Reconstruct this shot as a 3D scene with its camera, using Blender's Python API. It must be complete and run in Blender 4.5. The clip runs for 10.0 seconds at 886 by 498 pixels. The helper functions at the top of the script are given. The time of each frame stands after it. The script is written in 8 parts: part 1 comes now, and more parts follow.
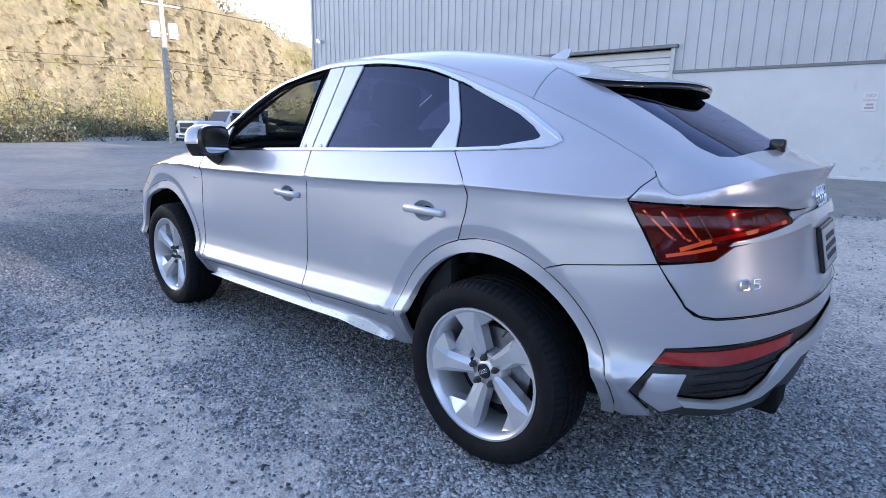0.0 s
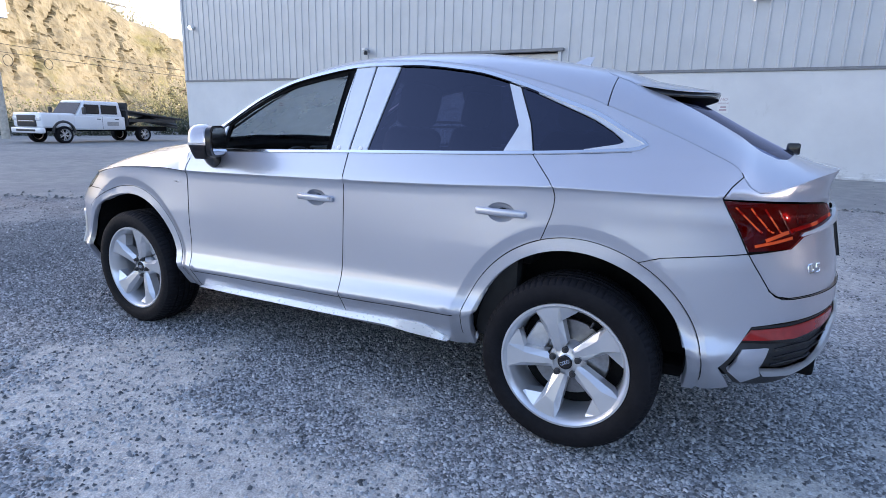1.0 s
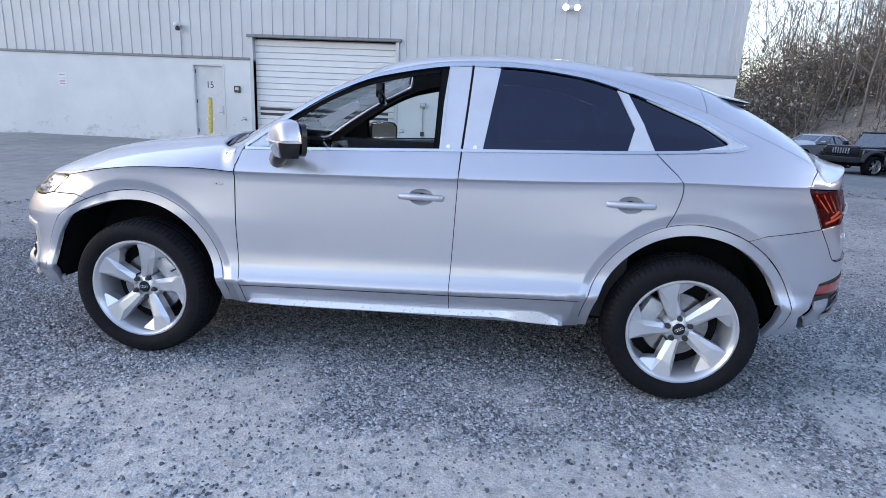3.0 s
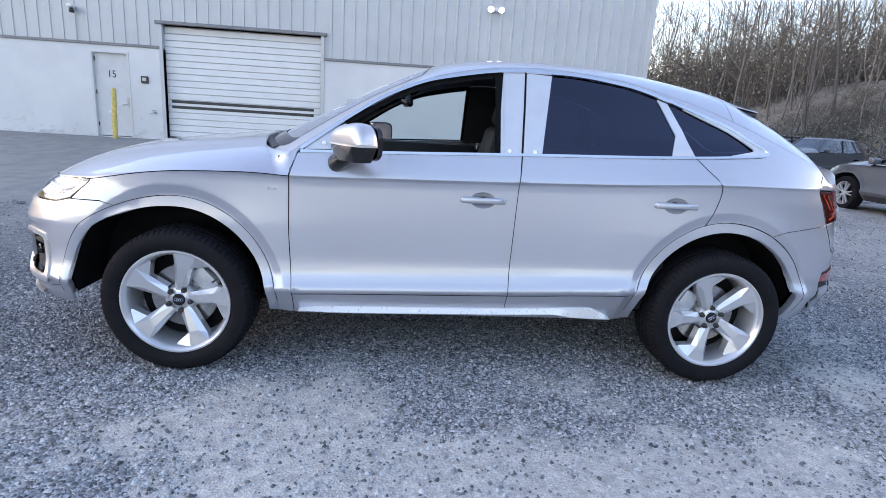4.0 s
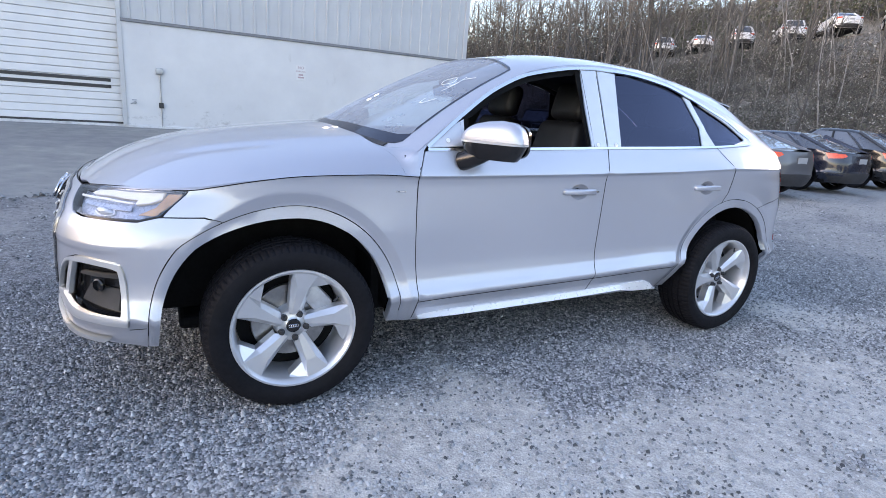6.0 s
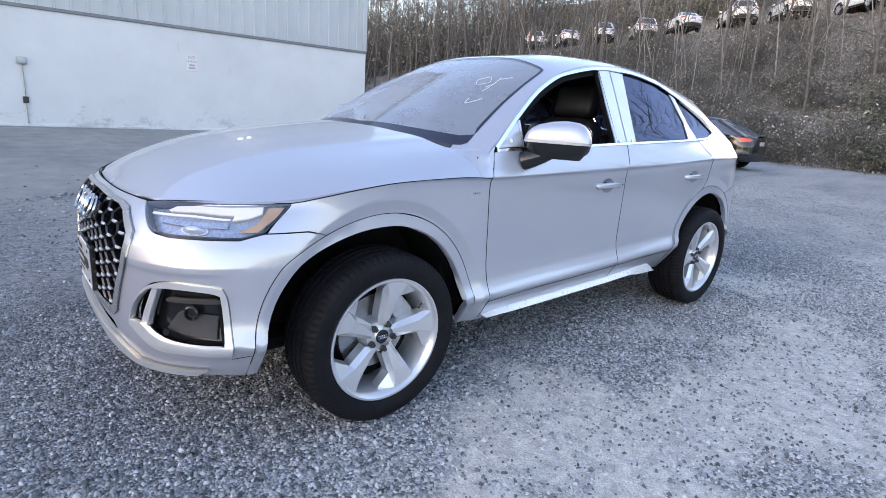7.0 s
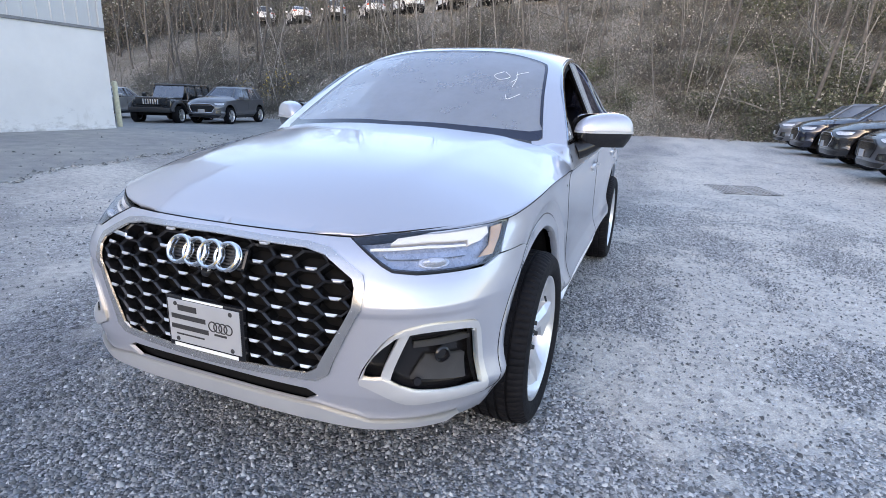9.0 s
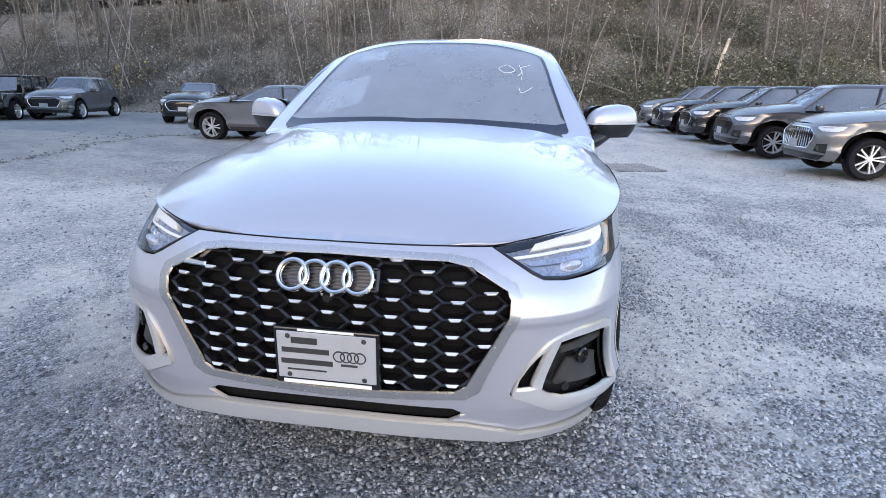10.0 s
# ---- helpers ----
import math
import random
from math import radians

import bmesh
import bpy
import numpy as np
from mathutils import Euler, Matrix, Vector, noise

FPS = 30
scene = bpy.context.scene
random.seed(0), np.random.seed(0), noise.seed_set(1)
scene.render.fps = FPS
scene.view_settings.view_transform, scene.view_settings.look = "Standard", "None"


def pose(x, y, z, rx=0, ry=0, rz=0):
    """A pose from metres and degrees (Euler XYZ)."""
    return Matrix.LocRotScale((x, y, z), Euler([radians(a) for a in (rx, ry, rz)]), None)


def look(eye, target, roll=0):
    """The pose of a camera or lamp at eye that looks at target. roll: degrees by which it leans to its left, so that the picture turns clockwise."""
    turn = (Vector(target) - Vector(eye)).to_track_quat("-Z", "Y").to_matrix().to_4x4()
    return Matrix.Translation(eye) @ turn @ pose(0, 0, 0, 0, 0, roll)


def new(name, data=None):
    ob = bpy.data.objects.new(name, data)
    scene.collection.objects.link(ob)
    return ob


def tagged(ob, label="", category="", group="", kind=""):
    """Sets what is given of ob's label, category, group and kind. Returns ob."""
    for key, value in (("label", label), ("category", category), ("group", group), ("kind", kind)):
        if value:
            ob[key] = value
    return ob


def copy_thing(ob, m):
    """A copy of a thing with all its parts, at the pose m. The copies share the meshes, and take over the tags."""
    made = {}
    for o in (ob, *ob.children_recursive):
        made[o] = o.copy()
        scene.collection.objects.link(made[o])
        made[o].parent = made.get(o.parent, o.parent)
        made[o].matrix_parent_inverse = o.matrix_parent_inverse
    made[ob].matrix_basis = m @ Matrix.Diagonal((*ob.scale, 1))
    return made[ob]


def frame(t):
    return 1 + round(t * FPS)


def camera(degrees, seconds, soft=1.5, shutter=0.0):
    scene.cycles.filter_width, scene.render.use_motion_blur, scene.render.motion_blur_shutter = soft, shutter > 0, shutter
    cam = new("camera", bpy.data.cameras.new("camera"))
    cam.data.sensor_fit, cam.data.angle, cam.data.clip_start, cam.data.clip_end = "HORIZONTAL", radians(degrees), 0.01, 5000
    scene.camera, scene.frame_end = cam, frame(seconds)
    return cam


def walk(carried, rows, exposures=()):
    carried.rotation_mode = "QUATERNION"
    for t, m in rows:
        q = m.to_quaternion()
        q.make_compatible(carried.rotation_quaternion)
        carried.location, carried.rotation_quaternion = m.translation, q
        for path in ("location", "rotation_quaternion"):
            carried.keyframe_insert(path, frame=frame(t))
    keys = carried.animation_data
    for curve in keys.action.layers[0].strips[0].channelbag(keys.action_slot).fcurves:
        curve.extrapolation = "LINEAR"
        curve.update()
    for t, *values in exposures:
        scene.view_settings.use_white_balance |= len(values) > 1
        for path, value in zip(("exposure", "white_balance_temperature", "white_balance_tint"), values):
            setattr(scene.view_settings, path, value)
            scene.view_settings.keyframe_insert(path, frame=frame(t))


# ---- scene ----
cam = camera(78.8, 10.0, soft=0.5)
PATH = [
    (0, (-2.58, 2.468, 1.304), (-1.295, 1.001, 0.861), 1.0),
    (0.5, (-2.263, 2.774, 1.326), (-1.167, 1.161, 0.883), 1.3),
    (1, (-1.921, 2.969, 1.321), (-1.015, 1.244, 0.871), 1.5),
    (1.5, (-1.57, 3.17, 1.32), (-0.851, 1.362, 0.858), 1.7),
    (2, (-1.224, 3.353, 1.338), (-0.688, 1.484, 0.87), 1.9),
    (2.5, (-0.84, 3.406, 1.334), (-0.481, 1.496, 0.863), 2.3),
    (3, (-0.469, 3.501, 1.327), (-0.282, 1.566, 0.859), 2.7),
    (4.5, (0.746, 3.552, 1.325), (0.391, 1.639, 0.862), 4.1),
    (5, (1.174, 3.503, 1.33), (0.629, 1.638, 0.858), 4.5),
    (5.5, (1.561, 3.308, 1.319), (0.827, 1.512, 0.833), 4.7),
    (5.7, (1.688, 3.217, 1.332), (0.879, 1.456, 0.837), 4.6),
    (6.8, (2.476, 2.722, 1.303), (1.28, 1.201, 0.796), 4.0),
    (7, (2.614, 2.612, 1.314), (1.346, 1.151, 0.808), 4.0),
    (7.5, (2.941, 2.32, 1.33), (1.511, 1.016, 0.828), 3.6),
    (8, (3.228, 2.023, 1.334), (1.654, 0.897, 0.83), 3.1),
    (8.5, (3.395, 1.675, 1.334), (1.707, 0.733, 0.821), 2.5),
    (9, (3.539, 1.311, 1.329), (1.751, 0.59, 0.796), 1.9),
    (9.5, (3.676, 0.933, 1.358), (1.82, 0.435, 0.805), 1.4),
    (10, (3.685, 0.543, 1.354), (1.789, 0.257, 0.787), 1.0),
]
walk(cam, [(t, look(eye, target, roll)) for t, eye, target, roll in PATH], exposures=[(0.0, 1.97, 6600, 24.0), (3.0, 2.14, 7200, 23.5), (7.5, 2.28, 7400, 22.0), (10.0, 2.36, 7500, 20.5)])


# ---- light: a low sun behind the wooded bank, clear sky ----
SUN_EL, SUN_DIR = 13.5, (-.996, -.085)
world = bpy.data.worlds.new("sky")
scene.world = world
world.use_nodes = True
_sky = world.node_tree.nodes.new("ShaderNodeTexSky")
_sky.sky_type, _sky.sun_disc, _sky.sun_elevation, _sky.sun_rotation = "NISHITA", False, radians(SUN_EL), math.atan2(-SUN_DIR[0], SUN_DIR[1])
_sky.air_density, _sky.dust_density, _sky.ozone_density = 1.0, .8, 1.6
world.node_tree.links.new(_sky.outputs[0], world.node_tree.nodes["Background"].inputs[0])
world.node_tree.nodes["Background"].inputs[1].default_value = .15
sun = new("sun", bpy.data.lights.new("sun", "SUN"))
sun.data.energy, sun.data.angle, sun.data.color = 2.4, radians(.53), (1.0, .90, .74)
sun.matrix_world = look((SUN_DIR[0] * 50, SUN_DIR[1] * 50, 50 * math.tan(radians(SUN_EL))), (0, 0, 0))


# ---- materials ----
def nodes_of(name):
    m = bpy.data.materials.new(name)
    m.use_nodes = True
    t = m.node_tree
    return m, t, t.nodes["Principled BSDF"]


def link(t, a, b):
    t.links.new(a, b)


def noise_node(t, scale, detail=4.0, rough=.55, coords="Object", stretch=None):
    c = t.nodes.new("ShaderNodeTexCoord")
    n = t.nodes.new("ShaderNodeTexNoise")
    n.inputs["Scale"].default_value, n.inputs["Detail"].default_value, n.inputs["Roughness"].default_value = scale, detail, rough
    if stretch:
        mp = t.nodes.new("ShaderNodeMapping")
        mp.inputs["Scale"].default_value = stretch
        link(t, c.outputs[coords], mp.inputs["Vector"])
        link(t, mp.outputs[0], n.inputs["Vector"])
    else:
        link(t, c.outputs[coords], n.inputs["Vector"])
    return n


def ramp_node(t, source, stops):
    r = t.nodes.new("ShaderNodeValToRGB")
    e = r.color_ramp.elements
    while len(e) < len(stops):
        e.new(.5)
    for k, (p, c) in zip(e, stops):
        k.position, k.color = p, (*c, 1) if len(c) == 3 else c
    link(t, source, r.inputs[0])
    return r


def bump_node(t, height, strength, distance, bsdf, chain=None):
    b = t.nodes.new("ShaderNodeBump")
    b.inputs["Strength"].default_value, b.inputs["Distance"].default_value = strength, distance
    link(t, height, b.inputs["Height"])
    if chain is not None:
        link(t, chain.outputs[0], b.inputs["Normal"])
    link(t, b.outputs[0], bsdf.inputs["Normal"])
    return b


def mix_node(t, factor, a, b, blend="MIX"):
    m = t.nodes.new("ShaderNodeMix")
    m.data_type, m.blend_type = "RGBA", blend
    for value, socket in ((factor, m.inputs[0]), (a, m.inputs[6]), (b, m.inputs[7])):
        if isinstance(value, (int, float)):
            socket.default_value = value
        elif isinstance(value, tuple):
            socket.default_value = (*value, 1)
        else:
            link(t, value, socket)
    return m


def plain(name, colour, rough=.5, metal=0.0, vary=.12, scale=9.0, bump=0.0, coat=0.0, fine=60.0, spread=0.0, rvar=None):
    """A surface with a little variation of tone, gloss and relief. spread: tone change from object to object."""
    m, t, b = nodes_of(name)
    b.inputs["Metallic"].default_value = metal
    n = noise_node(t, scale)
    lo = tuple(c * (1 - vary) for c in colour)
    hi = tuple(min(1, c * (1 + vary)) for c in colour)
    r = ramp_node(t, n.outputs[0], [(.3, lo), (.7, hi)])
    out = r.outputs[0]
    if spread:
        oi = t.nodes.new("ShaderNodeObjectInfo")
        rr = ramp_node(t, oi.outputs["Random"], [(0, (1 - spread,) * 3), (1, (1,) * 3)])
        out = mix_node(t, 1.0, out, rr.outputs[0], "MULTIPLY").outputs[2]
    link(t, out, b.inputs["Base Color"])
    f = noise_node(t, fine, 3)
    rvar = (.015 if metal > .3 else .07) if rvar is None else rvar
    rr = ramp_node(t, f.outputs[0], [(.3, (max(0, rough - rvar),) * 3), (.7, (min(1, rough + rvar),) * 3)])
    link(t, rr.outputs[0], b.inputs["Roughness"])
    if bump:
        bump_node(t, f.outputs[0], bump, .004, b)
    if coat:
        b.inputs["Coat Weight"].default_value, b.inputs["Coat Roughness"].default_value = coat, .03
    return m


def car_paint(name, colour, metal=.7, rough=.34, flake=True):
    m, t, b = nodes_of(name)
    b.inputs["Metallic"].default_value, b.inputs["Roughness"].default_value = metal, rough
    b.inputs["Coat Weight"].default_value, b.inputs["Coat Roughness"].default_value = 1.0, .025
    n = noise_node(t, 900, 2, .6)
    r = ramp_node(t, n.outputs[0], [(.3, tuple(c * .86 for c in colour)), (.7, tuple(min(1, c * 1.1) for c in colour))])
    link(t, r.outputs[0], b.inputs["Base Color"])
    d = noise_node(t, 2.2, 3)
    dust = ramp_node(t, d.outputs[0], [(.35, (max(0, rough - .03),) * 3), (.75, (rough + .05,) * 3)])
    link(t, dust.outputs[0], b.inputs["Roughness"])
    if flake:
        bump_node(t, n.outputs[0], .05, .001, b)
    return m


def sheet_glass(name, clear, gloss=.012, dust=0.0, ior=1.52, sheen=(.86, .92, 1.0)):
    """A flat pane: light passes straight, coloured by clear, with a glass reflection on top. The film over it is part
    dust, part painted sky reflection.
    """
    m = bpy.data.materials.new(name)
    m.use_nodes = True
    t = m.node_tree
    t.nodes.remove(t.nodes["Principled BSDF"])
    tr, gl, mx, lw = (t.nodes.new(k) for k in ("ShaderNodeBsdfTransparent", "ShaderNodeBsdfGlossy", "ShaderNodeMixShader", "ShaderNodeLayerWeight"))
    tr.inputs[0].default_value = (*clear, 1)
    gl.inputs["Roughness"].default_value = gloss
    gl.inputs["Color"].default_value = (*sheen, 1)
    lw.inputs["Blend"].default_value = .5
    f0 = ((ior - 1) / (ior + 1)) ** 2
    pw, ma = t.nodes.new("ShaderNodeMath"), t.nodes.new("ShaderNodeMath")
    pw.operation, ma.operation = "POWER", "MULTIPLY_ADD"
    pw.inputs[1].default_value, ma.inputs[1].default_value, ma.inputs[2].default_value = 5.0, 1 - f0, f0
    link(t, lw.outputs["Facing"], pw.inputs[0])
    link(t, pw.outputs[0], ma.inputs[0])
    link(t, ma.outputs[0], mx.inputs[0])
    link(t, tr.outputs[0], mx.inputs[1])
    link(t, gl.outputs[0], mx.inputs[2])
    out = mx.outputs[0]
    # bluish diffuse film: dust, with reflected sky painted into its colour
    if dust:
        df, m2 = t.nodes.new("ShaderNodeBsdfDiffuse"), t.nodes.new("ShaderNodeMixShader")
        df.inputs[0].default_value = (.66, .73, .84, 1)
        n = noise_node(t, 3, 5, .7)
        r = ramp_node(t, n.outputs[0], [(.3, (dust * .88,) * 3), (.7, (dust * 1.12,) * 3)])
        link(t, r.outputs[0], m2.inputs[0])
        link(t, out, m2.inputs[1])
        link(t, df.outputs[0], m2.inputs[2])
        out = m2.outputs[0]
    link(t, out, t.nodes["Material Output"].inputs[0])
    return m


def glow(name, colour, strength):
    m, t, b = nodes_of(name)
    b.inputs["Base Color"].default_value = (*colour, 1)
    b.inputs["Emission Color"].default_value = (*colour, 1)
    b.inputs["Emission Strength"].default_value = strength
    return m


SILVER = car_paint("silver_paint", (.515, .533, .600), .58, .34)
TRIM_SILVER = plain("satin_silver_trim", (.66, .67, .69), .32, .6, .03)
BLADE = plain("bright_blade", (.84, .85, .87), .32, .25, .03)
GRILLE_TRIM = plain("grille_trim", (.46, .47, .49), .26, .75, .03)
FILM = plain("pillar_film", (.66, .68, .72), .22, .45, .04)
CHROME = plain("bright_metal", (.80, .81, .83), .12, 1.0, .04)
ALLOY = plain("machined_alloy", (.70, .71, .74), .30, .70, .03, fine=140)
CALIPER = plain("cast_caliper", (.50, .51, .54), .45, .5, .12, 30)
RIM_BLACK = plain("printed_rim", (.016, .020, .040), .12, 0, .1)
RUBBER = plain("tyre_rubber", (.0075, .0075, .010), .72, 0, .25, 14, .3)
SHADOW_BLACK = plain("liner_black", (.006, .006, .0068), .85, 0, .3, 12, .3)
for _m in (RUBBER, SHADOW_BLACK):
    _m.node_tree.nodes["Principled BSDF"].inputs["Specular IOR Level"].default_value = .18
BLACK = plain("gloss_black_plastic", (.012, .012, .014), .18, 0, .1)
PLASTIC = plain("grained_black_plastic", (.03, .03, .033), .55, 0, .2, 20, .2, fine=220)
SEAT = plain("black_leather", (.012, .012, .014), .5, 0, .2, 12, .25, fine=120)
DASH = plain("dash_plastic", (.022, .022, .025), .6, 0, .2, 20, .2, fine=200)
CABIN = plain("cabin_lining", (.10, .10, .11), .85, 0, .15, 12, .2)
TINT = sheet_glass("privacy_glass", (.055, .06, .10), ior=1.85, sheen=(.66, .72, 1.0))
# most of the film's paleness here is painted-in sky reflection
CLEAR = sheet_glass("windscreen_glass", (.62, .70, .74), dust=.26, ior=2.1)
PALE = sheet_glass("side_glass", (.70, .78, .78))
LENS = sheet_glass("lamp_lens", (.84, .88, .95), ior=1.7)
LAMP_DARK = plain("lamp_bezel", (.33, .37, .45), .28, .3, .15, 20)
RED_LENS = sheet_glass("red_lens", (.62, .07, .045), .02)
RED_MID = plain("red_reflector", (.34, .016, .014), .16, 0, .15, 30, coat=1)
RED_DARK = plain("dark_red_lamp", (.15, .007, .009), .15, 0, .2, 20, coat=1)
RED_BRIGHT = plain("bright_red_lamp", (.80, .085, .020), .18, 0, .12, 20, coat=1)
AMBER = plain("amber_reflector", (.60, .33, .16), .2, .2, .15, 20, coat=1)
LAMP_WHITE = glow("lit_lamp_bar", (.66, .66, .63), .09)
LAMP_GREY = plain("lamp_reflector", (.62, .64, .68), .3, .3, .12, 20)
PLATE = plain("plate_silver", (.40, .41, .43), .35, .1, .05)
INK = plain("black_ink", (.03, .03, .033), .6, 0, .1)
WHITE_INK = plain("white_marker", (.82, .83, .82), .7, 0, .05)


def paper_mat():
    """Thin paper that lets some light through."""
    m, t, b = nodes_of("thin_paper")
    b.inputs["Base Color"].default_value, b.inputs["Roughness"].default_value = (.82, .83, .84, 1), .8
    tr, mx = t.nodes.new("ShaderNodeBsdfTranslucent"), t.nodes.new("ShaderNodeMixShader")
    tr.inputs[0].default_value, mx.inputs[0].default_value = (.82, .83, .84, 1), .5
    link(t, b.outputs[0], mx.inputs[1])
    link(t, tr.outputs[0], mx.inputs[2])
    link(t, mx.outputs[0], t.nodes["Material Output"].inputs[0])
    return m


PAPER = paper_mat()
DISC = plain("brake_disc", (.30, .30, .31), .35, .9, .15, 40)


# ---- mesh helpers ----
def mesh_of(name, verts, faces, material, smooth=True, normals=None):
    me = bpy.data.meshes.new(name)
    me.from_pydata([tuple(map(float, v)) for v in verts], [], [tuple(f) for f in faces])
    me.materials.append(material)
    if smooth:
        me.polygons.foreach_set("use_smooth", [True] * len(me.polygons))
    me.update()
    if normals is not None:
        me.normals_split_custom_set_from_vertices([tuple(map(float, n)) for n in normals])
    return me


def bm_mesh(name, bm, material, smooth=False, angle=None):
    bmesh.ops.recalc_face_normals(bm, faces=bm.faces)
    me = bpy.data.meshes.new(name)
    bm.to_mesh(me)
    bm.free()
    me.materials.append(material)
    if smooth:
        me.polygons.foreach_set("use_smooth", [True] * len(me.polygons))
        me.set_sharp_from_angle(angle=radians(angle or 35))
    return me


def part(name, data, material, parent, label="", smooth=False, angle=None):
    """Links a bmesh or mesh as one object under a thing or a part (parent None: a thing of its own)."""
    if isinstance(data, bmesh.types.BMesh) and not data.verts:
        data.free()
        data = None
    elif isinstance(data, bmesh.types.BMesh):
        data = bm_mesh(name, data, material, smooth, angle)
    ob = new(name, data)
    if parent is not None:
        ob.parent = parent
    if label:
        ob["label"] = label
    return ob


def thing(name, label, category, group="", at=None):
    ob = tagged(new(name), label, category, group)
    ob.empty_display_size = .1
    if at is not None:
        ob.matrix_world = at
    return ob


def box(bm, x0, y0, z0, x1, y1, z1, bevel=0.0, seg=2, m=None):
    """Adds a box, with rounded edges if bevel is given."""
    made = bmesh.ops.create_cube(bm, size=1.0)["verts"]
    t = Matrix.Translation(((x0 + x1) / 2, (y0 + y1) / 2, (z0 + z1) / 2)) @ Matrix.Diagonal((abs(x1 - x0), abs(y1 - y0), abs(z1 - z0), 1))
    bmesh.ops.transform(bm, matrix=t, verts=made)
    if bevel > 0:
        edges = list({e for v in made for e in v.link_edges})
        made = bmesh.ops.bevel(bm, geom=edges, offset=bevel, segments=seg, affect="EDGES", profile=.5)["verts"]
    if m is not None:
        bmesh.ops.transform(bm, matrix=m, verts=list({v for v in made}))
    return bm


def boxed(*args, **kw):
    return box(bmesh.new(), *args, **kw)


def tube(path, radius, sides=8, closed=False, bm=None):
    """A round tube along a path; radius may be one number or one for each point."""
    bm = bm or bmesh.new()
    pts = [Vector(p) for p in path]
    n = len(pts)
    rad = list(radius) if hasattr(radius, "__len__") else [radius] * n
    rings, side = [], None
    for i, p in enumerate(pts):
        a = pts[(i - 1) % n] if (closed or i > 0) else p
        b = pts[(i + 1) % n] if (closed or i < n - 1) else p
        d = (b - a).normalized() if (b - a).length > 1e-9 else Vector((0, 0, 1))
        if side is None:
            side = d.cross(Vector((0, 0, 1)) if abs(d.z) < .9 else Vector((1, 0, 0))).normalized()
        side = (side - d * side.dot(d)).normalized()
        up = d.cross(side)
        rings.append([bm.verts.new(p + rad[i] * (math.cos(k * 2 * math.pi / sides) * side + math.sin(k * 2 * math.pi / sides) * up)) for k in range(sides)])
    for i in range(n if closed else n - 1):
        r, q = rings[i], rings[(i + 1) % n]
        for k in range(sides):
            bm.faces.new((r[k], r[(k + 1) % sides], q[(k + 1) % sides], q[k]))
    if not closed:
        bm.faces.new(rings[0][::-1])
        bm.faces.new(rings[-1])
    return bm


def lathe(profile, seg=48, bm=None, axis="Y", shift=(0, 0, 0)):
    """Turns (radius, height) pairs round an axis."""
    bm = bm or bmesh.new()
    rings = []
    for r, h in profile:
        ring = []
        for k in range(seg):
            a = 2 * math.pi * k / seg
            p = (r * math.cos(a), h, r * math.sin(a)) if axis == "Y" else (r * math.cos(a), r * math.sin(a), h)
            ring.append(bm.verts.new(Vector(p) + Vector(shift)))
        rings.append(ring)
    for a, b in zip(rings[:-1], rings[1:]):
        for k in range(seg):
            bm.faces.new((a[k], a[(k + 1) % seg], b[(k + 1) % seg], b[k]))
    for (r, _), ring in ((profile[0], rings[0]), (profile[-1], rings[-1])):
        if r < .03 and all((v.co - ring[0].co).length > 1e-6 for v in ring[1:]):
            bm.faces.new(ring)
    bmesh.ops.remove_doubles(bm, verts=bm.verts, dist=1e-6)
    return bm


def prism(outline, depth, to=None, bevel=0.0):
    """A plate with an outline in x, y and a thickness in z, placed by the matrix to."""
    bm = bmesh.new()
    a = [bm.verts.new((x, y, 0)) for x, y in outline]
    b = [bm.verts.new((x, y, depth)) for x, y in outline]
    bm.faces.new(a[::-1])
    bm.faces.new(b)
    for i in range(len(a)):
        j = (i + 1) % len(a)
        bm.faces.new((a[i], a[j], b[j], b[i]))
    if bevel:
        bmesh.ops.bevel(bm, geom=list(bm.edges), offset=bevel, segments=1, affect="EDGES")
    if to is not None:
        bmesh.ops.transform(bm, matrix=to, verts=bm.verts)
    return bm


def text_mesh(name, words, size, material, depth=.002):
    """The built-in font as a mesh, centred, in the x, y plane."""
    cu = bpy.data.curves.new(name, "FONT")
    cu.body, cu.size, cu.align_x, cu.align_y, cu.extrude = words, size, "CENTER", "CENTER", depth
    ob = bpy.data.objects.new(name, cu)
    scene.collection.objects.link(ob)
    me = bpy.data.meshes.new_from_object(ob.evaluated_get(bpy.context.evaluated_depsgraph_get()))
    bpy.data.objects.remove(ob)
    me.materials.clear()
    me.materials.append(material)
    return me


def dense(poly, step):
    out = []
    for (a, b), (c, d) in zip(poly, poly[1:] + poly[:1]):
        n = max(1, int(math.hypot(c - a, d - b) / step + .5))
        out += [(a + (c - a) * i / n, b + (d - b) * i / n) for i in range(n)]
    return out


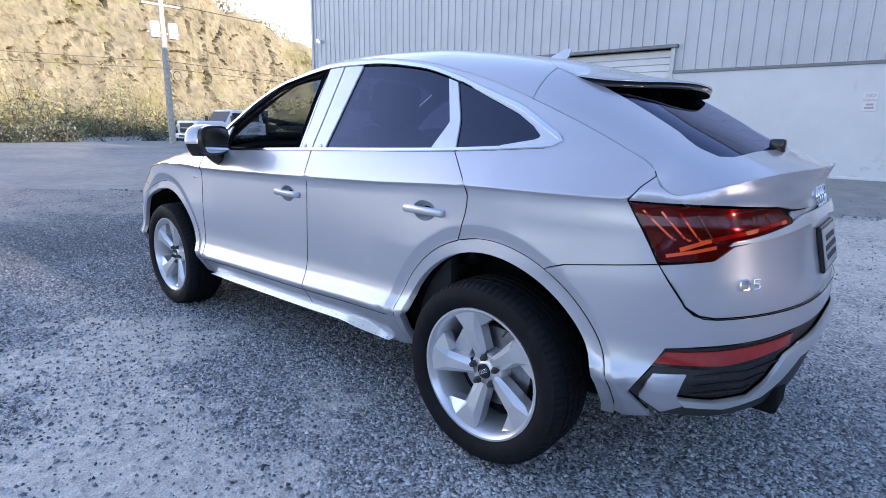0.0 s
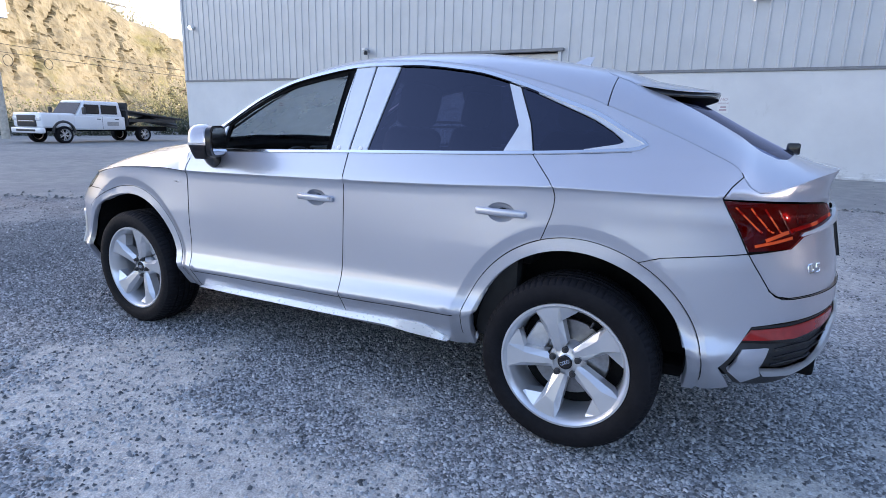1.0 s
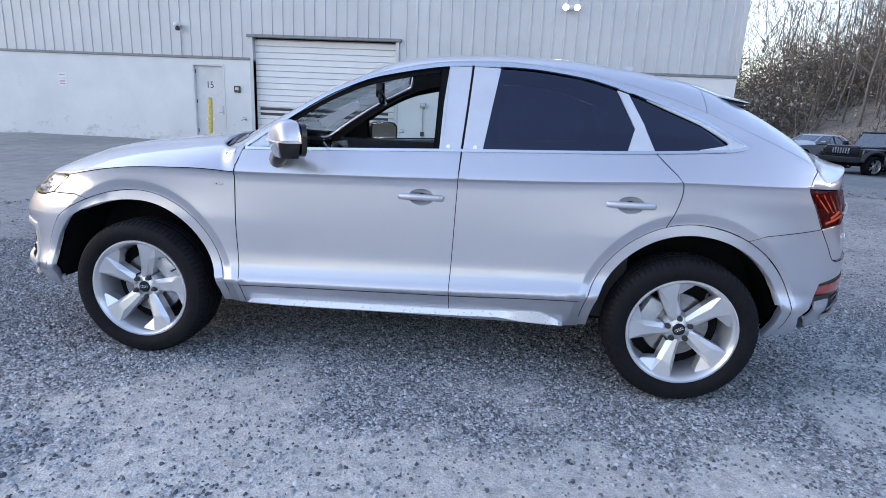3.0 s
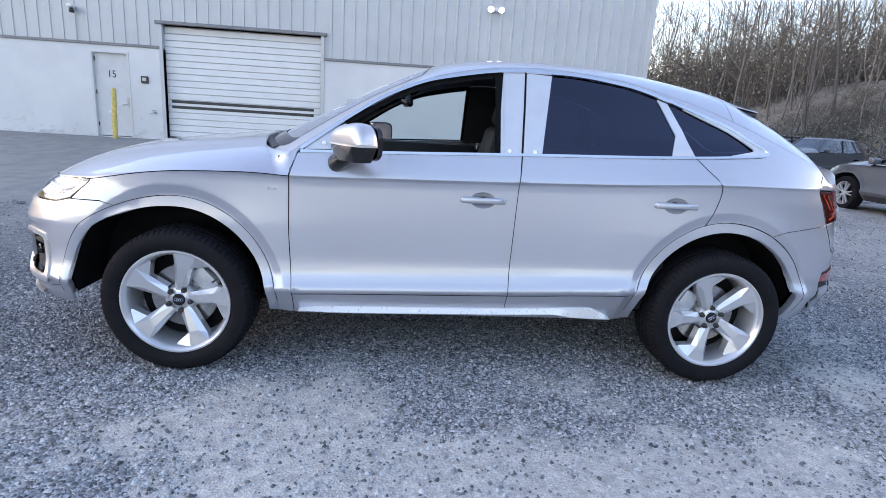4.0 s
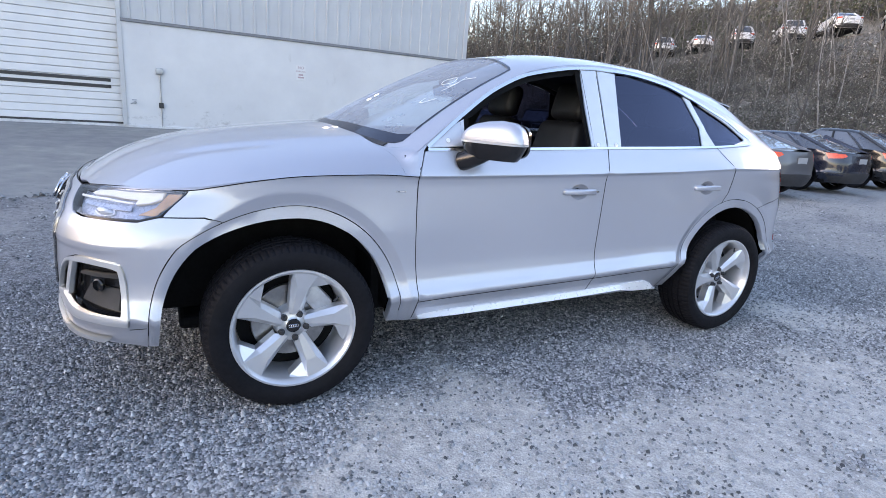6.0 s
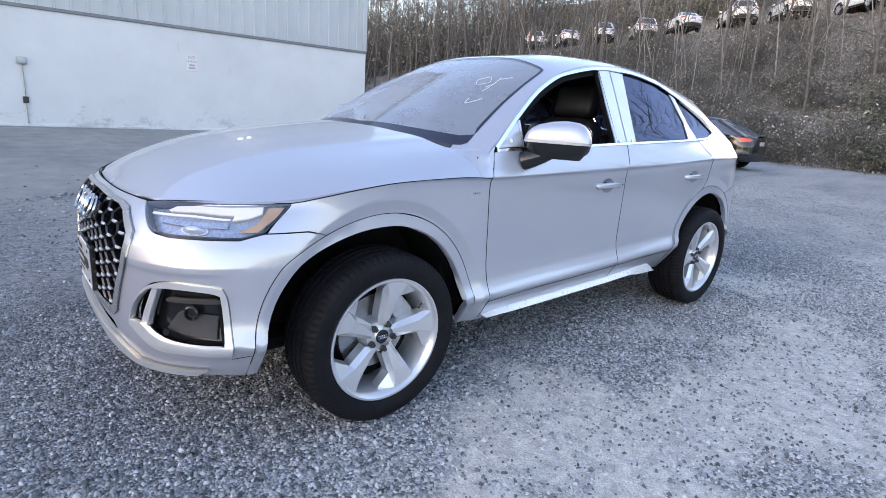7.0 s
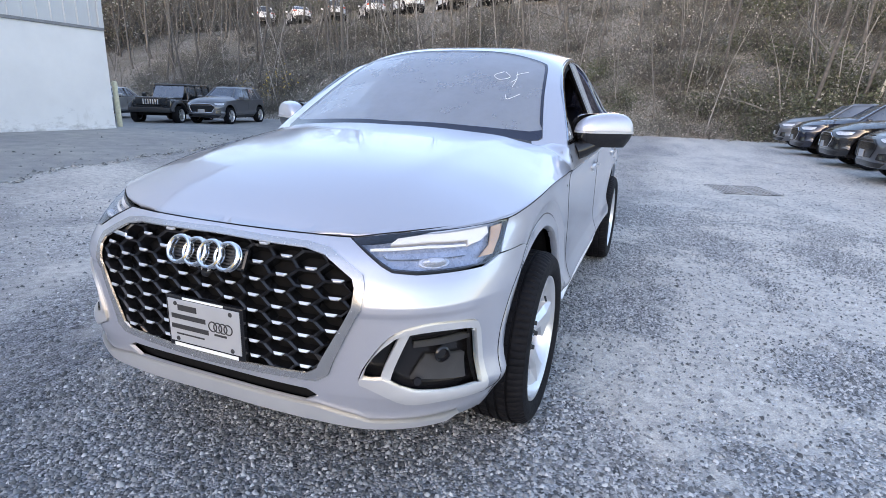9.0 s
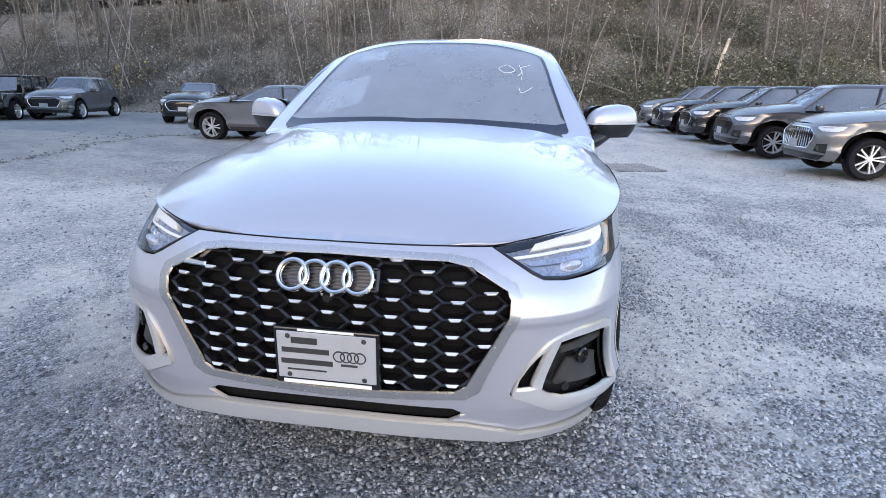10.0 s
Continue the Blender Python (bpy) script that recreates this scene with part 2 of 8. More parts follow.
def inset(poly, gap):
    """Moves a closed outline inwards by gap."""
    p = np.array(poly)
    area = .5 * np.sum(p[:, 0] * np.roll(p[:, 1], -1) - np.roll(p[:, 0], -1) * p[:, 1])
    if area < 0:
        p = p[::-1]
    e1, e2 = p - np.roll(p, 1, 0), np.roll(p, -1, 0) - p
    e1 /= np.maximum(np.linalg.norm(e1, axis=1, keepdims=True), 1e-9)
    e2 /= np.maximum(np.linalg.norm(e2, axis=1, keepdims=True), 1e-9)
    n1, n2 = np.stack([-e1[:, 1], e1[:, 0]], 1), np.stack([-e2[:, 1], e2[:, 0]], 1)
    n = n1 + n2
    n /= np.maximum(np.linalg.norm(n, axis=1, keepdims=True), .3)
    k = 1 / np.maximum((n * n1).sum(1, keepdims=True), .5)
    return [tuple(q) for q in p + n * k * gap]


def smooth_line(points, step=.03, closed=False):
    """A rounded line through the points."""
    p = [Vector((*q, 0)) if len(q) == 2 else Vector(q) for q in points]
    n, out = len(p), []
    for i in range(n if closed else n - 1):
        a, b, c, d = (p[(i + k) % n] if closed else p[min(max(i + k, 0), n - 1)] for k in (-1, 0, 1, 2))
        m = max(2, int((c - b).length / step))
        for j in range(m):
            t = j / m
            out.append(.5 * ((2 * b) + (c - a) * t + (2 * a - 5 * b + 4 * c - d) * t * t + (3 * b - a - 3 * c + d) * t ** 3))
    if not closed:
        out.append(p[-1])
    dim = len(points[0])
    return [tuple(q[:dim]) for q in out]


def within(g, poly):
    """Which of the points g lie inside a closed outline."""
    p = np.array(poly)
    r = np.zeros(len(g), bool)
    for (x0, y0), (x1, y1) in zip(p, np.roll(p, -1, 0)):
        c = (y0 > g[:, 1]) != (y1 > g[:, 1])
        if y1 != y0:
            r ^= c & (g[:, 0] < (x1 - x0) * (g[:, 1] - y0) / (y1 - y0) + x0)
    return r


def surface_panel(name, poly, place, normal, material, parent, label="", step=.035, gap=.0016, lip=.012, off=0.0, holes=(), mirror=False, points=None):
    """A panel of a curved skin: its outline in the skin's own two coordinates, with an edge turned inwards."""
    from mathutils.geometry import delaunay_2d_cdt
    edge = inset(dense(poly, step * .7), gap)
    loops = [edge] + [inset(dense(h, step * .7), -gap) for h in holes]
    p = np.array(edge)
    lo, hi = p.min(0), p.max(0)
    gx, gy = np.meshgrid(np.arange(lo[0] + step / 2, hi[0], step), np.arange(lo[1] + step / 2, hi[1], step))
    g = np.stack([gx.ravel(), gy.ravel()], 1)
    if points is not None:
        g = points[(points > lo).all(1) & (points < hi).all(1)]
    inside = within(g, edge)
    near = np.full(len(g), 9.0)
    for loop in loops:
        p = np.array(loop)
        for a, s in zip(p, np.roll(p, -1, 0) - p):
            t = np.clip(((g - a) @ s) / max(float(s @ s), 1e-12), 0, 1)
            near = np.minimum(near, np.linalg.norm(g - a - t[:, None] * s, axis=1))
    for h in loops[1:]:
        inside &= ~within(g, h)
    g = g[inside & (near > (step * .35 if points is None else .006))]
    pts, ties = [Vector(v) for v in edge], []
    for h in loops[1:]:
        k = len(pts)
        pts += [Vector(v) for v in h]
        ties += [(k + i, k + (i + 1) % len(h)) for i in range(len(h))]
    pts += [Vector(v) for v in g]
    v2, _, tri, _, _, _ = delaunay_2d_cdt(pts, ties, [list(range(len(edge)))], 1, 1e-5)
    uv = np.array([tuple(v) for v in v2])
    tri = np.array([list(f) for f in tri])
    for h in loops[1:]:
        tri = tri[~within(uv[tri].mean(1), h)]
    tri = [list(map(int, f)) for f in tri]
    P, N = place(uv[:, 0], uv[:, 1]), normal(uv[:, 0], uv[:, 1])
    P = P + off * N
    faces = [list(f) for f in tri]
    # the turned edge
    count = {}
    for f in faces:
        for i in range(3):
            k = (f[i], f[(i + 1) % 3])
            count[k] = 1
    rim = [k for k in count if (k[1], k[0]) not in count]
    verts, norms = list(P), list(N)
    if lip > 0:
        ids = {}
        for a, b in rim:
            for k in (a, b):
                if k not in ids:
                    ids[k] = (len(verts), len(verts) + 1)
                    verts += [P[k] - N[k] * .0004, P[k] - N[k] * lip]
                    norms += [N[k], N[k]]
        for a, b in rim:
            faces.append([b, a, ids[a][0], ids[b][0]])
            faces.append([ids[b][0], ids[a][0], ids[a][1], ids[b][1]])
            t = P[b] - P[a]
            o = np.cross(t, (N[a] + N[b]) / 2)
            o = o / max(np.linalg.norm(o), 1e-9)
            for k in (a, b):
                norms[ids[k][0]] = norms[ids[k][0]] + 0
                norms[ids[k][1]] = o
    verts, norms = np.array(verts), np.array(norms)
    # face direction against the normal
    f0 = np.array([f[:3] for f in faces[:50]])
    d = np.cross(verts[f0[:, 1]] - verts[f0[:, 0]], verts[f0[:, 2]] - verts[f0[:, 0]])
    turn = ((d * norms[f0[:, 0]]).sum(1)).sum() < 0
    if mirror:
        verts[:, 1] *= -1
        norms[:, 1] *= -1
        turn = not turn
    if turn:
        faces = [f[::-1] for f in faces]
    me = mesh_of(name, verts, faces, material, True, norms)
    return part(name, me, material, parent, label)


# ---- the setting: lot, building, banks ----
def fbm(x, y, s=1.0, seed=0.0, octaves=4):
    """Cheap smooth noise from turned sine waves, about -1 to 1."""
    x, y = np.asarray(x, float) * s + seed, np.asarray(y, float) * s - seed * 1.7
    out, a = 0, .5
    for k in range(octaves):
        c, d = math.cos(1.3 * k + .4), math.sin(1.3 * k + .4)
        u, v = c * x - d * y, d * x + c * y
        out = out + a * np.sin(u + 1.7 * np.sin(v * .73 + k)) * np.cos(v * 1.1 + 1.3 * np.sin(u * .61 - k))
        x, y, a = x * 2.03, y * 2.03, a * .5
    return out


def ground_z(x, y):
    """The lot: level round the car, a raised apron along the building, a dip at the drain."""
    x, y = np.asarray(x, float), np.asarray(y, float)
    k = np.clip((-4.5 - y) / 7.0, 0, 1)
    k = k * k * (3 - 2 * k)
    w = np.clip((x + 10.5) / 3.5, 0, 1) * np.clip((20 - x) / 6, 0, 1)
    return .33 * k * w - .15 * np.exp(-((x + 8.0) ** 2 + (y - 2.7) ** 2) / 16)


def bank_z(x, y):
    """The wooded bank behind the lot, with a terrace on which cars stand."""
    x, y = np.asarray(x, float), np.asarray(y, float)
    d = -23.5 - x + 1.2 * fbm(x, y, .16) - .10 * np.clip(y, -20, 20)
    rise = np.interp(d, [-2, 0, 3, 8, 17, 19, 25, 28, 60, 95], [-.6, 0, 1.3, 3.3, 6.5, 6.9, 7.0, 8.8, 22.0, 22.5])
    crest = np.interp((y - 3.6) / np.minimum(x - 1.2, -1), [.98, 1.18], [1.0, .0])
    rise = np.where(d > 28, 8.8 + (rise - 8.8) * crest * np.interp(y, [-16, -7], [1.0, .485]), rise)
    rise = rise * np.interp(y, [-60, -42, -32, -23, -16, -10, 0, 25, 60], [.95, 1.02, 1.08, 1.13, 1.22, 1.28, 1.40, 1.5, 1.5])
    return rise + np.where(d > 0, .22 * fbm(x, y, .7, 3) * np.clip(d / 3, 0, 1), 0)


def trodden(x, y):
    """Where the gravel is worn down to pale dust, 0 to 1."""
    x, y = np.asarray(x, float), np.asarray(y, float)
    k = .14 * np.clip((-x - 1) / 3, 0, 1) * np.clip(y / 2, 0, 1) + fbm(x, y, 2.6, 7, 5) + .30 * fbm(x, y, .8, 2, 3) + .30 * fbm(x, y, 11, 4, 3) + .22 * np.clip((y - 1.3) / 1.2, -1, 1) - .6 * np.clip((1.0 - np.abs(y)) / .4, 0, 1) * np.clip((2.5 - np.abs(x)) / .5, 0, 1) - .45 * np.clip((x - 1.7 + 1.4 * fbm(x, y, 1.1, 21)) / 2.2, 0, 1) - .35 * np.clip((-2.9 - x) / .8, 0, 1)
    near = np.clip((7 - np.hypot(x, y - 2)) / 4, 0, 1)
    return np.clip((k + .10) / .55, 0, 1) * near + (1 - near) * np.clip(.46 + .40 * fbm(x, y, 3.2, 5) + .25 * fbm(x, y, .5, 9), 0, 1)


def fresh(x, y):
    """Where darker stone lies, ahead of the car and behind it, 0 to 1."""
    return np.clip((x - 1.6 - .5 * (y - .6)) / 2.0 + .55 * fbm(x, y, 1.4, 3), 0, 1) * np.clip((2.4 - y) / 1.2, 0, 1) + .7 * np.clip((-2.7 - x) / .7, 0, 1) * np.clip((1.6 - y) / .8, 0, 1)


def grid_mesh(name, xs, ys, f, material, keep=None):
    X, Y = np.meshgrid(xs, ys, indexing="ij")
    Z = f(X, Y)
    v = np.stack([X, Y, Z], -1).reshape(-1, 3)
    n = len(ys)
    i, j = np.meshgrid(np.arange(len(xs) - 1), np.arange(n - 1), indexing="ij")
    a = (i * n + j).ravel()
    q = np.stack([a, a + n, a + n + 1, a + 1], 1)
    if keep is not None:
        q = q[keep(X, Y)[:-1, :-1].ravel()]
    return mesh_of(name, v, q.tolist(), material, True)


def gravel_mat():
    """Crushed blue-grey stone with paler, trodden patches."""
    m, t, b = nodes_of("gravel")
    co = t.nodes.new("ShaderNodeTexCoord")
    vor = t.nodes.new("ShaderNodeTexVoronoi")
    vor.inputs["Scale"].default_value = 80
    link(t, co.outputs["Object"], vor.inputs["Vector"])
    sep = t.nodes.new("ShaderNodeSeparateColor")
    link(t, vor.outputs["Color"], sep.inputs[0])
    stone = ramp_node(t, sep.outputs[0], [(0, (.070, .076, .080)), (.5, (.35, .362, .37)), (1, (.70, .712, .71))])
    fine = noise_node(t, 160, 4)
    dust = ramp_node(t, fine.outputs[0], [(.30, (.46, .440, .395)), (.70, (.84, .812, .745))])
    big = t.nodes.new("ShaderNodeAttribute")
    big.attribute_name = "trodden"
    ragged = noise_node(t, 9, 5, .7)
    add = t.nodes.new("ShaderNodeMath")
    add.operation = "MULTIPLY_ADD"
    link(t, ragged.outputs[0], add.inputs[0])
    add.inputs[1].default_value = .9
    link(t, big.outputs["Fac"], add.inputs[2])
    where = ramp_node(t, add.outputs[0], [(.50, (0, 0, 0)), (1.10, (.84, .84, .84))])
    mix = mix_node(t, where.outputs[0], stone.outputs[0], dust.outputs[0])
    dark_share = t.nodes.new("ShaderNodeAttribute")
    dark_share.attribute_name = "fresh"
    darker = ramp_node(t, dark_share.outputs["Fac"], [(0, (1, 1, 1)), (1, (.52, .53, .56))])
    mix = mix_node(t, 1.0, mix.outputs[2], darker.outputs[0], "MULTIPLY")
    mottle = noise_node(t, 14, 4, .75)
    spots = ramp_node(t, mottle.outputs[0], [(.36, (.70, .70, .72)), (.56, (1, 1, 1)), (.70, (1.12, 1.12, 1.10))])
    mix = mix_node(t, 1.0, mix.outputs[2], spots.outputs[0], "MULTIPLY")
    wide = noise_node(t, .23, 3)
    tone = ramp_node(t, wide.outputs[0], [(.3, (.84, .84, .86)), (.7, (1, 1, 1))])
    link(t, mix_node(t, 1.0, mix.outputs[2], tone.outputs[0], "MULTIPLY").outputs[2], b.inputs["Base Color"])
    b.inputs["Roughness"].default_value = .92
    one = bump_node(t, vor.outputs["Distance"], .7, -.009, b)
    flat = ramp_node(t, add.outputs[0], [(.62, (1, 1, 1)), (1.2, (.40, .40, .40))])
    link(t, flat.outputs[0], one.inputs["Strength"])
    bump_node(t, fine.outputs[0], .35, .006, b, one)
    return m


def asphalt_mat():
    m, t, b = nodes_of("worn_asphalt")
    fine, mid, big = noise_node(t, 190, 4), noise_node(t, 3.2, 5, .6), noise_node(t, .4, 4)
    a = ramp_node(t, fine.outputs[0], [(.3, (.20, .207, .207)), (.7, (.35, .358, .355))])
    c = ramp_node(t, mid.outputs[0], [(.3, (.78, .78, .80)), (.72, (1.12, 1.10, 1.06))])
    d = ramp_node(t, big.outputs[0], [(.35, (.86, .86, .88)), (.7, (1.1, 1.08, 1.04))])
    x = mix_node(t, 1.0, a.outputs[0], c.outputs[0], "MULTIPLY")
    link(t, mix_node(t, 1.0, x.outputs[2], d.outputs[0], "MULTIPLY").outputs[2], b.inputs["Base Color"])
    b.inputs["Roughness"].default_value = .85
    bump_node(t, fine.outputs[0], .4, .004, b)
    return m


def litter_mat():
    """Leaf litter and bare earth on the bank."""
    m, t, b = nodes_of("leaf_litter")
    co = t.nodes.new("ShaderNodeTexCoord")
    vor = t.nodes.new("ShaderNodeTexVoronoi")
    vor.inputs["Scale"].default_value = 24
    link(t, co.outputs["Object"], vor.inputs["Vector"])
    sep = t.nodes.new("ShaderNodeSeparateColor")
    link(t, vor.outputs["Color"], sep.inputs[0])
    leaf = ramp_node(t, sep.outputs[0], [(0, (.075, .070, .063)), (.55, (.205, .194, .176)), (1, (.42, .405, .38))])
    big = noise_node(t, .5, 5, .6)
    tone = ramp_node(t, big.outputs[0], [(.3, (.55, .57, .52)), (.7, (1, 1, 1))])
    link(t, mix_node(t, 1.0, leaf.outputs[0], tone.outputs[0], "MULTIPLY").outputs[2], b.inputs["Base Color"])
    b.inputs["Roughness"].default_value = .95
    bump_node(t, vor.outputs["Distance"], .8, .03, b)
    return m


def rock_mat():
    m, t, b = nodes_of("quarry_rock")
    strat = noise_node(t, .55, 7, .66, stretch=(1, 1, .45))
    crack = noise_node(t, 1.7, 6, .7, stretch=(1, 1, .30))
    a = ramp_node(t, strat.outputs[0], [(.28, (.15, .132, .088)), (.5, (.25, .222, .145)), (.72, (.35, .31, .21))])
    c = ramp_node(t, crack.outputs[0], [(.30, (.55, .53, .50)), (.42, (1, 1, 1))])
    x = mix_node(t, 1.0, a.outputs[0], c.outputs[0], "MULTIPLY")
    green = noise_node(t, .22, 5, .65)
    g = ramp_node(t, green.outputs[0], [(.52, (0, 0, 0)), (.66, (1, 1, 1))])
    link(t, mix_node(t, g.outputs[0], x.outputs[2], (.21, .195, .095)).outputs[2], b.inputs["Base Color"])
    b.inputs["Roughness"].default_value = .95
    bump_node(t, crack.outputs[0], .8, .22, b)
    return m


def wall_mat():
    """White-painted block, dirty near the ground in patches."""
    m, t, b = nodes_of("painted_block")
    big, fine = noise_node(t, .8, 5, .6), noise_node(t, 40, 4)
    a = ramp_node(t, big.outputs[0], [(.3, (.62, .62, .63)), (.7, (.72, .72, .72))])
    stain = noise_node(t, 1.6, 5, .65, stretch=(1, 1, .5))
    s = ramp_node(t, stain.outputs[0], [(.66, (1, 1, 1)), (.80, (.80, .79, .77))])
    mix = mix_node(t, 1.0, a.outputs[0], s.outputs[0], "MULTIPLY")
    # splashed dirt in patches along the foot
    co, sep = t.nodes.new("ShaderNodeTexCoord"), t.nodes.new("ShaderNodeSeparateXYZ")
    link(t, co.outputs["Object"], sep.inputs[0])
    splash = noise_node(t, 2.4, 6, .72, stretch=(1, 1, 1.6))
    ma = t.nodes.new("ShaderNodeMath")
    ma.operation = "MULTIPLY_ADD"
    ma.inputs[1].default_value = -.24
    link(t, sep.outputs[2], ma.inputs[0])
    link(t, splash.outputs[0], ma.inputs[2])
    dirt = ramp_node(t, ma.outputs[0], [(.40, (1, 1, 1)), (.56, (.66, .65, .64))])
    mix = mix_node(t, 1.0, mix.outputs[2], dirt.outputs[0], "MULTIPLY")
    link(t, mix.outputs[2], b.inputs["Base Color"])
    b.inputs["Roughness"].default_value = .75
    bump_node(t, fine.outputs[0], .25, .004, b)
    return m


GRAVEL, ASPHALT, LITTER, ROCK, BLOCK = gravel_mat(), asphalt_mat(), litter_mat(), rock_mat(), wall_mat()
CLADDING = plain("grey_steel_cladding", (.50, .51, .53), .45, .15, .05, 1.2, fine=8)
FLASHING = plain("dark_flashing", (.20, .205, .22), .5, .2, .1)
DOOR_WHITE = plain("white_door_paint", (.74, .74, .745), .5, 0, .04, 3)
DOOR_GREY = plain("pale_grey_door", (.62, .62, .63), .55, 0, .06, 4)
STRIPE = plain("black_stripe", (.035, .035, .037), .5, 0, .2)
YELLOW = plain("faded_yellow_paint", (.62, .48, .14), .6, 0, .25, 14)
CREAM = plain("cream_paint", (.68, .62, .44), .6, 0, .15, 14)
STEEL = plain("galvanised_steel", (.42, .43, .45), .4, .7, .15)
SIGN_WHITE = plain("sign_white", (.74, .73, .73), .5, 0, .06)
SIGN_RED = plain("sign_faded_red", (.46, .34, .36), .5, 0, .15)
LAMP_ON = glow("lit_flood_lamp", (1.0, .94, .80), 9.0)

# one sheet of ground, finer near the car
axis_x = np.concatenate([np.arange(-1500, -60, 120), np.arange(-60, -14, 2.0), np.arange(-14, -6, .4), np.arange(-6, 8, .12), np.arange(8, 14, .4), np.arange(14, 70, 2.0), np.arange(70, 1600, 120)])
axis_y = np.concatenate([np.arange(-1500, -60, 120), np.arange(-60, -14, 2.0), np.arange(-14, -6, .4), np.arange(-6, 8, .12), np.arange(8, 14, .4), np.arange(14, 70, 2.0), np.arange(70, 1600, 120)])
_g = grid_mesh("ground", axis_x, axis_y, lambda x, y: ground_z(x, y) + .012 * fbm(x, y, 1.1) * (np.abs(x) < 30), GRAVEL)
_co = np.empty(len(_g.vertices) * 3)
_g.vertices.foreach_get("co", _co)
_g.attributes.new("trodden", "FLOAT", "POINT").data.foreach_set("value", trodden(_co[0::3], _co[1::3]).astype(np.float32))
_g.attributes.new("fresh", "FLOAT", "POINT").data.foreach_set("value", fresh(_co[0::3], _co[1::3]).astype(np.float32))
tagged(part("ground", _g, GRAVEL, None), "blue-grey crushed gravel lot with pale trodden patches", "gravel", kind="structure")


def asphalt_edge(x):
    x = np.asarray(x, float)
    y = np.interp(x, [-45, -20, -9, -3.2, -.9, 4, 8.7, 11, 16, 30, 70], [-9.5, -9.4, -8.6, -7.5, -6.8, -4.0, -1.3, .6, 3.5, 10, 26])
    return y + .22 * fbm(x, x * .3, 1.7) + .12 * fbm(x, x, 6.0)


_v, _f = [], []
_xs = np.concatenate([np.arange(-45, -14, 1.5), np.arange(-14, 14, .25), np.arange(14, 71, 1.5)])
for _i, _x in enumerate(_xs):
    for _j, _t in enumerate(np.linspace(0, 1, 26) ** 1.4):
        _y = float(asphalt_edge(_x)) * (1 - _t) - 40 * _t
        _v.append((_x, _y, float(ground_z(_x, _y)) + .012 * float(fbm(_x, _y, 1.1)) * (abs(_x) < 30) + .016 - .02 * (_j == 0)))
_n = 26
for _i in range(len(_xs) - 1):
    for _j in range(_n - 1):
        _f.append((_i * _n + _j, _i * _n + _j + 1, (_i + 1) * _n + _j + 1, (_i + 1) * _n + _j))
tagged(part("pavement", mesh_of("pavement", _v, _f, ASPHALT), ASPHALT, None), "worn grey asphalt apron with a ragged edge to the gravel", "asphalt", kind="structure")

# wooded bank and the sunlit quarry face
tagged(part("bank", grid_mesh("bank", np.arange(-130, -18, .9), np.arange(-118, 75, 1.0), bank_z, LITTER, keep=lambda x, y: bank_z(x, y) > -.45), LITTER, None), "steep bank of brown leaf litter under bare trees", "bank", kind="structure")


def block_rand(i, j, k):
    s = np.sin(i * 127.1 + j * 311.7 + k * 74.7) * 43758.5453
    return s - np.floor(s)


def cliff_mesh():
    """A quarried face: tall blocks set back and forth, with open cracks between them, soil on top."""
    ys = np.concatenate([np.arange(-95, -60, 2.0), np.arange(-60, 4, .22), np.arange(4, 70, 2.0)])
    hs = np.concatenate([np.linspace(0, 1, 90), [1.04]])
    Y, H = np.meshgrid(ys, hs, indexing="ij")
    top = np.interp(Y, [-95, -62, -46, -38, -30, -20, -5, 10, 25, 70], [6, 8, 10.5, 13.2, 15.0, 16.5, 17.0, 9, 4, 3]) + 1.1 * fbm(Y, Y * .2, .35) + .4 * fbm(Y, Y, 1.9)
    Zc = H * top
    yy = Y + 1.5 * fbm(Y, Zc, .45, 6) + .5 * fbm(Y, Zc, 1.7, 3) + .25 * Zc
    col = np.floor(yy / 2.1)
    zz = Zc + 5 * block_rand(col, 3, 1) + 1.3 * fbm(Y, Zc, .8, 9)
    tall = 2.6 + 5.5 * block_rand(col, 7, 2)
    row = np.floor(zz / tall)
    fy, fz = yy / 2.1 - col, zz / tall - row
    crack = np.exp(-(np.minimum(fy, 1 - fy) / .06) ** 2) * (block_rand(col, 5, 8) > .45) * np.clip(.5 + 1.6 * fbm(Y, Zc, .5, 12), 0, 1) + .5 * np.exp(-(np.minimum(fz, 1 - fz) / .03) ** 2) * (block_rand(col, row, 9) > .6)
    rough = np.clip((Zc - 1.2) / 2, 0, 1) * np.clip((1 - H) / .14, .15, 1)
    X = 57 + 5.5 * H ** 1.5 + 1.5 * fbm(Y, Zc, .25, 1) - 4.5 * (1 - np.minimum(H, 1)) ** 3 + rough * (.55 * block_rand(col, row, 4) + .30 * block_rand(col, 2, 6) + .85 * crack + .45 * np.abs(fbm(Y, Zc * .5, 1.6, 2)) + .30 * fbm(Y, Zc * .7, 4.6, 5))
    X = np.where(H > 1, 86, X)
    v = np.stack([X, Y, np.where(H > 1, top + 2.0, Zc)], -1).reshape(-1, 3)
    n = len(hs)
    i, j = np.meshgrid(np.arange(len(ys) - 1), np.arange(n - 1), indexing="ij")
    a = (i * n + j).ravel()
    return mesh_of("quarry_cliff", v, np.stack([a, a + 1, a + n + 1, a + n], 1).tolist(), ROCK, False)


tagged(part("quarry_cliff", cliff_mesh(), ROCK, None), "tall ochre quarry cliff in low sunlight with shrubs", "cliff", kind="structure")

# ---- building ----
WX0, WX1, WY = -6.48, 17.70, -12.0
GX0, GX1, GZ0, GZ1 = 2.60, 6.70, .40, 3.30        # roller door opening
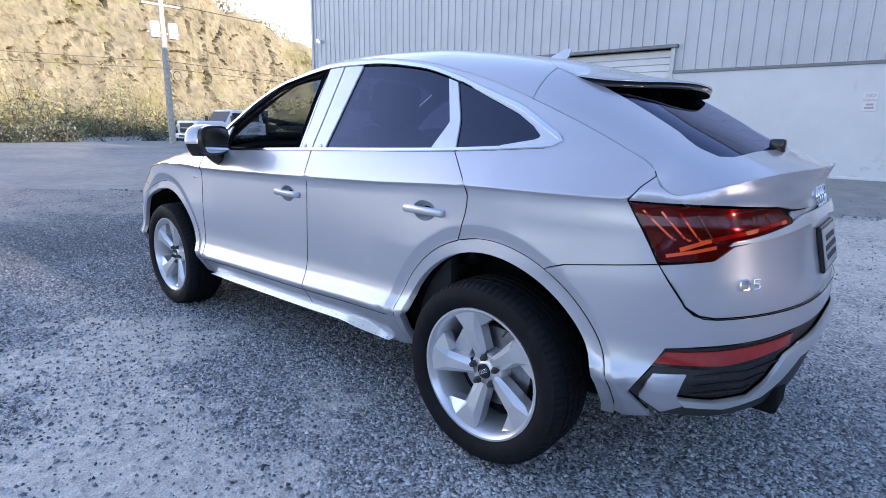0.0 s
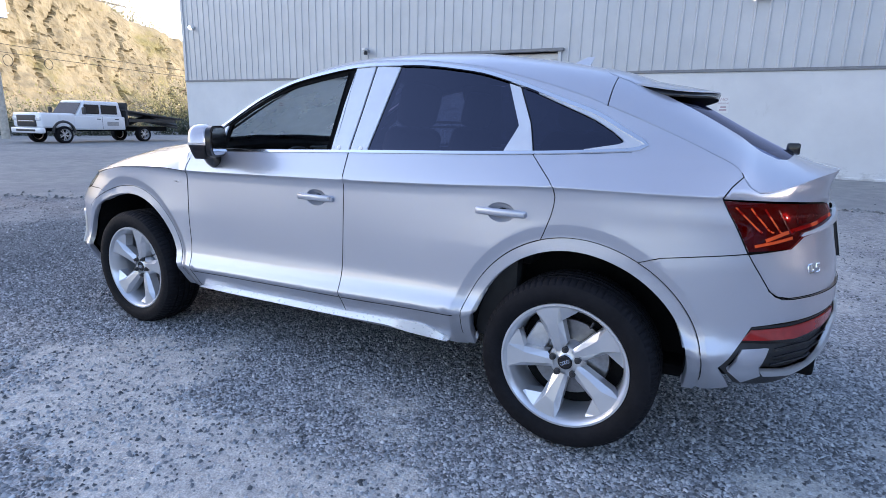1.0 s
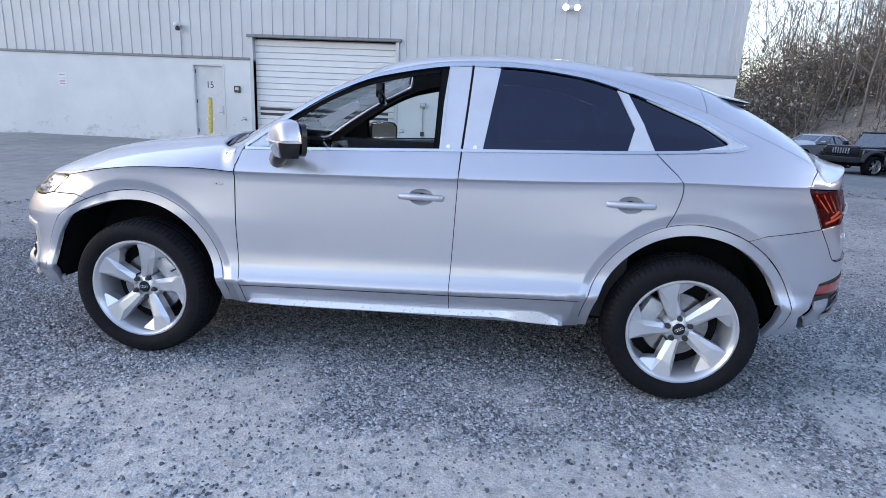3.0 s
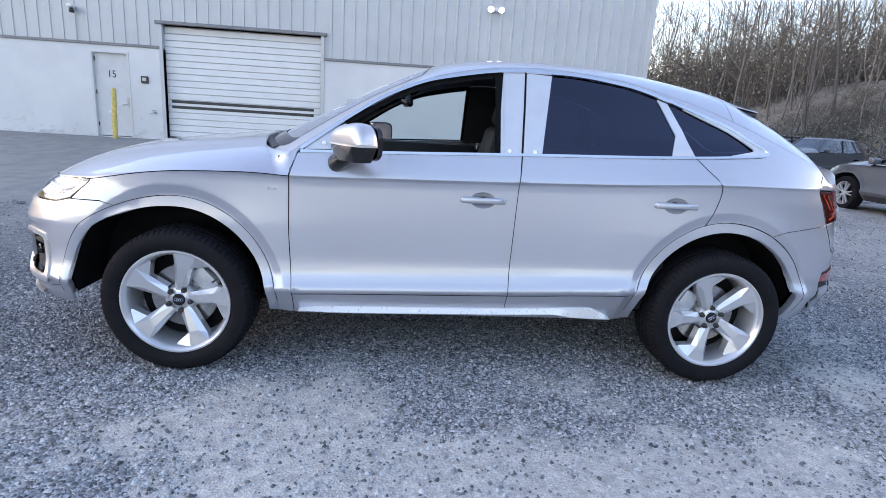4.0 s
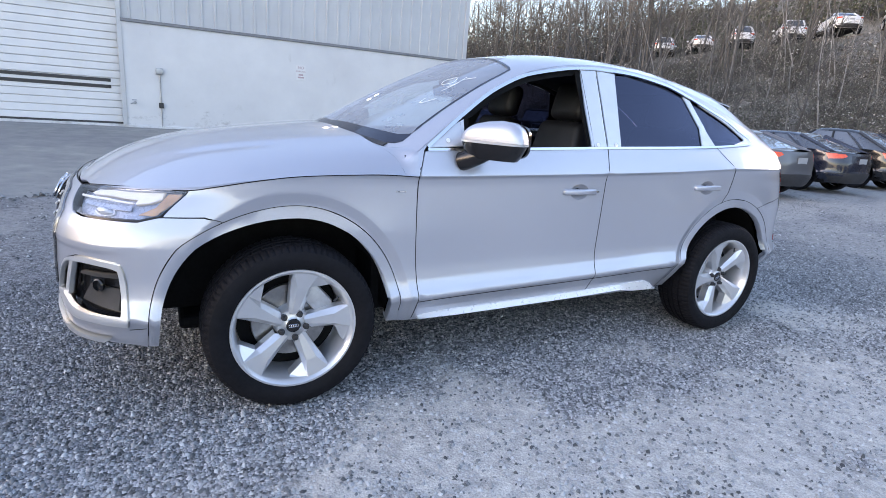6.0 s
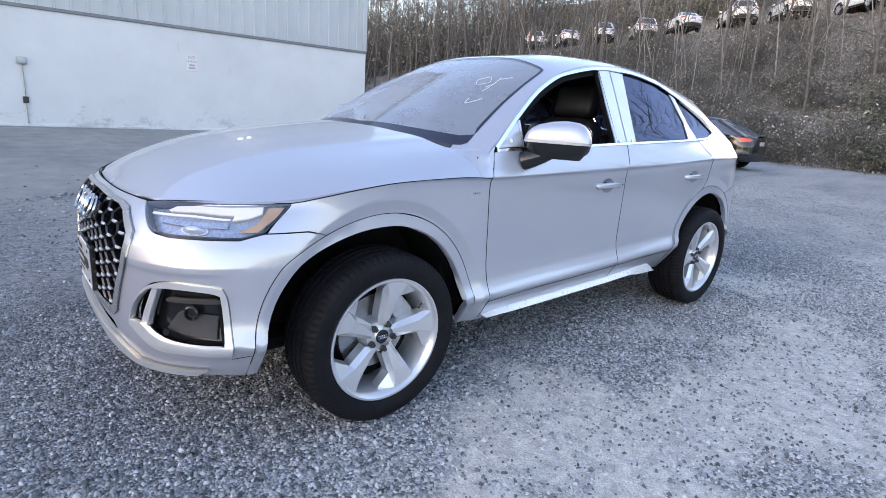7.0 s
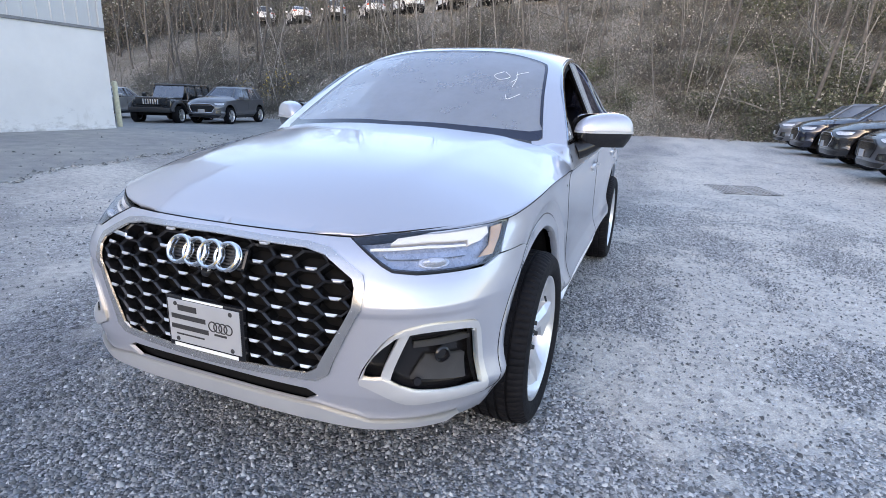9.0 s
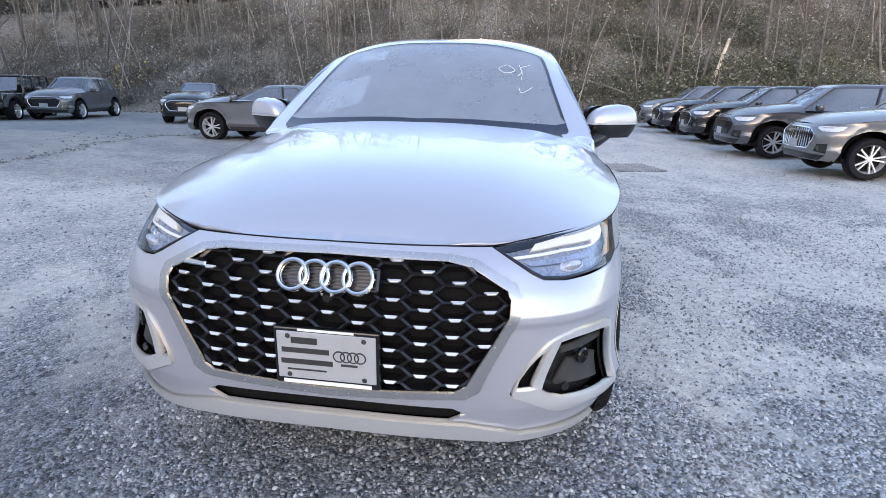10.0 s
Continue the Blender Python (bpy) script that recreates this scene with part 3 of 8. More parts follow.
DX0, DX1, DZ0, DZ1 = 7.58, 8.56, .36, 2.56        # side door opening
SK = 2.70                                         # top of the block wall
blockwall = bmesh.new()
for x0, x1, z0, z1 in ((WX0, GX0, -.3, SK), (GX1, DX0, -.3, SK), (DX0, DX1, DZ1, SK), (DX1, WX1, -.3, SK), (DX0, DX1, -.3, DZ0), (GX0, GX1, -.3, GZ0)):
    box(blockwall, x0, WY - .30, z0, x1, WY, z1)
north = tagged(part("wall_north", blockwall, BLOCK, None), "white-painted block wall below grey ribbed steel cladding", "wall", kind="structure")


def clad_mesh(x0, x1, z0, z1, y, pitch=.305):
    """Ribbed sheet steel: flat pans with narrow raised ribs."""
    v, f, xs = [], [], []
    x = x0
    while x < x1 - .01:
        for dx, dy in ((0, 0), (pitch - .062, 0), (pitch - .052, .024), (pitch - .010, .024)):
            if x + dx < x1:
                xs.append((x + dx, dy))
        x += pitch
    xs.append((x1, 0))
    for k, (px, dy) in enumerate(xs):
        v += [(px, y + dy, z0), (px, y + dy, z1)]
    for k in range(len(xs) - 1):
        f.append((2 * k, 2 * k + 2, 2 * k + 3, 2 * k + 1))
    return mesh_of("cladding", v, f, CLADDING, False)


for x0, x1, z0 in ((WX0, GX0 - .08, SK + .06), (GX0 - .08, GX1 + .08, GZ1 + .09), (GX1 + .08, WX1, SK + .06)):
    part("cladding", clad_mesh(x0, x1, z0, 8.5, WY - .05), CLADDING, north, "grey ribbed steel cladding")
part("flashing", boxed(WX0, WY - .05, SK, GX0 - .08, WY + .035, SK + .07, .008, 1), FLASHING, north)
part("flashing", boxed(GX1 + .08, WY - .05, SK, WX1, WY + .035, SK + .07, .008, 1), FLASHING, north)
part("flashing", boxed(GX0 - .16, WY - .05, GZ1 + .02, GX1 + .16, WY + .07, GZ1 + .10, .008, 1), FLASHING, north)
for x0 in (GX0 - .10, GX1):
    part("door_jamb", boxed(x0, WY - .25, GZ0, x0 + .10, WY + .02, GZ1 + .02, .006, 1), CLADDING, north)
part("corner_trim", boxed(WX0 - .03, WY - .12, SK + .07, WX0 + .10, WY + .0, 8.5, .006, 1), CLADDING, north)
part("corner_trim", boxed(WX1 - .10, WY - .12, SK + .07, WX1 + .03, WY + .0, 8.5, .006, 1), CLADDING, north)
shell = bmesh.new()
box(shell, WX0, WY - 24, -.3, WX0 + .3, WY - .30, 8.5)
box(shell, WX1 - .3, WY - 24, -.3, WX1, WY - .30, 8.5)
box(shell, WX0, WY - 24.3, -.3, WX1, WY - 24, 8.5)
tagged(part("wall_side", shell, CLADDING, None), "grey steel end walls of the building", "wall", kind="structure")
roofslab = bmesh.new()
box(roofslab, WX0 - .15, WY - 24.4, 8.5, WX1 + .15, WY + .15, 8.75)
tagged(part("building_roof", roofslab, CLADDING, None), "low grey metal roof of the building", "roof", kind="structure")
# foot of the wall, crumbling in places
part("wall_foot", boxed(WX0, WY - .02, .20, GX0 - .1, WY + .035, .40, .015, 1), BLOCK, north)

roller = tagged(part("roller_door", bmesh.new(), DOOR_WHITE, None), "closed white roller door with two black stripes", "door", kind="structure")
_h = (GZ1 - GZ0 - .04) / 17
for k in range(17):
    z = GZ0 + .03 + k * _h
    part("slat", boxed(GX0 - .02, WY - .20, z, GX1 + .02, WY - .155, z + _h - .012, .010, 2), DOOR_WHITE, roller)
part("door_backing", boxed(GX0, WY - .26, GZ0, GX1, WY - .20, GZ1), DOOR_GREY, roller)
part("bottom_seal", boxed(GX0, WY - .21, GZ0 - .01, GX1, WY - .13, GZ0 + .045), STRIPE, roller)
for z in (1.345, 1.20):
    part("stripe", boxed(GX0 + .20, WY - .150, z, GX1 - .10, WY - .146, z + .075), STRIPE, roller)

sd = tagged(part("door_1", bmesh.new(), DOOR_GREY, None), "pale grey steel door with a black number", "door", kind="structure")
part("door_leaf", boxed(DX0 + .05, WY - .14, DZ0 + .02, DX1 - .05, WY - .09, DZ1 - .05, .004, 1), DOOR_GREY, sd)
for x0, z0, x1, z1 in ((DX0, DZ0, DX0 + .05, DZ1), (DX1 - .05, DZ0, DX1, DZ1), (DX0 + .05, DZ1 - .05, DX1 - .05, DZ1)):
    part("door_frame", boxed(x0, WY - .16, z0, x1, WY + .012, z1, .004, 1), DOOR_GREY, sd)
for z in (.62, 1.45, 2.30):
    part("hinge", boxed(DX1 - .075, WY - .085, z, DX1 - .045, WY - .075, z + .11), STRIPE, sd)
_t = part("number", text_mesh("number", "15", .26, INK), INK, sd)
_t.matrix_local = Matrix.Translation((8.08, WY - .085, 1.98)) @ pose(0, 0, 0, 90, 0, 180) @ Matrix.Diagonal((.92, 1, 1, 1))
part("door_lever", tube([(7.70, WY - .03, 1.22), (7.82, WY - .03, 1.20)], .014, 8), STEEL, sd, smooth=True)
part("lock_plate", boxed(7.66, WY - .09, 1.15, 7.73, WY - .075, 1.40, .004, 1), STEEL, sd)
part("mail_plate", boxed(7.98, WY - .09, .98, 8.24, WY - .082, 1.05, .002, 1), SIGN_WHITE, sd)


# ---- shape of the silver car: x forward, y left, origin under the middle of the wheelbase ----
AX = 1.4095


def curve(*pairs):
    """A smooth monotone curve through (x, y) pairs."""
    xs = np.array([p[0] for p in pairs], float)
    ys = np.array([p[1] for p in pairs], float)
    h = np.diff(xs)
    d = np.diff(ys) / h
    m = np.zeros(len(xs))
    m[0], m[-1] = d[0], d[-1]
    for i in range(1, len(xs) - 1):
        if d[i - 1] * d[i] > 0:
            w1, w2 = 2 * h[i] + h[i - 1], h[i] + 2 * h[i - 1]
            m[i] = (w1 + w2) / (w1 / d[i - 1] + w2 / d[i])

    def f(x):
        x = np.asarray(x, float)
        i = np.clip(np.searchsorted(xs, x) - 1, 0, len(h) - 1)
        t = (x - xs[i]) / h[i]
        lo, hi = t < 0, t > 1
        tc = np.clip(t, 0, 1)
        a, b = tc * tc * (3 - 2 * tc), tc * (1 - tc)
        y = ys[i] * (1 - a) + ys[i + 1] * a + h[i] * b * ((1 - tc) * m[i] - tc * m[i + 1])
        return y + np.where(lo, m[0] * (x - xs[0]), 0) + np.where(hi, m[-1] * (x - xs[-1]), 0)
    return f


SIDE = curve((.20, .745), (.30, .818), (.37, .862), (.430, .896), (.466, .9200), (.473, .9245), (.480, .9240), (.488, .9215), (.525, .906), (.565, .894), (.63, .886), (.80, .884),
             (.90, .8825), (.960, .8815), (.990, .8845), (1.003, .8910), (1.0085, .8980), (1.0105, .8990), (1.014, .8981), (1.10, .868), (1.16, .845), (1.30, .782), (1.45, .715), (1.58, .655), (1.75, .57))
RISE = curve((-2.4, .098), (-1.9, .095), (-1.29, .082), (-.8, .056), (-.27, .038), (.30, .024), (.85, .014), (1.05, .019), (1.34, .022), (2.4, .022))
LOW = curve((-1.0, .036), (-.89, .034), (-.25, .008), (.84, -.021), (1.0, -.024))
PINCH = curve((-2.6, .10), (-1.9, .085), (-1.6, .072), (-1.2, .04), (-.7, .01), (-.2, 0), (.9, 0), (2.5, .0))
NOSE = curve((.20, .80), (.28, .868), (.34, .888), (.42, .90), (.55, .905), (.78, .898), (.86, .868), (.915, .822), (.94, .79), (1.0, .72), (1.1, .6))
TAIL = curve((.20, .84), (.30, .90), (.42, .95), (.60, .975), (.78, .97), (.90, .945), (1.0, .922), (1.05, .902), (1.09, .892), (1.125, .893), (1.155, .902), (1.180, .915), (1.186, .9165), (1.2, .91), (1.3, .80))
NF, NR = 2.7, 2.8


def nose_power(z):
    """How square the nose is in plan, by height."""
    return np.interp(z, [.24, .40, .55, .74, .86, .93], [3.9, 3.5, 3.5, 3.6, 3.05, 2.7])


def half_width(x, z):
    x, z = np.asarray(x, float), np.asarray(z, float)
    z0 = z
    z = z - RISE(x) * np.clip((z - .62) / .3, 0, 1) * np.clip((1.56 - z) / .36, 0, 1) - LOW(np.clip(x, -1, 1)) * np.clip((.66 - z) / .12, 0, 1)
    up = np.clip((z - 1.0) / .25, 0, 1)
    low = np.clip((1.02 - z) / .25, 0, 1) * np.clip((z - .25) / .15, 0, 1)
    flare = .026 * np.exp(-(np.abs(np.abs(x) - AX) / .62) ** 3)
    shoulder = .018 * np.exp(-((np.abs(x) - AX) / .45) ** 2) * np.exp(-((z - 1.0) / .09) ** 2)
    return SIDE(z) - PINCH(x) * up + flare * low + shoulder


def arch_swell(x, z):
    """The bevel that leads in to the wheel arch trims."""
    r = np.hypot((np.abs(x) - AX) / .487, (z - .365) / .53)
    return -.017 * np.clip((1.105 - r) / .095, 0, 1)


def _arc(n):
    phi = np.linspace(np.pi / 2, 0, 400)
    c, s = np.cos(phi) ** (2 / n), np.sin(phi) ** (2 / n)
    x, y = .90 * c, .92 * s
    a = np.concatenate([[0], np.cumsum(np.hypot(np.diff(x), np.diff(y)))])
    return a, phi


ARC_F, PHI_F = _arc(NF)
ARC_R, PHI_R = _arc(NR)
UF, UR = AX + ARC_F[-1], -AX - ARC_R[-1]      # u of the nose's and the tail's middle


def skin(u, z):
    """The car's side, nose and tail as one band: u runs along it (x between the axles), z is the height."""
    u, z = np.broadcast_arrays(np.asarray(u, float), np.asarray(z, float))
    shape = u.shape
    u, z = np.atleast_1d(u), np.atleast_1d(z)
    mirror = np.where((u > UF) | (u < UR), -1.0, 1.0)
    u = np.where(u > UF, 2 * UF - u, np.where(u < UR, 2 * UR - u, u))
    x, y = np.array(u), np.array(half_width(np.clip(u, -AX, AX), z))
    f = u > AX
    if f.any():
        phi = np.interp(u[f] - AX, ARC_F, PHI_F)
        n = nose_power(z[f])
        x[f] = AX + NOSE(z[f]) * np.cos(phi) ** (2 / n)
        y[f] = y[f] * np.sin(phi) ** (2 / n)
        dz = z[f] - .722
        fold = .005 * np.where(dz > 0, np.exp(-(dz / .065) ** 2), np.exp(-(dz / .012) ** 2)) * np.clip((u[f] - 1.93) / .2, 0, 1) * np.clip((2.52 - u[f]) / .07, 0, 1)
        x[f] = x[f] + .75 * fold
        y[f] = y[f] + .6 * fold
    r = u < -AX
    if r.any():
        phi = np.interp(-AX - u[r], ARC_R, PHI_R)
        x[r] = -AX - TAIL(z[r]) * np.cos(phi) ** (2 / NR)
        pin = (PINCH(x[r]) - PINCH(-AX)) * np.clip((z[r] - 1.0) / .25, 0, 1)
        y[r] = (y[r] - pin) * np.sin(phi) ** (2 / NR)
    y = y + arch_swell(x, z) * np.clip((y - .6) / .2, 0, 1)
    return np.stack([x, y * mirror, z], -1).reshape(*shape, 3)


def skin_normal(u, z):
    e = .004
    a = skin(np.asarray(u) + e, z) - skin(np.asarray(u) - e, z)
    b = skin(u, np.asarray(z) + e) - skin(u, np.asarray(z) - e)
    n = np.cross(b, a)
    n = n / np.maximum(np.linalg.norm(n, axis=-1, keepdims=True), 1e-9)
    return n


# centre line and rail of the roof, centre line and edge of the bonnet
ROOF_C = curve((-2.36, 1.182), (-2.325, 1.188), (-2.29, 1.195), (-2.20, 1.222), (-2.05, 1.292), (-1.80, 1.428), (-1.62, 1.515), (-1.50, 1.562), (-1.39, 1.588), (-1.02, 1.650), (-.73, 1.680), (-.45, 1.686),
               (-.18, 1.680), (.11, 1.645), (.20, 1.612), (.55, 1.452), (.90, 1.272), (1.12, 1.155), (1.2, 1.11))
RAIL = curve((-2.34, 1.188), (-2.29, 1.183), (-2.22, 1.166), (-2.15, 1.142), (-2.08, 1.120), (-2.03, 1.112), (-1.985, 1.135), (-1.95, 1.188), (-1.85, 1.243), (-1.667, 1.325), (-1.47, 1.405), (-1.24, 1.485), (-1.02, 1.545), (-.82, 1.588), (-.40, 1.622),
             (-.20, 1.612), (.155, 1.545), (.366, 1.455), (.60, 1.315), (.80, 1.175), (.92, 1.09), (1.1, 1.0))
HOOD_C = curve((.85, 1.225), (1.10, 1.203), (1.42, 1.165), (1.78, 1.108), (2.04, 1.025), (2.14, .972), (2.19, .938), (2.205, .922))
HOOD_E = curve((.8, 1.016), (1.06, 1.029), (1.34, 1.021), (1.58, .999), (1.78, .967), (2.0, .945), (2.205, .922))


def rail_y(x):
    """Half the width of the roof's edge."""
    x = np.asarray(x, float)
    z = RAIL(x)
    up = np.clip((z - 1.0) / .25, 0, 1)
    w = half_width(np.clip(x, -AX, AX), z) - np.where(x < -AX, (PINCH(x) - PINCH(-AX)) * up, 0)
    c = np.clip((-AX - x) / TAIL(z), 0, 1)
    return w * (1 - c ** NR) ** (1 / NR)


def roof(x, y):
    x, y = np.asarray(x, float), np.asarray(y, float)
    e = rail_y(x)
    s = np.clip(np.abs(y) / np.maximum(e, .02), 0, 1.02)
    p = np.interp(x, [-2.3, -2.0, -1.75, -1.4, -.7, 0, .6, 1.0], [3.2, 3.4, 4.5, 5.0, 3.9, 3.4, 2.7, 2.3])
    return ROOF_C(x) - (ROOF_C(x) - RAIL(x)) * s ** p


def hood_edge(x):
    x = np.asarray(x, float)
    z = HOOD_E(x)
    w = half_width(np.clip(x, -AX, AX), z)
    c = np.clip((x - AX) / .797, 0, 1)
    return w * (1 - c ** NF) ** (1 / NF)


def hood(x, y):
    x, y = np.asarray(x, float), np.asarray(y, float)
    s = np.clip(np.abs(y) / np.maximum(hood_edge(x), .02), 0, 1)
    soft = np.interp(x, [.85, 1.1, 1.4, 1.9, 2.2], [.50, .66, .78, .88, 1.0])
    hard = np.interp(x, [.85, 1.3, 1.9], [14.0, 7.5, 4.5])
    d = np.abs(y) - (.60 - .17 * np.clip((x - .9) / 1.2, 0, 1))
    ridge = .0055 * np.exp(-(np.where(d > 0, d / .05, d / .12)) ** 2) * np.clip((2.12 - x) / .4, 0, 1)
    return HOOD_C(x) - (HOOD_C(x) - HOOD_E(x)) * (soft * s ** 2.3 + (1 - soft) * s ** hard) + ridge * (1 - s ** 8)


# the bonnet's rear edge, from the wing to the windscreen's corner
BONNET_BACK = [(.925, float(hood_edge(.925)) - .001), (.938, .88), (.955, .835), (.975, .79), (.995, .74), (1.02, .67)]


def u_at(x, z):
    """The band's u where it has this x."""
    if abs(x) <= AX:
        return x
    lo, hi = (AX, UF) if x > 0 else (UR, -AX)
    for _ in range(40):
        m = (lo + hi) / 2
        if float(skin(m, z)[0]) < x:
            lo = m
        else:
            hi = m
    return lo


def top_place(f):
    def place(x, y):
        return np.stack([x, y, f(x, y)], -1)
    return place


def top_normal(f):
    def normal(x, y):
        e = .004
        a, b = (f(x + e, y) - f(x - e, y)) / (2 * e), (f(x, y + e) - f(x, y - e)) / (2 * e)
        n = np.stack([-a, -b, np.ones_like(a)], -1)
        return n / np.linalg.norm(n, axis=-1, keepdims=True)
    return normal


def side_points():
    """Points over the band whose rows follow its creases and arches, to lay its panels on."""
    rows = np.concatenate([np.arange(.32, .42, .03), [.428, .440, .455, .466, .4725, .480, .489, .505, .525, .545, .565, .590], np.arange(.62, .69, .03), [.695, .704, .711, .717, .722, .727, .736, .75, .77], np.arange(.80, .95, .035), [.955, .975, .988, .996, 1.0015, 1.005, 1.0085, 1.0105, 1.014, 1.022, 1.04], np.arange(1.06, 1.62, .03)])
    cols = np.concatenate([np.arange(UR - 1.6, -1.0, .028), np.arange(-1.0, 1.0, .045), np.arange(1.0, UF + 1.6, .028)])
    u, v = np.meshgrid(cols, rows)
    z = v + RISE(np.clip(u, -2.3, 2.3)) * np.clip((v - .62) / .3, 0, 1) * np.clip((1.56 - v) / .36, 0, 1) + LOW(np.clip(u, -1, 1)) * np.clip((.66 - v) / .12, 0, 1)
    g = np.stack([u.ravel(), z.ravel()], 1)
    keep = np.ones(len(g), bool)
    rings = []
    for s in (-1, 1):
        r = np.hypot((g[:, 0] - s * AX) / .487, (g[:, 1] - .365) / .53)
        keep &= (r > 1.225) | (g[:, 1] > .955)
        for k in (1.012, 1.035, 1.058, 1.081, 1.101, 1.109, 1.135, 1.17, 1.205):
            a = np.linspace(-.15, math.pi + .15, 74)
            q = np.stack([s * AX + .487 * k * np.cos(a), .365 + .53 * k * np.sin(a)], 1)
            rings.append(q[q[:, 1] < .955])
    return np.concatenate([g[keep]] + rings)




# ---- the silver car ----
BELT = curve((-1.62, 1.243), (-1.2, 1.215), (-.28, 1.180), (.39, 1.153), (.82, 1.138))
DLO = curve((-1.625, 1.275), (-1.46, 1.360), (-1.24, 1.440), (-1.04, 1.510), (-.84, 1.562), (-.50, 1.597), (-.32, 1.598), (.153, 1.530), (.374, 1.445), (.62, 1.290), (.816, 1.145))


def arch(sign, rx, rz, a, b, n=26):
    """A stretch of a wheel arch, by the angle from the ground behind (0) over the top to the front (180)."""
    return [(sign * AX - rx * math.cos(radians(t)), .365 + rz * math.sin(radians(t))) for t in np.linspace(a, b, n)]


def line_u(f, x0, x1, n):
    return [(u_at(x, float(f(x))), float(f(x))) for x in np.linspace(x0, x1, n)]


POINTS = side_points()


def side(name, poly, material, parent, mirror, **kw):
    if kw.pop("fine", False):
        kw.update(points=POINTS, step=.024)
    return surface_panel(name, poly, skin, skin_normal, material, parent, mirror=mirror, **kw)


def both(poly, middle):
    """An outline that runs up to the middle of the nose or tail, closed by its mirror image."""
    return list(poly) + [(2 * middle - u, z) for u, z in poly[::-1] if abs(u - middle) > 1e-4]


def spot(u, z, off=0.0, mirror=False):
    """A frame on the skin: its x along the band, its y upwards, its z outwards."""
    p, n = Vector(skin(u, z)), Vector(skin_normal(u, z))
    up = (Vector((0, 0, 1)) - n * n.z).normalized()
    m = Matrix((up.cross(n), up, n)).transposed().to_4x4()
    m.translation = p + n * off
    if mirror:
        m = Matrix.Diagonal((1, -1, 1, 1)) @ m @ Matrix.Diagonal((-1, 1, 1, 1))
    return m


def strip(points, width, thick):
    """A flat band with rounded edges along a line of (place, normal)."""
    bm = bmesh.new()
    rings = []
    for i, (p, n) in enumerate(points):
        a, b = points[max(i - 1, 0)][0], points[min(i + 1, len(points) - 1)][0]
        d = (Vector(b) - Vector(a)).normalized()
        n = Vector(n)
        s = d.cross(n).normalized()
        p = Vector(p)
        rings.append([bm.verts.new(q) for q in (p - s * width / 2, p - s * width * .42 + n * thick, p + s * width * .42 + n * thick, p + s * width / 2)])
    for r, q in zip(rings[:-1], rings[1:]):
        for k in range(3):
            bm.faces.new((r[k], r[k + 1], q[k + 1], q[k]))
    return bm


def skin_strip(name, line, width, thick, material, parent, mirror, label=""):
    pts = []
    for u, z in line:
        p, n = skin(u, z), skin_normal(u, z)
        if mirror:
            p, n = p * (1, -1, 1), n * (1, -1, 1)
        pts.append((p, n))
    return part(name, strip(pts, width, thick), material, parent, label, smooth=True, angle=60)


car = thing("car", "silver coupe crossover with an open front window, parked on gravel", "car")

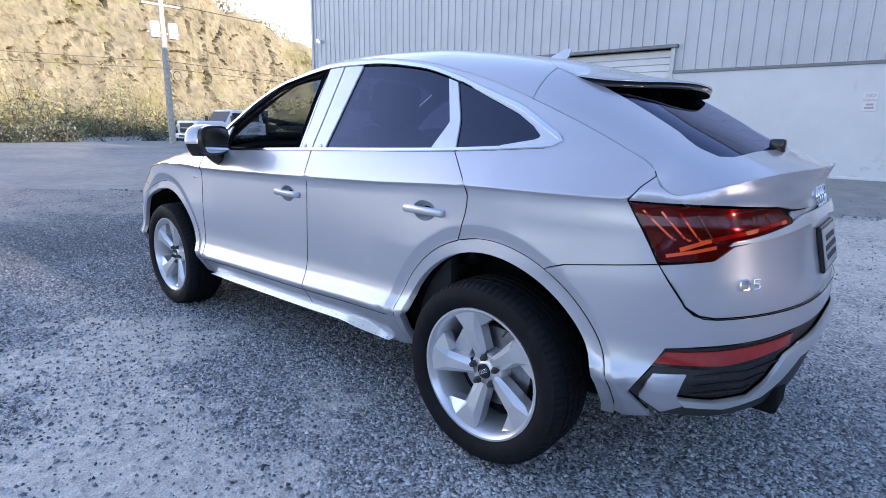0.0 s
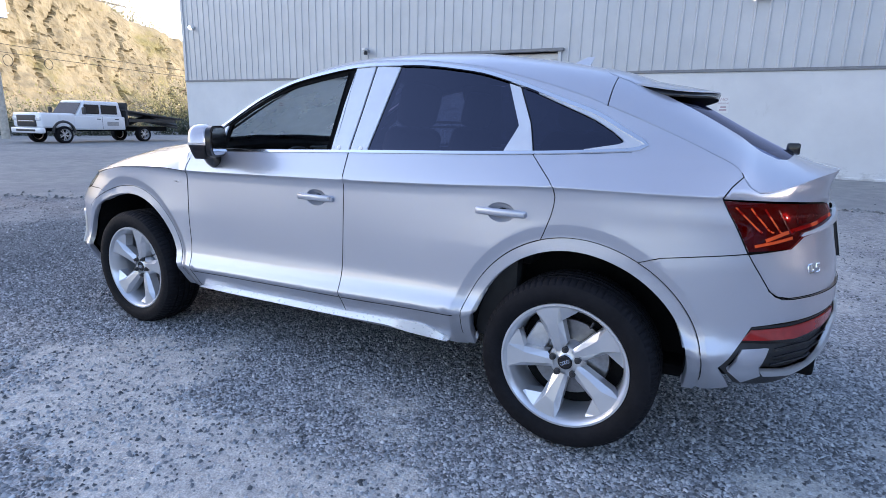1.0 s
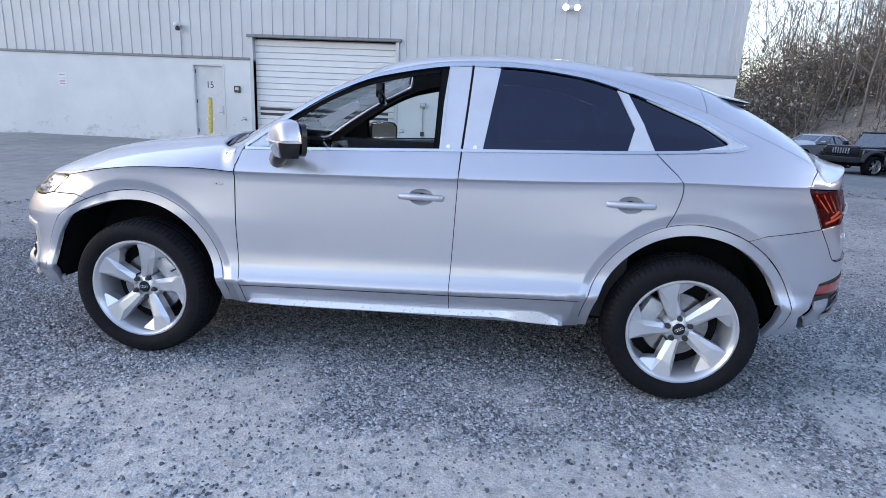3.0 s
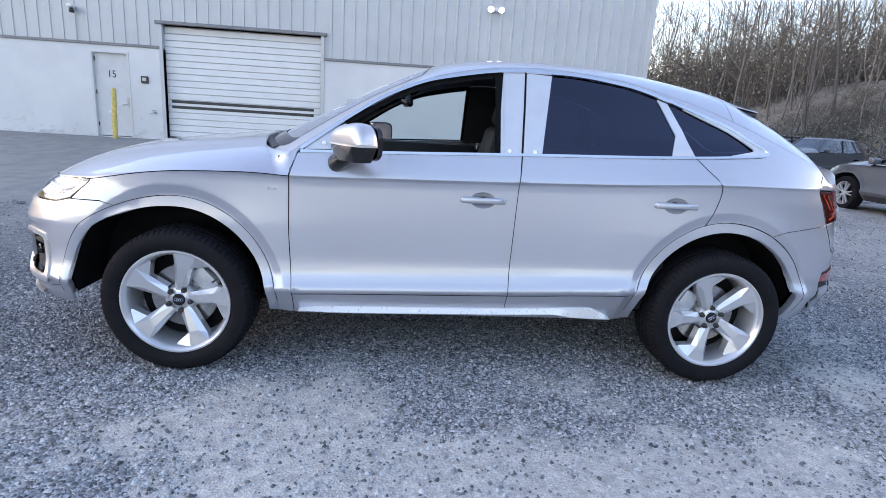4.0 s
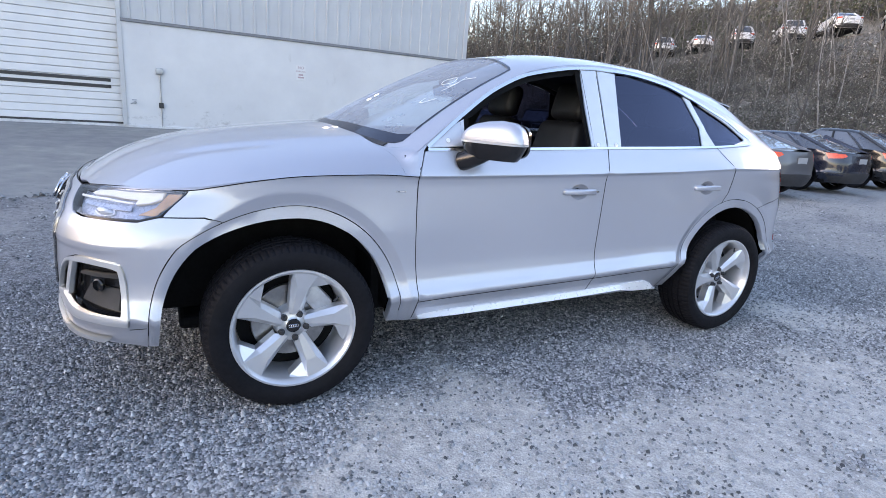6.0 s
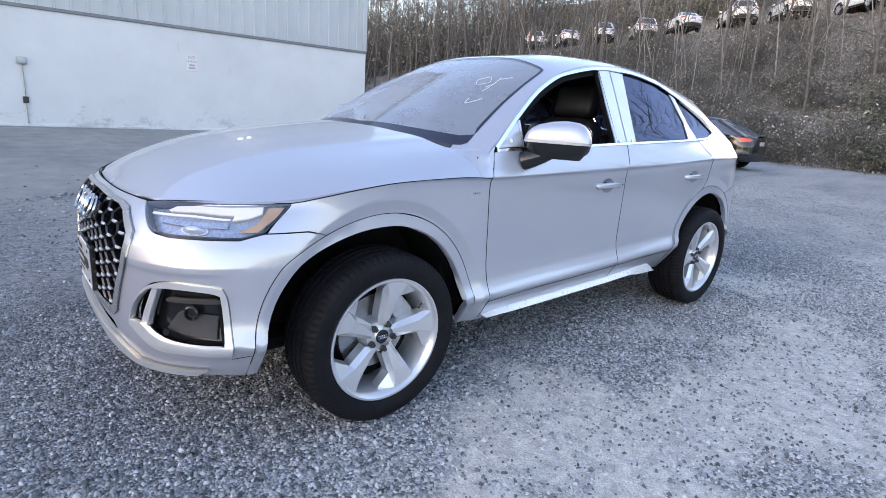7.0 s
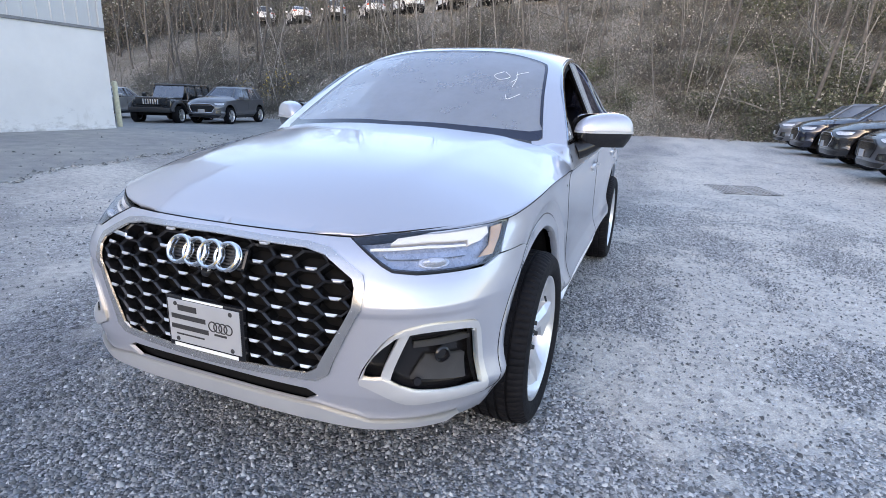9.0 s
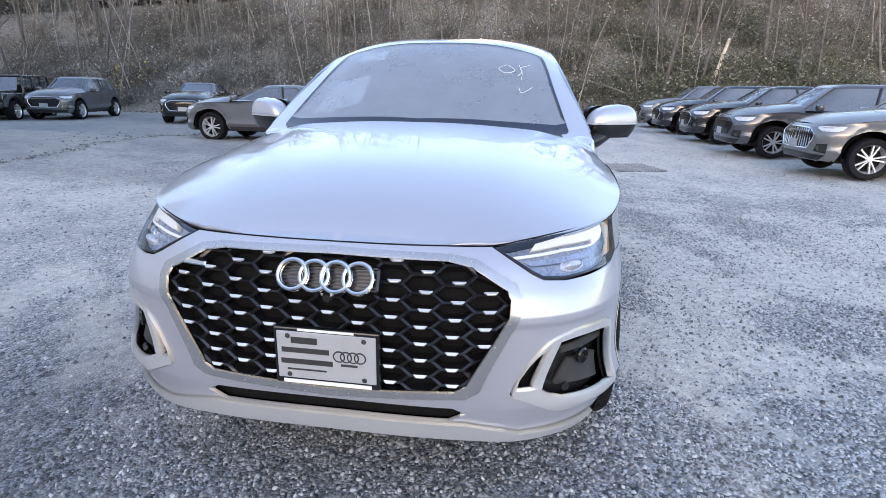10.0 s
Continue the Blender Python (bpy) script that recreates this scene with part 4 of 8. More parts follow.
# panels of the two sides
for mir in (False, True):
    hoodline = [(.859, 1.020), (1.06, 1.029), (1.34, 1.021), (1.58, .999), (1.78, .967), (1.866, .954)]
    fender = smooth_line(hoodline, .05) + [(1.874, .8535), (1.72, .855), (1.641, .8365)] + arch(1, .487, .53, 117.4, 1)[:: 1] + [(.925, .318), (.842, .315), (.842, .445), (.859, .725)]
    side("fender", fender, SILVER, car, mir, fine=True)
    door = part("front_door", bmesh.new(), SILVER, car)
    grip = [(-.096 + .062 * math.cos(a), .948 + .040 * math.sin(a)) for a in np.linspace(0, 2 * math.pi, 25)[:-1]]
    fd = [(.842, .435), (.859, .725), (.859, 1.020), (.838, 1.09), (.822, 1.134)] + [(x, float(BELT(x)) - .004) for x in np.linspace(.8, -.278, 24)] + [(-.272, 1.025), (-.262, .7), (-.255, .49), (-.258, .461)]
    side("door_skin", fd, SILVER, door, mir, fine=True, holes=[grip])
    rdoor = part("rear_door", bmesh.new(), SILVER, car)
    rgrip = [(-1.098 + .062 * math.cos(a), .972 + .040 * math.sin(a)) for a in np.linspace(0, 2 * math.pi, 25)[:-1]]
    rd = [(x, float(BELT(x)) - .004) for x in np.linspace(-.284, -1.2, 22)] + smooth_line([(-1.205, 1.21), (-1.262, 1.15), (-1.318, 1.088), (-1.322, 1.02), (-1.300, .94), (-1.272, .872)], .04) + arch(-1, .487, .53, 105, 175, 22) + [(-.90, .4885), (-.60, .475), (-.258, .461), (-.255, .49), (-.262, .7), (-.272, 1.025)]
    side("door_skin", rd, SILVER, rdoor, mir, fine=True, holes=[rgrip])
    for d, cx, cz in ((door, -.096, .948), (rdoor, -1.098, .972)):
        m = spot(cx, cz, 0, mir)
        bowl = bmesh.new()
        rings = []
        for k, (f, dep) in enumerate(((1.04, -.001), (.9, -.010), (.6, -.020), (.25, -.024))):
            rings.append([bowl.verts.new((.062 * f * math.cos(a), .040 * f * math.sin(a), dep)) for a in np.linspace(0, 2 * math.pi, 33)[:-1]])
        for a, b in zip(rings[:-1], rings[1:]):
            for k in range(32):
                bowl.faces.new((a[k], a[(k + 1) % 32], b[(k + 1) % 32], b[k]))
        bowl.faces.new(rings[-1])
        bmesh.ops.transform(bowl, matrix=m, verts=bowl.verts)
        part("handle_cup", bowl, SILVER, d, smooth=True, angle=80)
        bar = bmesh.new()
        box(bar, -.116, -.020, .010, .116, .020, .036, .012, 3)
        for v in bar.verts:
            k = abs(v.co.x) / .116
            v.co.z -= .022 * k ** 2.2
            v.co.y *= 1 - .28 * k ** 3
        bmesh.ops.transform(bar, matrix=m, verts=bar.verts)
        part("door_handle", bar, SILVER, d, smooth=True, angle=50)
    skin_strip("lock_cover", [(-.19, .953), (-.205, .954)], .012, .030, CHROME, door, mir)
    # one skin from the windscreen's foot over the windows and down to the rear arch
    over = [(.862, 1.025), (.84, 1.09), (.826, 1.138)] + [(x, float(DLO(x)) + .012) for x in np.linspace(.80, -1.60, 46)]
    rear_end = [(-1.632, 1.284), (-1.645, 1.270), (-1.636, 1.256)] + [(x, float(BELT(x)) - .004) for x in np.linspace(-1.58, -1.25, 8)] + [(-1.2, 1.211)]
    lower = smooth_line([(-1.262, 1.15), (-1.318, 1.088), (-1.322, 1.02), (-1.300, .94), (-1.272, .872)], .04) + arch(-1, .487, .53, 105, 62.4, 16) + [(-1.640, .8345), (-1.715, .8625), (-1.83, .8785), (-1.998, .898)]
    lower += [(-1.920, 1.092), (-1.945, 1.13), (-1.972, 1.165)]
    over_top = line_u(RAIL, -1.655, .866, 46) + [(.868, 1.09), (.866, 1.05)]
    side("body_side", over + rear_end + lower + line_u(RAIL, -1.955, -1.66, 10) + over_top, SILVER, car, mir, fine=True, lip=.02)
    over = over + [(-1.648, 1.288)] + over_top
    side("rail_lining", [(min(u, .80), z) for u, z in over if u < .83], DASH, car, mir, lip=0, off=-.03, gap=-.004, step=.06)
    # the corner between bonnet, windscreen pillar and wing
    sg = -1 if mir else 1
    flank = [(.8600, 1.0255), (.862, 1.05), (.862, 1.09), (.862, float(RAIL(.862)))]
    upper = [(Vector(skin(u, z)), Vector(skin_normal(u, z))) for u, z in flank]
    upper += [(Vector((x, y, float(roof(x, y)))), Vector(top_normal(roof)(x, y))) for x, y in ((.885, .80), (.92, .765), (.985, .70))]
    lower_row = [(Vector((x, y, float(hood(x, y)))), Vector(top_normal(hood)(x, y))) for x, y in BONNET_BACK]
    patch, rows = bmesh.new(), []
    ends = []
    for line in (upper, lower_row):
        pts = smooth_line([tuple(p) for p, n in line], .004)
        nor = smooth_line([tuple(n) for p, n in line], .004)
        pick = lambda q: [Vector(q[round(k / 32 * (len(q) - 1))]) for k in range(33)]
        ends.append((pick(pts), [n.normalized() for n in pick(nor)]))
    (A, NA), (B, NB) = ends
    for a, na, b, nb in zip(A, NA, B, NB):
        d = b - a
        ta, tb = d - na * d.dot(na), d - nb * d.dot(nb)
        row = []
        for f in np.linspace(0, 1, 10):
            f = float(f)
            q = a * (2 * f ** 3 - 3 * f ** 2 + 1) + ta * (f ** 3 - 2 * f ** 2 + f) + b * (3 * f ** 2 - 2 * f ** 3) + tb * (f ** 3 - f ** 2)
            row.append(patch.verts.new((q.x, sg * q.y, q.z)))
        rows.append(row)
    for a, b in zip(rows[:-1], rows[1:]):
        for k in range(9):
            patch.faces.new((a[k], a[k + 1], b[k + 1], b[k]))
    part("cowl_corner", patch, SILVER, car, smooth=True, angle=120)
    # sill and its bright blade
    sill = [(.842, .431), (.842, .312), (-.93, .312), (-.93, .44), (-.905, .485), (-.60, .472), (-.258, .457)]
    rocker = side("sill", sill, SILVER, car, mir, fine=True)
    bl = bmesh.new()
    rows = []
    for x in np.concatenate([np.linspace(.815, .60, 8), np.linspace(.55, -.50, 22), np.linspace(-.54, -.845, 14)]):
        top = float(np.interp(x, [-.845, -.80, -.72, -.23, .65, .78, .815], [.333, .362, .393, .371, .354, .345, .336]))
        low = float(np.interp(x, [-.845, -.72, -.62, -.52, -.23, .40, .60, .815], [.326, .329, .334, .352, .341, .328, .326, .332]))
        row = []
        for o, z in ((-.004, top + .004), (.008, top), (.040, low + .004), (.032, low - .004), (-.004, low - .006)):
            p = skin(x, z)
            row.append(bl.verts.new((x, (p[1] + o) * (-1 if mir else 1), z)))
        rows.append(row)
    for a, b in zip(rows[:-1], rows[1:]):
        for k in range(4):
            bl.faces.new((a[k], a[k + 1], b[k + 1], b[k]))
    part("sill_blade", bl, BLADE, rocker, "bright satin sill blade", smooth=True, angle=30)
    # arch trims
    for s, a0, a1 in ((1, 0, 180), (-1, 0, 180)):
        ring = arch(s, .487, .53, a0, a1, 44) + [(s * AX + .487, .325), (s * AX + .440, .325)] + arch(s, .440, .478, a1, a0, 44) + [(s * AX - .440, .322), (s * AX - .487, .322)]
        side("arch_trim", ring, SILVER, car, mir, off=.003, lip=.05, step=.04, gap=.002)
        liner = bmesh.new()
        rows = []
        for yy in (None, .52):
            row = []
            for t in np.linspace(0, 180, 36):
                p = skin(s * AX - .452 * math.cos(radians(t)), .365 + .488 * math.sin(radians(t)))
                row.append(liner.verts.new((p[0], (-1 if mir else 1) * (p[1] - .022 if yy is None else yy), p[2])))
            rows.append(row)
        for a, b in zip(rows[0], rows[0][1:]):
            k = rows[0].index(a)
            liner.faces.new((a, b, rows[1][k + 1], rows[1][k]))
        liner.faces.new(rows[1])
        part("wheel_arch_liner", liner, SHADOW_BLACK, car, smooth=True)
    # chrome line round the windows
    dl = [(x, float(BELT(x)) + .002) for x in np.linspace(.81, -1.56, 40)]
    skin_strip("window_trim", dl, .016, .006, CHROME, car, mir)
    dt = [(x, float(DLO(x)) + .002) for x in np.linspace(.81, -1.625, 60)] + [(-1.64, 1.262), (-1.61, 1.248), (-1.56, float(BELT(-1.56)) + .002)]
    skin_strip("window_trim", dt, .020, .006, CHROME, car, mir)
    # pillars between the windows
    bp = [(-.17, float(BELT(-.17)) + .01), (-.276, 1.189), (-.290, 1.40), (-.300, 1.592), (-.185, 1.585), (-.172, 1.40)]
    side("pillar_trim", bp, FILM, door, mir, off=-.002, gap=.001)
    side("pillar_lining", bp, DASH, door, mir, off=-.03, gap=-.012, lip=0)
    bp2 = [(-.286, 1.189), (-.383, 1.193), (-.415, 1.40), (-.445, 1.588), (-.31, 1.592), (-.300, 1.40)]
    side("pillar_trim", bp2, FILM, rdoor, mir, off=-.002, gap=.001)
    side("pillar_lining", bp2, DASH, rdoor, mir, off=-.03, gap=-.012, lip=0)
    bp3 = [(-1.068, 1.221), (-1.105, 1.325), (-1.018, 1.505), (-1.075, 1.487), (-1.15, 1.345), (-1.195, 1.226)]
    side("pillar_trim", bp3, FILM, rdoor, mir, off=-.002, gap=.001)
    side("pillar_lining", bp3, DASH, rdoor, mir, off=-.03, gap=-.012, lip=0)
    tri = [(.795, 1.152), (.612, 1.162), (.600, 1.286)] + [(x, float(DLO(x)) - .010) for x in (.64, .69, .74, .785)]
    side("mirror_triangle", tri, FILM, door, mir, off=-.002, gap=.001)
    side("pillar_lining", tri, DASH, door, mir, off=-.03, gap=-.012, lip=0)
    # glass
    rg = [(-.383, 1.192), (-.415, 1.40), (-.445, 1.585)] + [(x, float(DLO(x)) - .004) for x in np.linspace(-.50, -.99, 10)] + [(-1.018, 1.508), (-1.105, 1.325), (-1.068, 1.221)]
    side("window_glass", rg, TINT, rdoor, mir, off=-.010, gap=0, lip=0)
    qg = [(-1.200, 1.226), (-1.155, 1.345), (-1.08, 1.485)] + [(x, float(DLO(x)) - .006) for x in np.linspace(-1.11, -1.59, 12)] + [(-1.60, 1.262), (-1.56, 1.250)]
    side("quarter_glass", qg, TINT, car, mir, off=-.010, gap=0, lip=0)
    outer = [(x, float(DLO(x)) + .006) for x in np.linspace(-1.16, -1.58, 10)] + smooth_line([(-1.612, 1.292), (-1.640, 1.272), (-1.622, 1.253), (-1.58, 1.243)], .01) + [(x, float(BELT(x)) + .001) for x in (-1.52, -1.46, -1.40)]
    inner = [(-1.40, float(BELT(-1.40)) + .012)] + smooth_line([(-1.47, 1.252), (-1.535, 1.264), (-1.552, 1.276), (-1.535, 1.292)], .01) + [(x, float(DLO(x)) - float(np.interp(x, [-1.5, -1.18], [.026, .008]))) for x in np.linspace(-1.50, -1.16, 9)]
    side("quarter_trim", outer + inner, TRIM_SILVER, car, mir, off=.002, gap=.0, lip=.012, step=.012)
    # black rubber frame inside the open front window
    fw = [(.60, 1.165)] + [(x, float(DLO(x)) - .012) for x in np.linspace(.60, -.165, 26)] + [(-.165, 1.40), (-.165, 1.185)]
    skin_strip("window_seal", fw, .045, -.012, SHADOW_BLACK, door, mir)
    if mir:
        fg = [(.64, 1.155)] + [(x, float(DLO(x)) - .008) for x in np.linspace(.62, -.165, 26)] + [(-.165, 1.40), (-.165, 1.178)]
        side("window_glass", fg, PALE, door, mir, off=-.02, gap=0, lip=0)
    # door and side lining on the inside
    for d, x0, x1 in ((door, .80, -.25), (rdoor, -.27, -1.15)):
        lin = boxed(x0, .70 if not mir else -.70, .36, x1, .78 if not mir else -.78, 1.155, .03)
        part("door_lining", lin, DASH, d, smooth=True)
    # door mirror
    sgn = -1 if mir else 1
    mirror = part("door_mirror", bmesh.new(), SILVER, door)
    def shell(z0, z1, f):
        b = bmesh.new()
        rows = []
        for v in np.linspace(z0, z1, 9):
            row = []
            for w in np.linspace(0, 2 * math.pi, 41)[:-1]:
                k = max(0.0, 1 - v ** 2.7) ** (1 / 2.7) if v > 0 else 1 - .30 * abs(v) ** 1.6
                cx, cy = math.cos(w), math.sin(w)
                e = 2 / 3.9
                px, py = .160 * k * f * math.copysign(abs(cx) ** e, cx), .080 * k * f * math.copysign(abs(cy) ** e, cy)
                if py < 0:
                    py *= .50
                px *= 1 - .10 * max(v, 0)
                x, y = .535 - .56 * px + .80 * py, .985 + .80 * px + .56 * py
                row.append(b.verts.new((x, sgn * y, 1.200 + .090 * v + .10 * px * max(v, 0))))
            rows.append(row)
        for r, q in zip(rows[:-1], rows[1:]):
            for k in range(40):
                b.faces.new((r[k], r[(k + 1) % 40], q[(k + 1) % 40], q[k]))
        b.faces.new(rows[0])
        b.faces.new(rows[-1])
        return b
    part("mirror_cap", shell(-.02, .99, 1.0), SILVER, mirror, smooth=True, angle=50)
    part("mirror_lamp", shell(-.13, -.035, 1.010), TRIM_SILVER, mirror, "clear indicator strip", smooth=True, angle=50)
    part("mirror_base", shell(-.92, -.13, .985), BLACK, mirror, "black lower housing", smooth=True, angle=50)
    foot = tube([(.635, sgn * .868, 1.092), (.615, sgn * .905, 1.108), (.585, sgn * .945, 1.130), (.56, sgn * .975, 1.15)], (.046, .044, .040, .036), 14)
    part("mirror_foot", foot, BLACK, mirror, smooth=True)
    bezel = bmesh.new()
    loops = []
    for back, grow in ((.026, 1.03), (.050, 1.05), (.053, .97)):
        loop = []
        for w in np.linspace(0, 2 * math.pi, 41)[:-1]:
            c, d = math.cos(w), math.sin(w)
            a, h = .150 * grow * math.copysign(abs(c) ** .5, c), .078 * grow * math.copysign(abs(d) ** .55, d)
            loop.append(bezel.verts.new((.535 - .56 * a - .80 * back, sgn * (.985 + .80 * a - .56 * back), 1.203 + h)))
        loops.append(loop)
    for r, q in zip(loops[:-1], loops[1:]):
        for k in range(40):
            bezel.faces.new((r[k], r[(k + 1) % 40], q[(k + 1) % 40], q[k]))
    bezel.faces.new(loops[-1])
    part("mirror_bezel", bezel, BLACK, mirror, smooth=True, angle=40)
    face = bmesh.new()
    ring = []
    for w in np.linspace(0, 2 * math.pi, 41)[:-1]:
        c, d = math.cos(w), math.sin(w)
        a, h = .136 * math.copysign(abs(c) ** .5, c), .070 * math.copysign(abs(d) ** .55, d)
        ring.append(face.verts.new((.535 - .56 * a - .80 * .056, sgn * (.985 + .80 * a - .56 * .056), 1.203 + h)))
    face.faces.new(ring)
    part("mirror_glass", face, CHROME, mirror, "mirror glass")

# thin black strips on the panel joints, added to draw the gaps' darkness
for mir in (False, True):
    hoodline = smooth_line([(.862, 1.0215), (1.06, 1.030), (1.34, 1.022), (1.58, 1.0), (1.78, .968), (1.866, .953), (2.03, .951), (2.20, .943), (2.33, .932), (2.445, .921), (2.57, .9215), (UF, .9215)], .03)
    fore = smooth_line([(.842, .33), (.842, .445), (.8595, .725), (.8605, 1.020), (.848, 1.065), (.838, 1.095)], .03)
    mid = smooth_line([(-.256, .33), (-.2565, .459), (-.2555, .49), (-.2625, .7), (-.2725, 1.025), (-.281, 1.18)], .03)
    aft = smooth_line([(-1.2, 1.212), (-1.262, 1.15), (-1.318, 1.088), (-1.322, 1.02), (-1.300, .94), (-1.272, .872)], .03)
    low = [(x, z) for x, z in smooth_line([(.842, .433), (-.257, .459), (-.60, .4735), (-.90, .4868)], .05)]
    for line, w in ((hoodline, .007), (fore, .0055), (mid, .0055), (aft, .006), (low, .006), (arch(1, .4885, .5315, 2, 178, 60), .0045), (arch(-1, .4885, .5315, 2, 178, 60), .0045),
                    (smooth_line([(1.642, .8355), (1.675, .845), (1.72, .854), (1.79, .8538), (1.884, .8525)], .02), .003), (smooth_line([(-1.642, .8335), (-1.68, .850), (-1.715, .8615), (-1.83, .8775), (-2.0, .8968)], .02), .003),
                    (smooth_line([(-1.921, 1.09), (-2.001, .896), (-2.077, .764), (-2.12, .7375), (-2.17, .730), (-2.45, .740), (UR, .7435)], .03), .006),
                    ([(-1.921, 1.09), (-1.946, 1.13), (-1.973, 1.165), (u_at(-1.957, float(RAIL(-1.957))), float(RAIL(-1.957)))], .005), ([(1.90, .424), (1.94, .418), (1.975, .413)], .004)):
        skin_strip("joint_seal", line, w * .62, .0012, SHADOW_BLACK, car, mir)

# bonnet, roof and glass of the top
hd = [(x, float(hood_edge(x)) - .001) for x in np.linspace(.925, 2.185, 44)] + [(2.2, .30), (2.213, .12), (2.215, 0)]
back = smooth_line(BONNET_BACK + [(1.062, .42), (1.098, 0)], .02)
hd_all = hd + [(x, -y) for x, y in hd[::-1][1:]] + [(x, -y) for x, y in back[1:]] + back[::-1][1:-1]
surface_panel("bonnet", hd_all, top_place(hood), top_normal(hood), SILVER, car, step=.026, gap=.0005, lip=.02)
screen = smooth_line([(.888, .742), (.60, .672), (.295, .615), (.232, .595)], .06)
screen_top = smooth_line([(.215, .56), (.165, .30), (.148, 0)], .06)
screen_low = smooth_line([(1.085, 0), (1.045, .40), (.955, .68), (.888, .742)], .06)
sc = screen + screen_top
sc_all = sc + [(x, -y) for x, y in sc[::-1][1:]] + [(x, -y) for x, y in screen_low[::-1][1:]] + screen_low[1:-1]
rf = [(x, float(rail_y(x)) - .001) for x in np.linspace(.884, -1.45, 56)] + [(-1.45, .3), (-1.45, 0)]
rf_front = smooth_line([(1.098, 0), (1.06, .42), (.985, .70), (.92, .765), (.893, .80), (.889, .84)], .02)
rf_all = rf + [(x, -y) for x, y in rf[::-1][1:]] + [(x, -y) for x, y in rf_front[::-1]] + rf_front[1:]
surface_panel("roof_panel", rf_all, top_place(roof), top_normal(roof), SILVER, car, step=.045, gap=.002, lip=.015, holes=[sc_all])
ws = surface_panel("windscreen", sc_all, top_place(roof), top_normal(roof), CLEAR, car, step=.06, gap=.001, lip=0, off=-.003)
# black rim printed on the windscreen
rim = [(x - .062 * min(1, max(0, (x - .80) / .10)), y) for x, y in inset(dense(sc_all, .05), .015)]
surface_panel("windscreen_rim", sc_all, top_place(roof), top_normal(roof), RIM_BLACK, ws, "dark printed glass rim", step=.03, gap=.001, lip=0, off=.0012, holes=[rim])
surface_panel("headliner", [(x, y * .96) for x, y in rf_all], top_place(roof), top_normal(roof), CABIN, car, step=.09, gap=.002, lip=0, off=-.035, holes=[sc_all])
# tailgate
glass = smooth_line([(-1.56, .515), (-1.80, .535), (-2.02, .540), (-2.105, .48), (-2.145, .25), (-2.155, 0)], .05)
gl_all = glass + [(x, -y) for x, y in glass[::-1][1:]]
tailgate = part("tailgate", bmesh.new(), SILVER, car)
tgt = [(x, float(rail_y(x)) - .001) for x in np.linspace(-1.4515, -2.312, 36)] + [(-2.322, .12), (-2.323, 0)]
tg_all = tgt + [(x, -y) for x, y in tgt[::-1][1:]]
surface_panel("tailgate_top", tg_all, top_place(roof), top_normal(roof), SILVER, tailgate, step=.04, gap=.002, lip=.012, holes=[gl_all])
surface_panel("rear_window", gl_all, top_place(roof), top_normal(roof), TINT, tailgate, step=.06, gap=.001, lip=0, off=-.004)


def spoiler_top(x, y):
    x, y = np.asarray(x, float), np.asarray(y, float)
    w = (np.abs(y) / .58) ** 2
    k = np.clip((-1.36 - x) / (.47 - .17 * w), 0, 1.1)
    a = roof(np.full_like(x, -1.36), np.minimum(np.abs(y), .60)) + (x + 1.36) * .18 * (1 - k) + .004
    return np.maximum(a * (1 - k) + (1.497 - .019 * w) * k, roof(x, y) + .003 - .05 * np.clip(k - .6, 0, 1))


sp = smooth_line([(-1.36, 0), (-1.36, .30), (-1.375, .43), (-1.42, .505), (-1.52, .535), (-1.62, .540), (-1.69, .515), (-1.77, .39), (-1.825, .18), (-1.835, 0)], .04)
sp_all = sp + [(x, -y) for x, y in sp[::-1][1:-1]]
spoiler = surface_panel("rear_spoiler", sp_all, top_place(spoiler_top), top_normal(spoiler_top), SILVER, tailgate, step=.045, gap=.002, lip=.006)
surface_panel("spoiler_underside", sp_all, top_place(spoiler_top), top_normal(spoiler_top), BLACK, spoiler, step=.06, gap=.003, lip=.022, off=-.007)
surface_panel("spoiler_shade", sp_all, top_place(spoiler_top), top_normal(spoiler_top), SHADOW_BLACK, spoiler, step=.06, gap=.004, lip=0, off=-.029)
band = [(-1.922, 1.088), (-1.947, 1.13), (-1.974, 1.165)] + line_u(RAIL, -1.96, -2.312, 30) + [(UR, 1.187)]
low = [(UR, 1.04), (-2.56, 1.055), (-2.467, 1.068), (-2.2, 1.080)]
surface_panel("tailgate_lip", both(band, UR)[:len(band) * 2 - 1] + [(2 * UR - u, z) for u, z in low[::-1]] + low[1:], skin, skin_normal, SILVER, tailgate, lip=.014)
tg_low = [(-2.003, .893), (-2.08, .765), (-2.12, .74), (-2.17, .732), (-2.45, .742), (UR, .745)]
tg_up = [(UR, 1.045), (-2.56, 1.052), (-2.512, 1.005), (-2.229, .955), (-2.169, .912)]
surface_panel("tailgate_lower", both(tg_low, UR) + [(2 * UR - u, z) for u, z in tg_up[::-1]] + tg_up[1:], skin, skin_normal, SILVER, tailgate, off=-.008, lip=.014)
bar = [(-2.21, .958), (-2.229, .972), (-2.50, 1.015), (-2.6, 1.035), (UR, 1.04), (UR, 1.005), (-2.6, 1.0), (-2.45, .985)]
surface_panel("tailgate_bar", [p for p in bar[:5]] + [(2 * UR - u, z) for u, z in bar[:4][::-1]] + [(2 * UR - u, z) for u, z in bar[6:]] + [p for p in bar[5:]], skin, skin_normal, FILM, tailgate, off=.012, lip=.022)
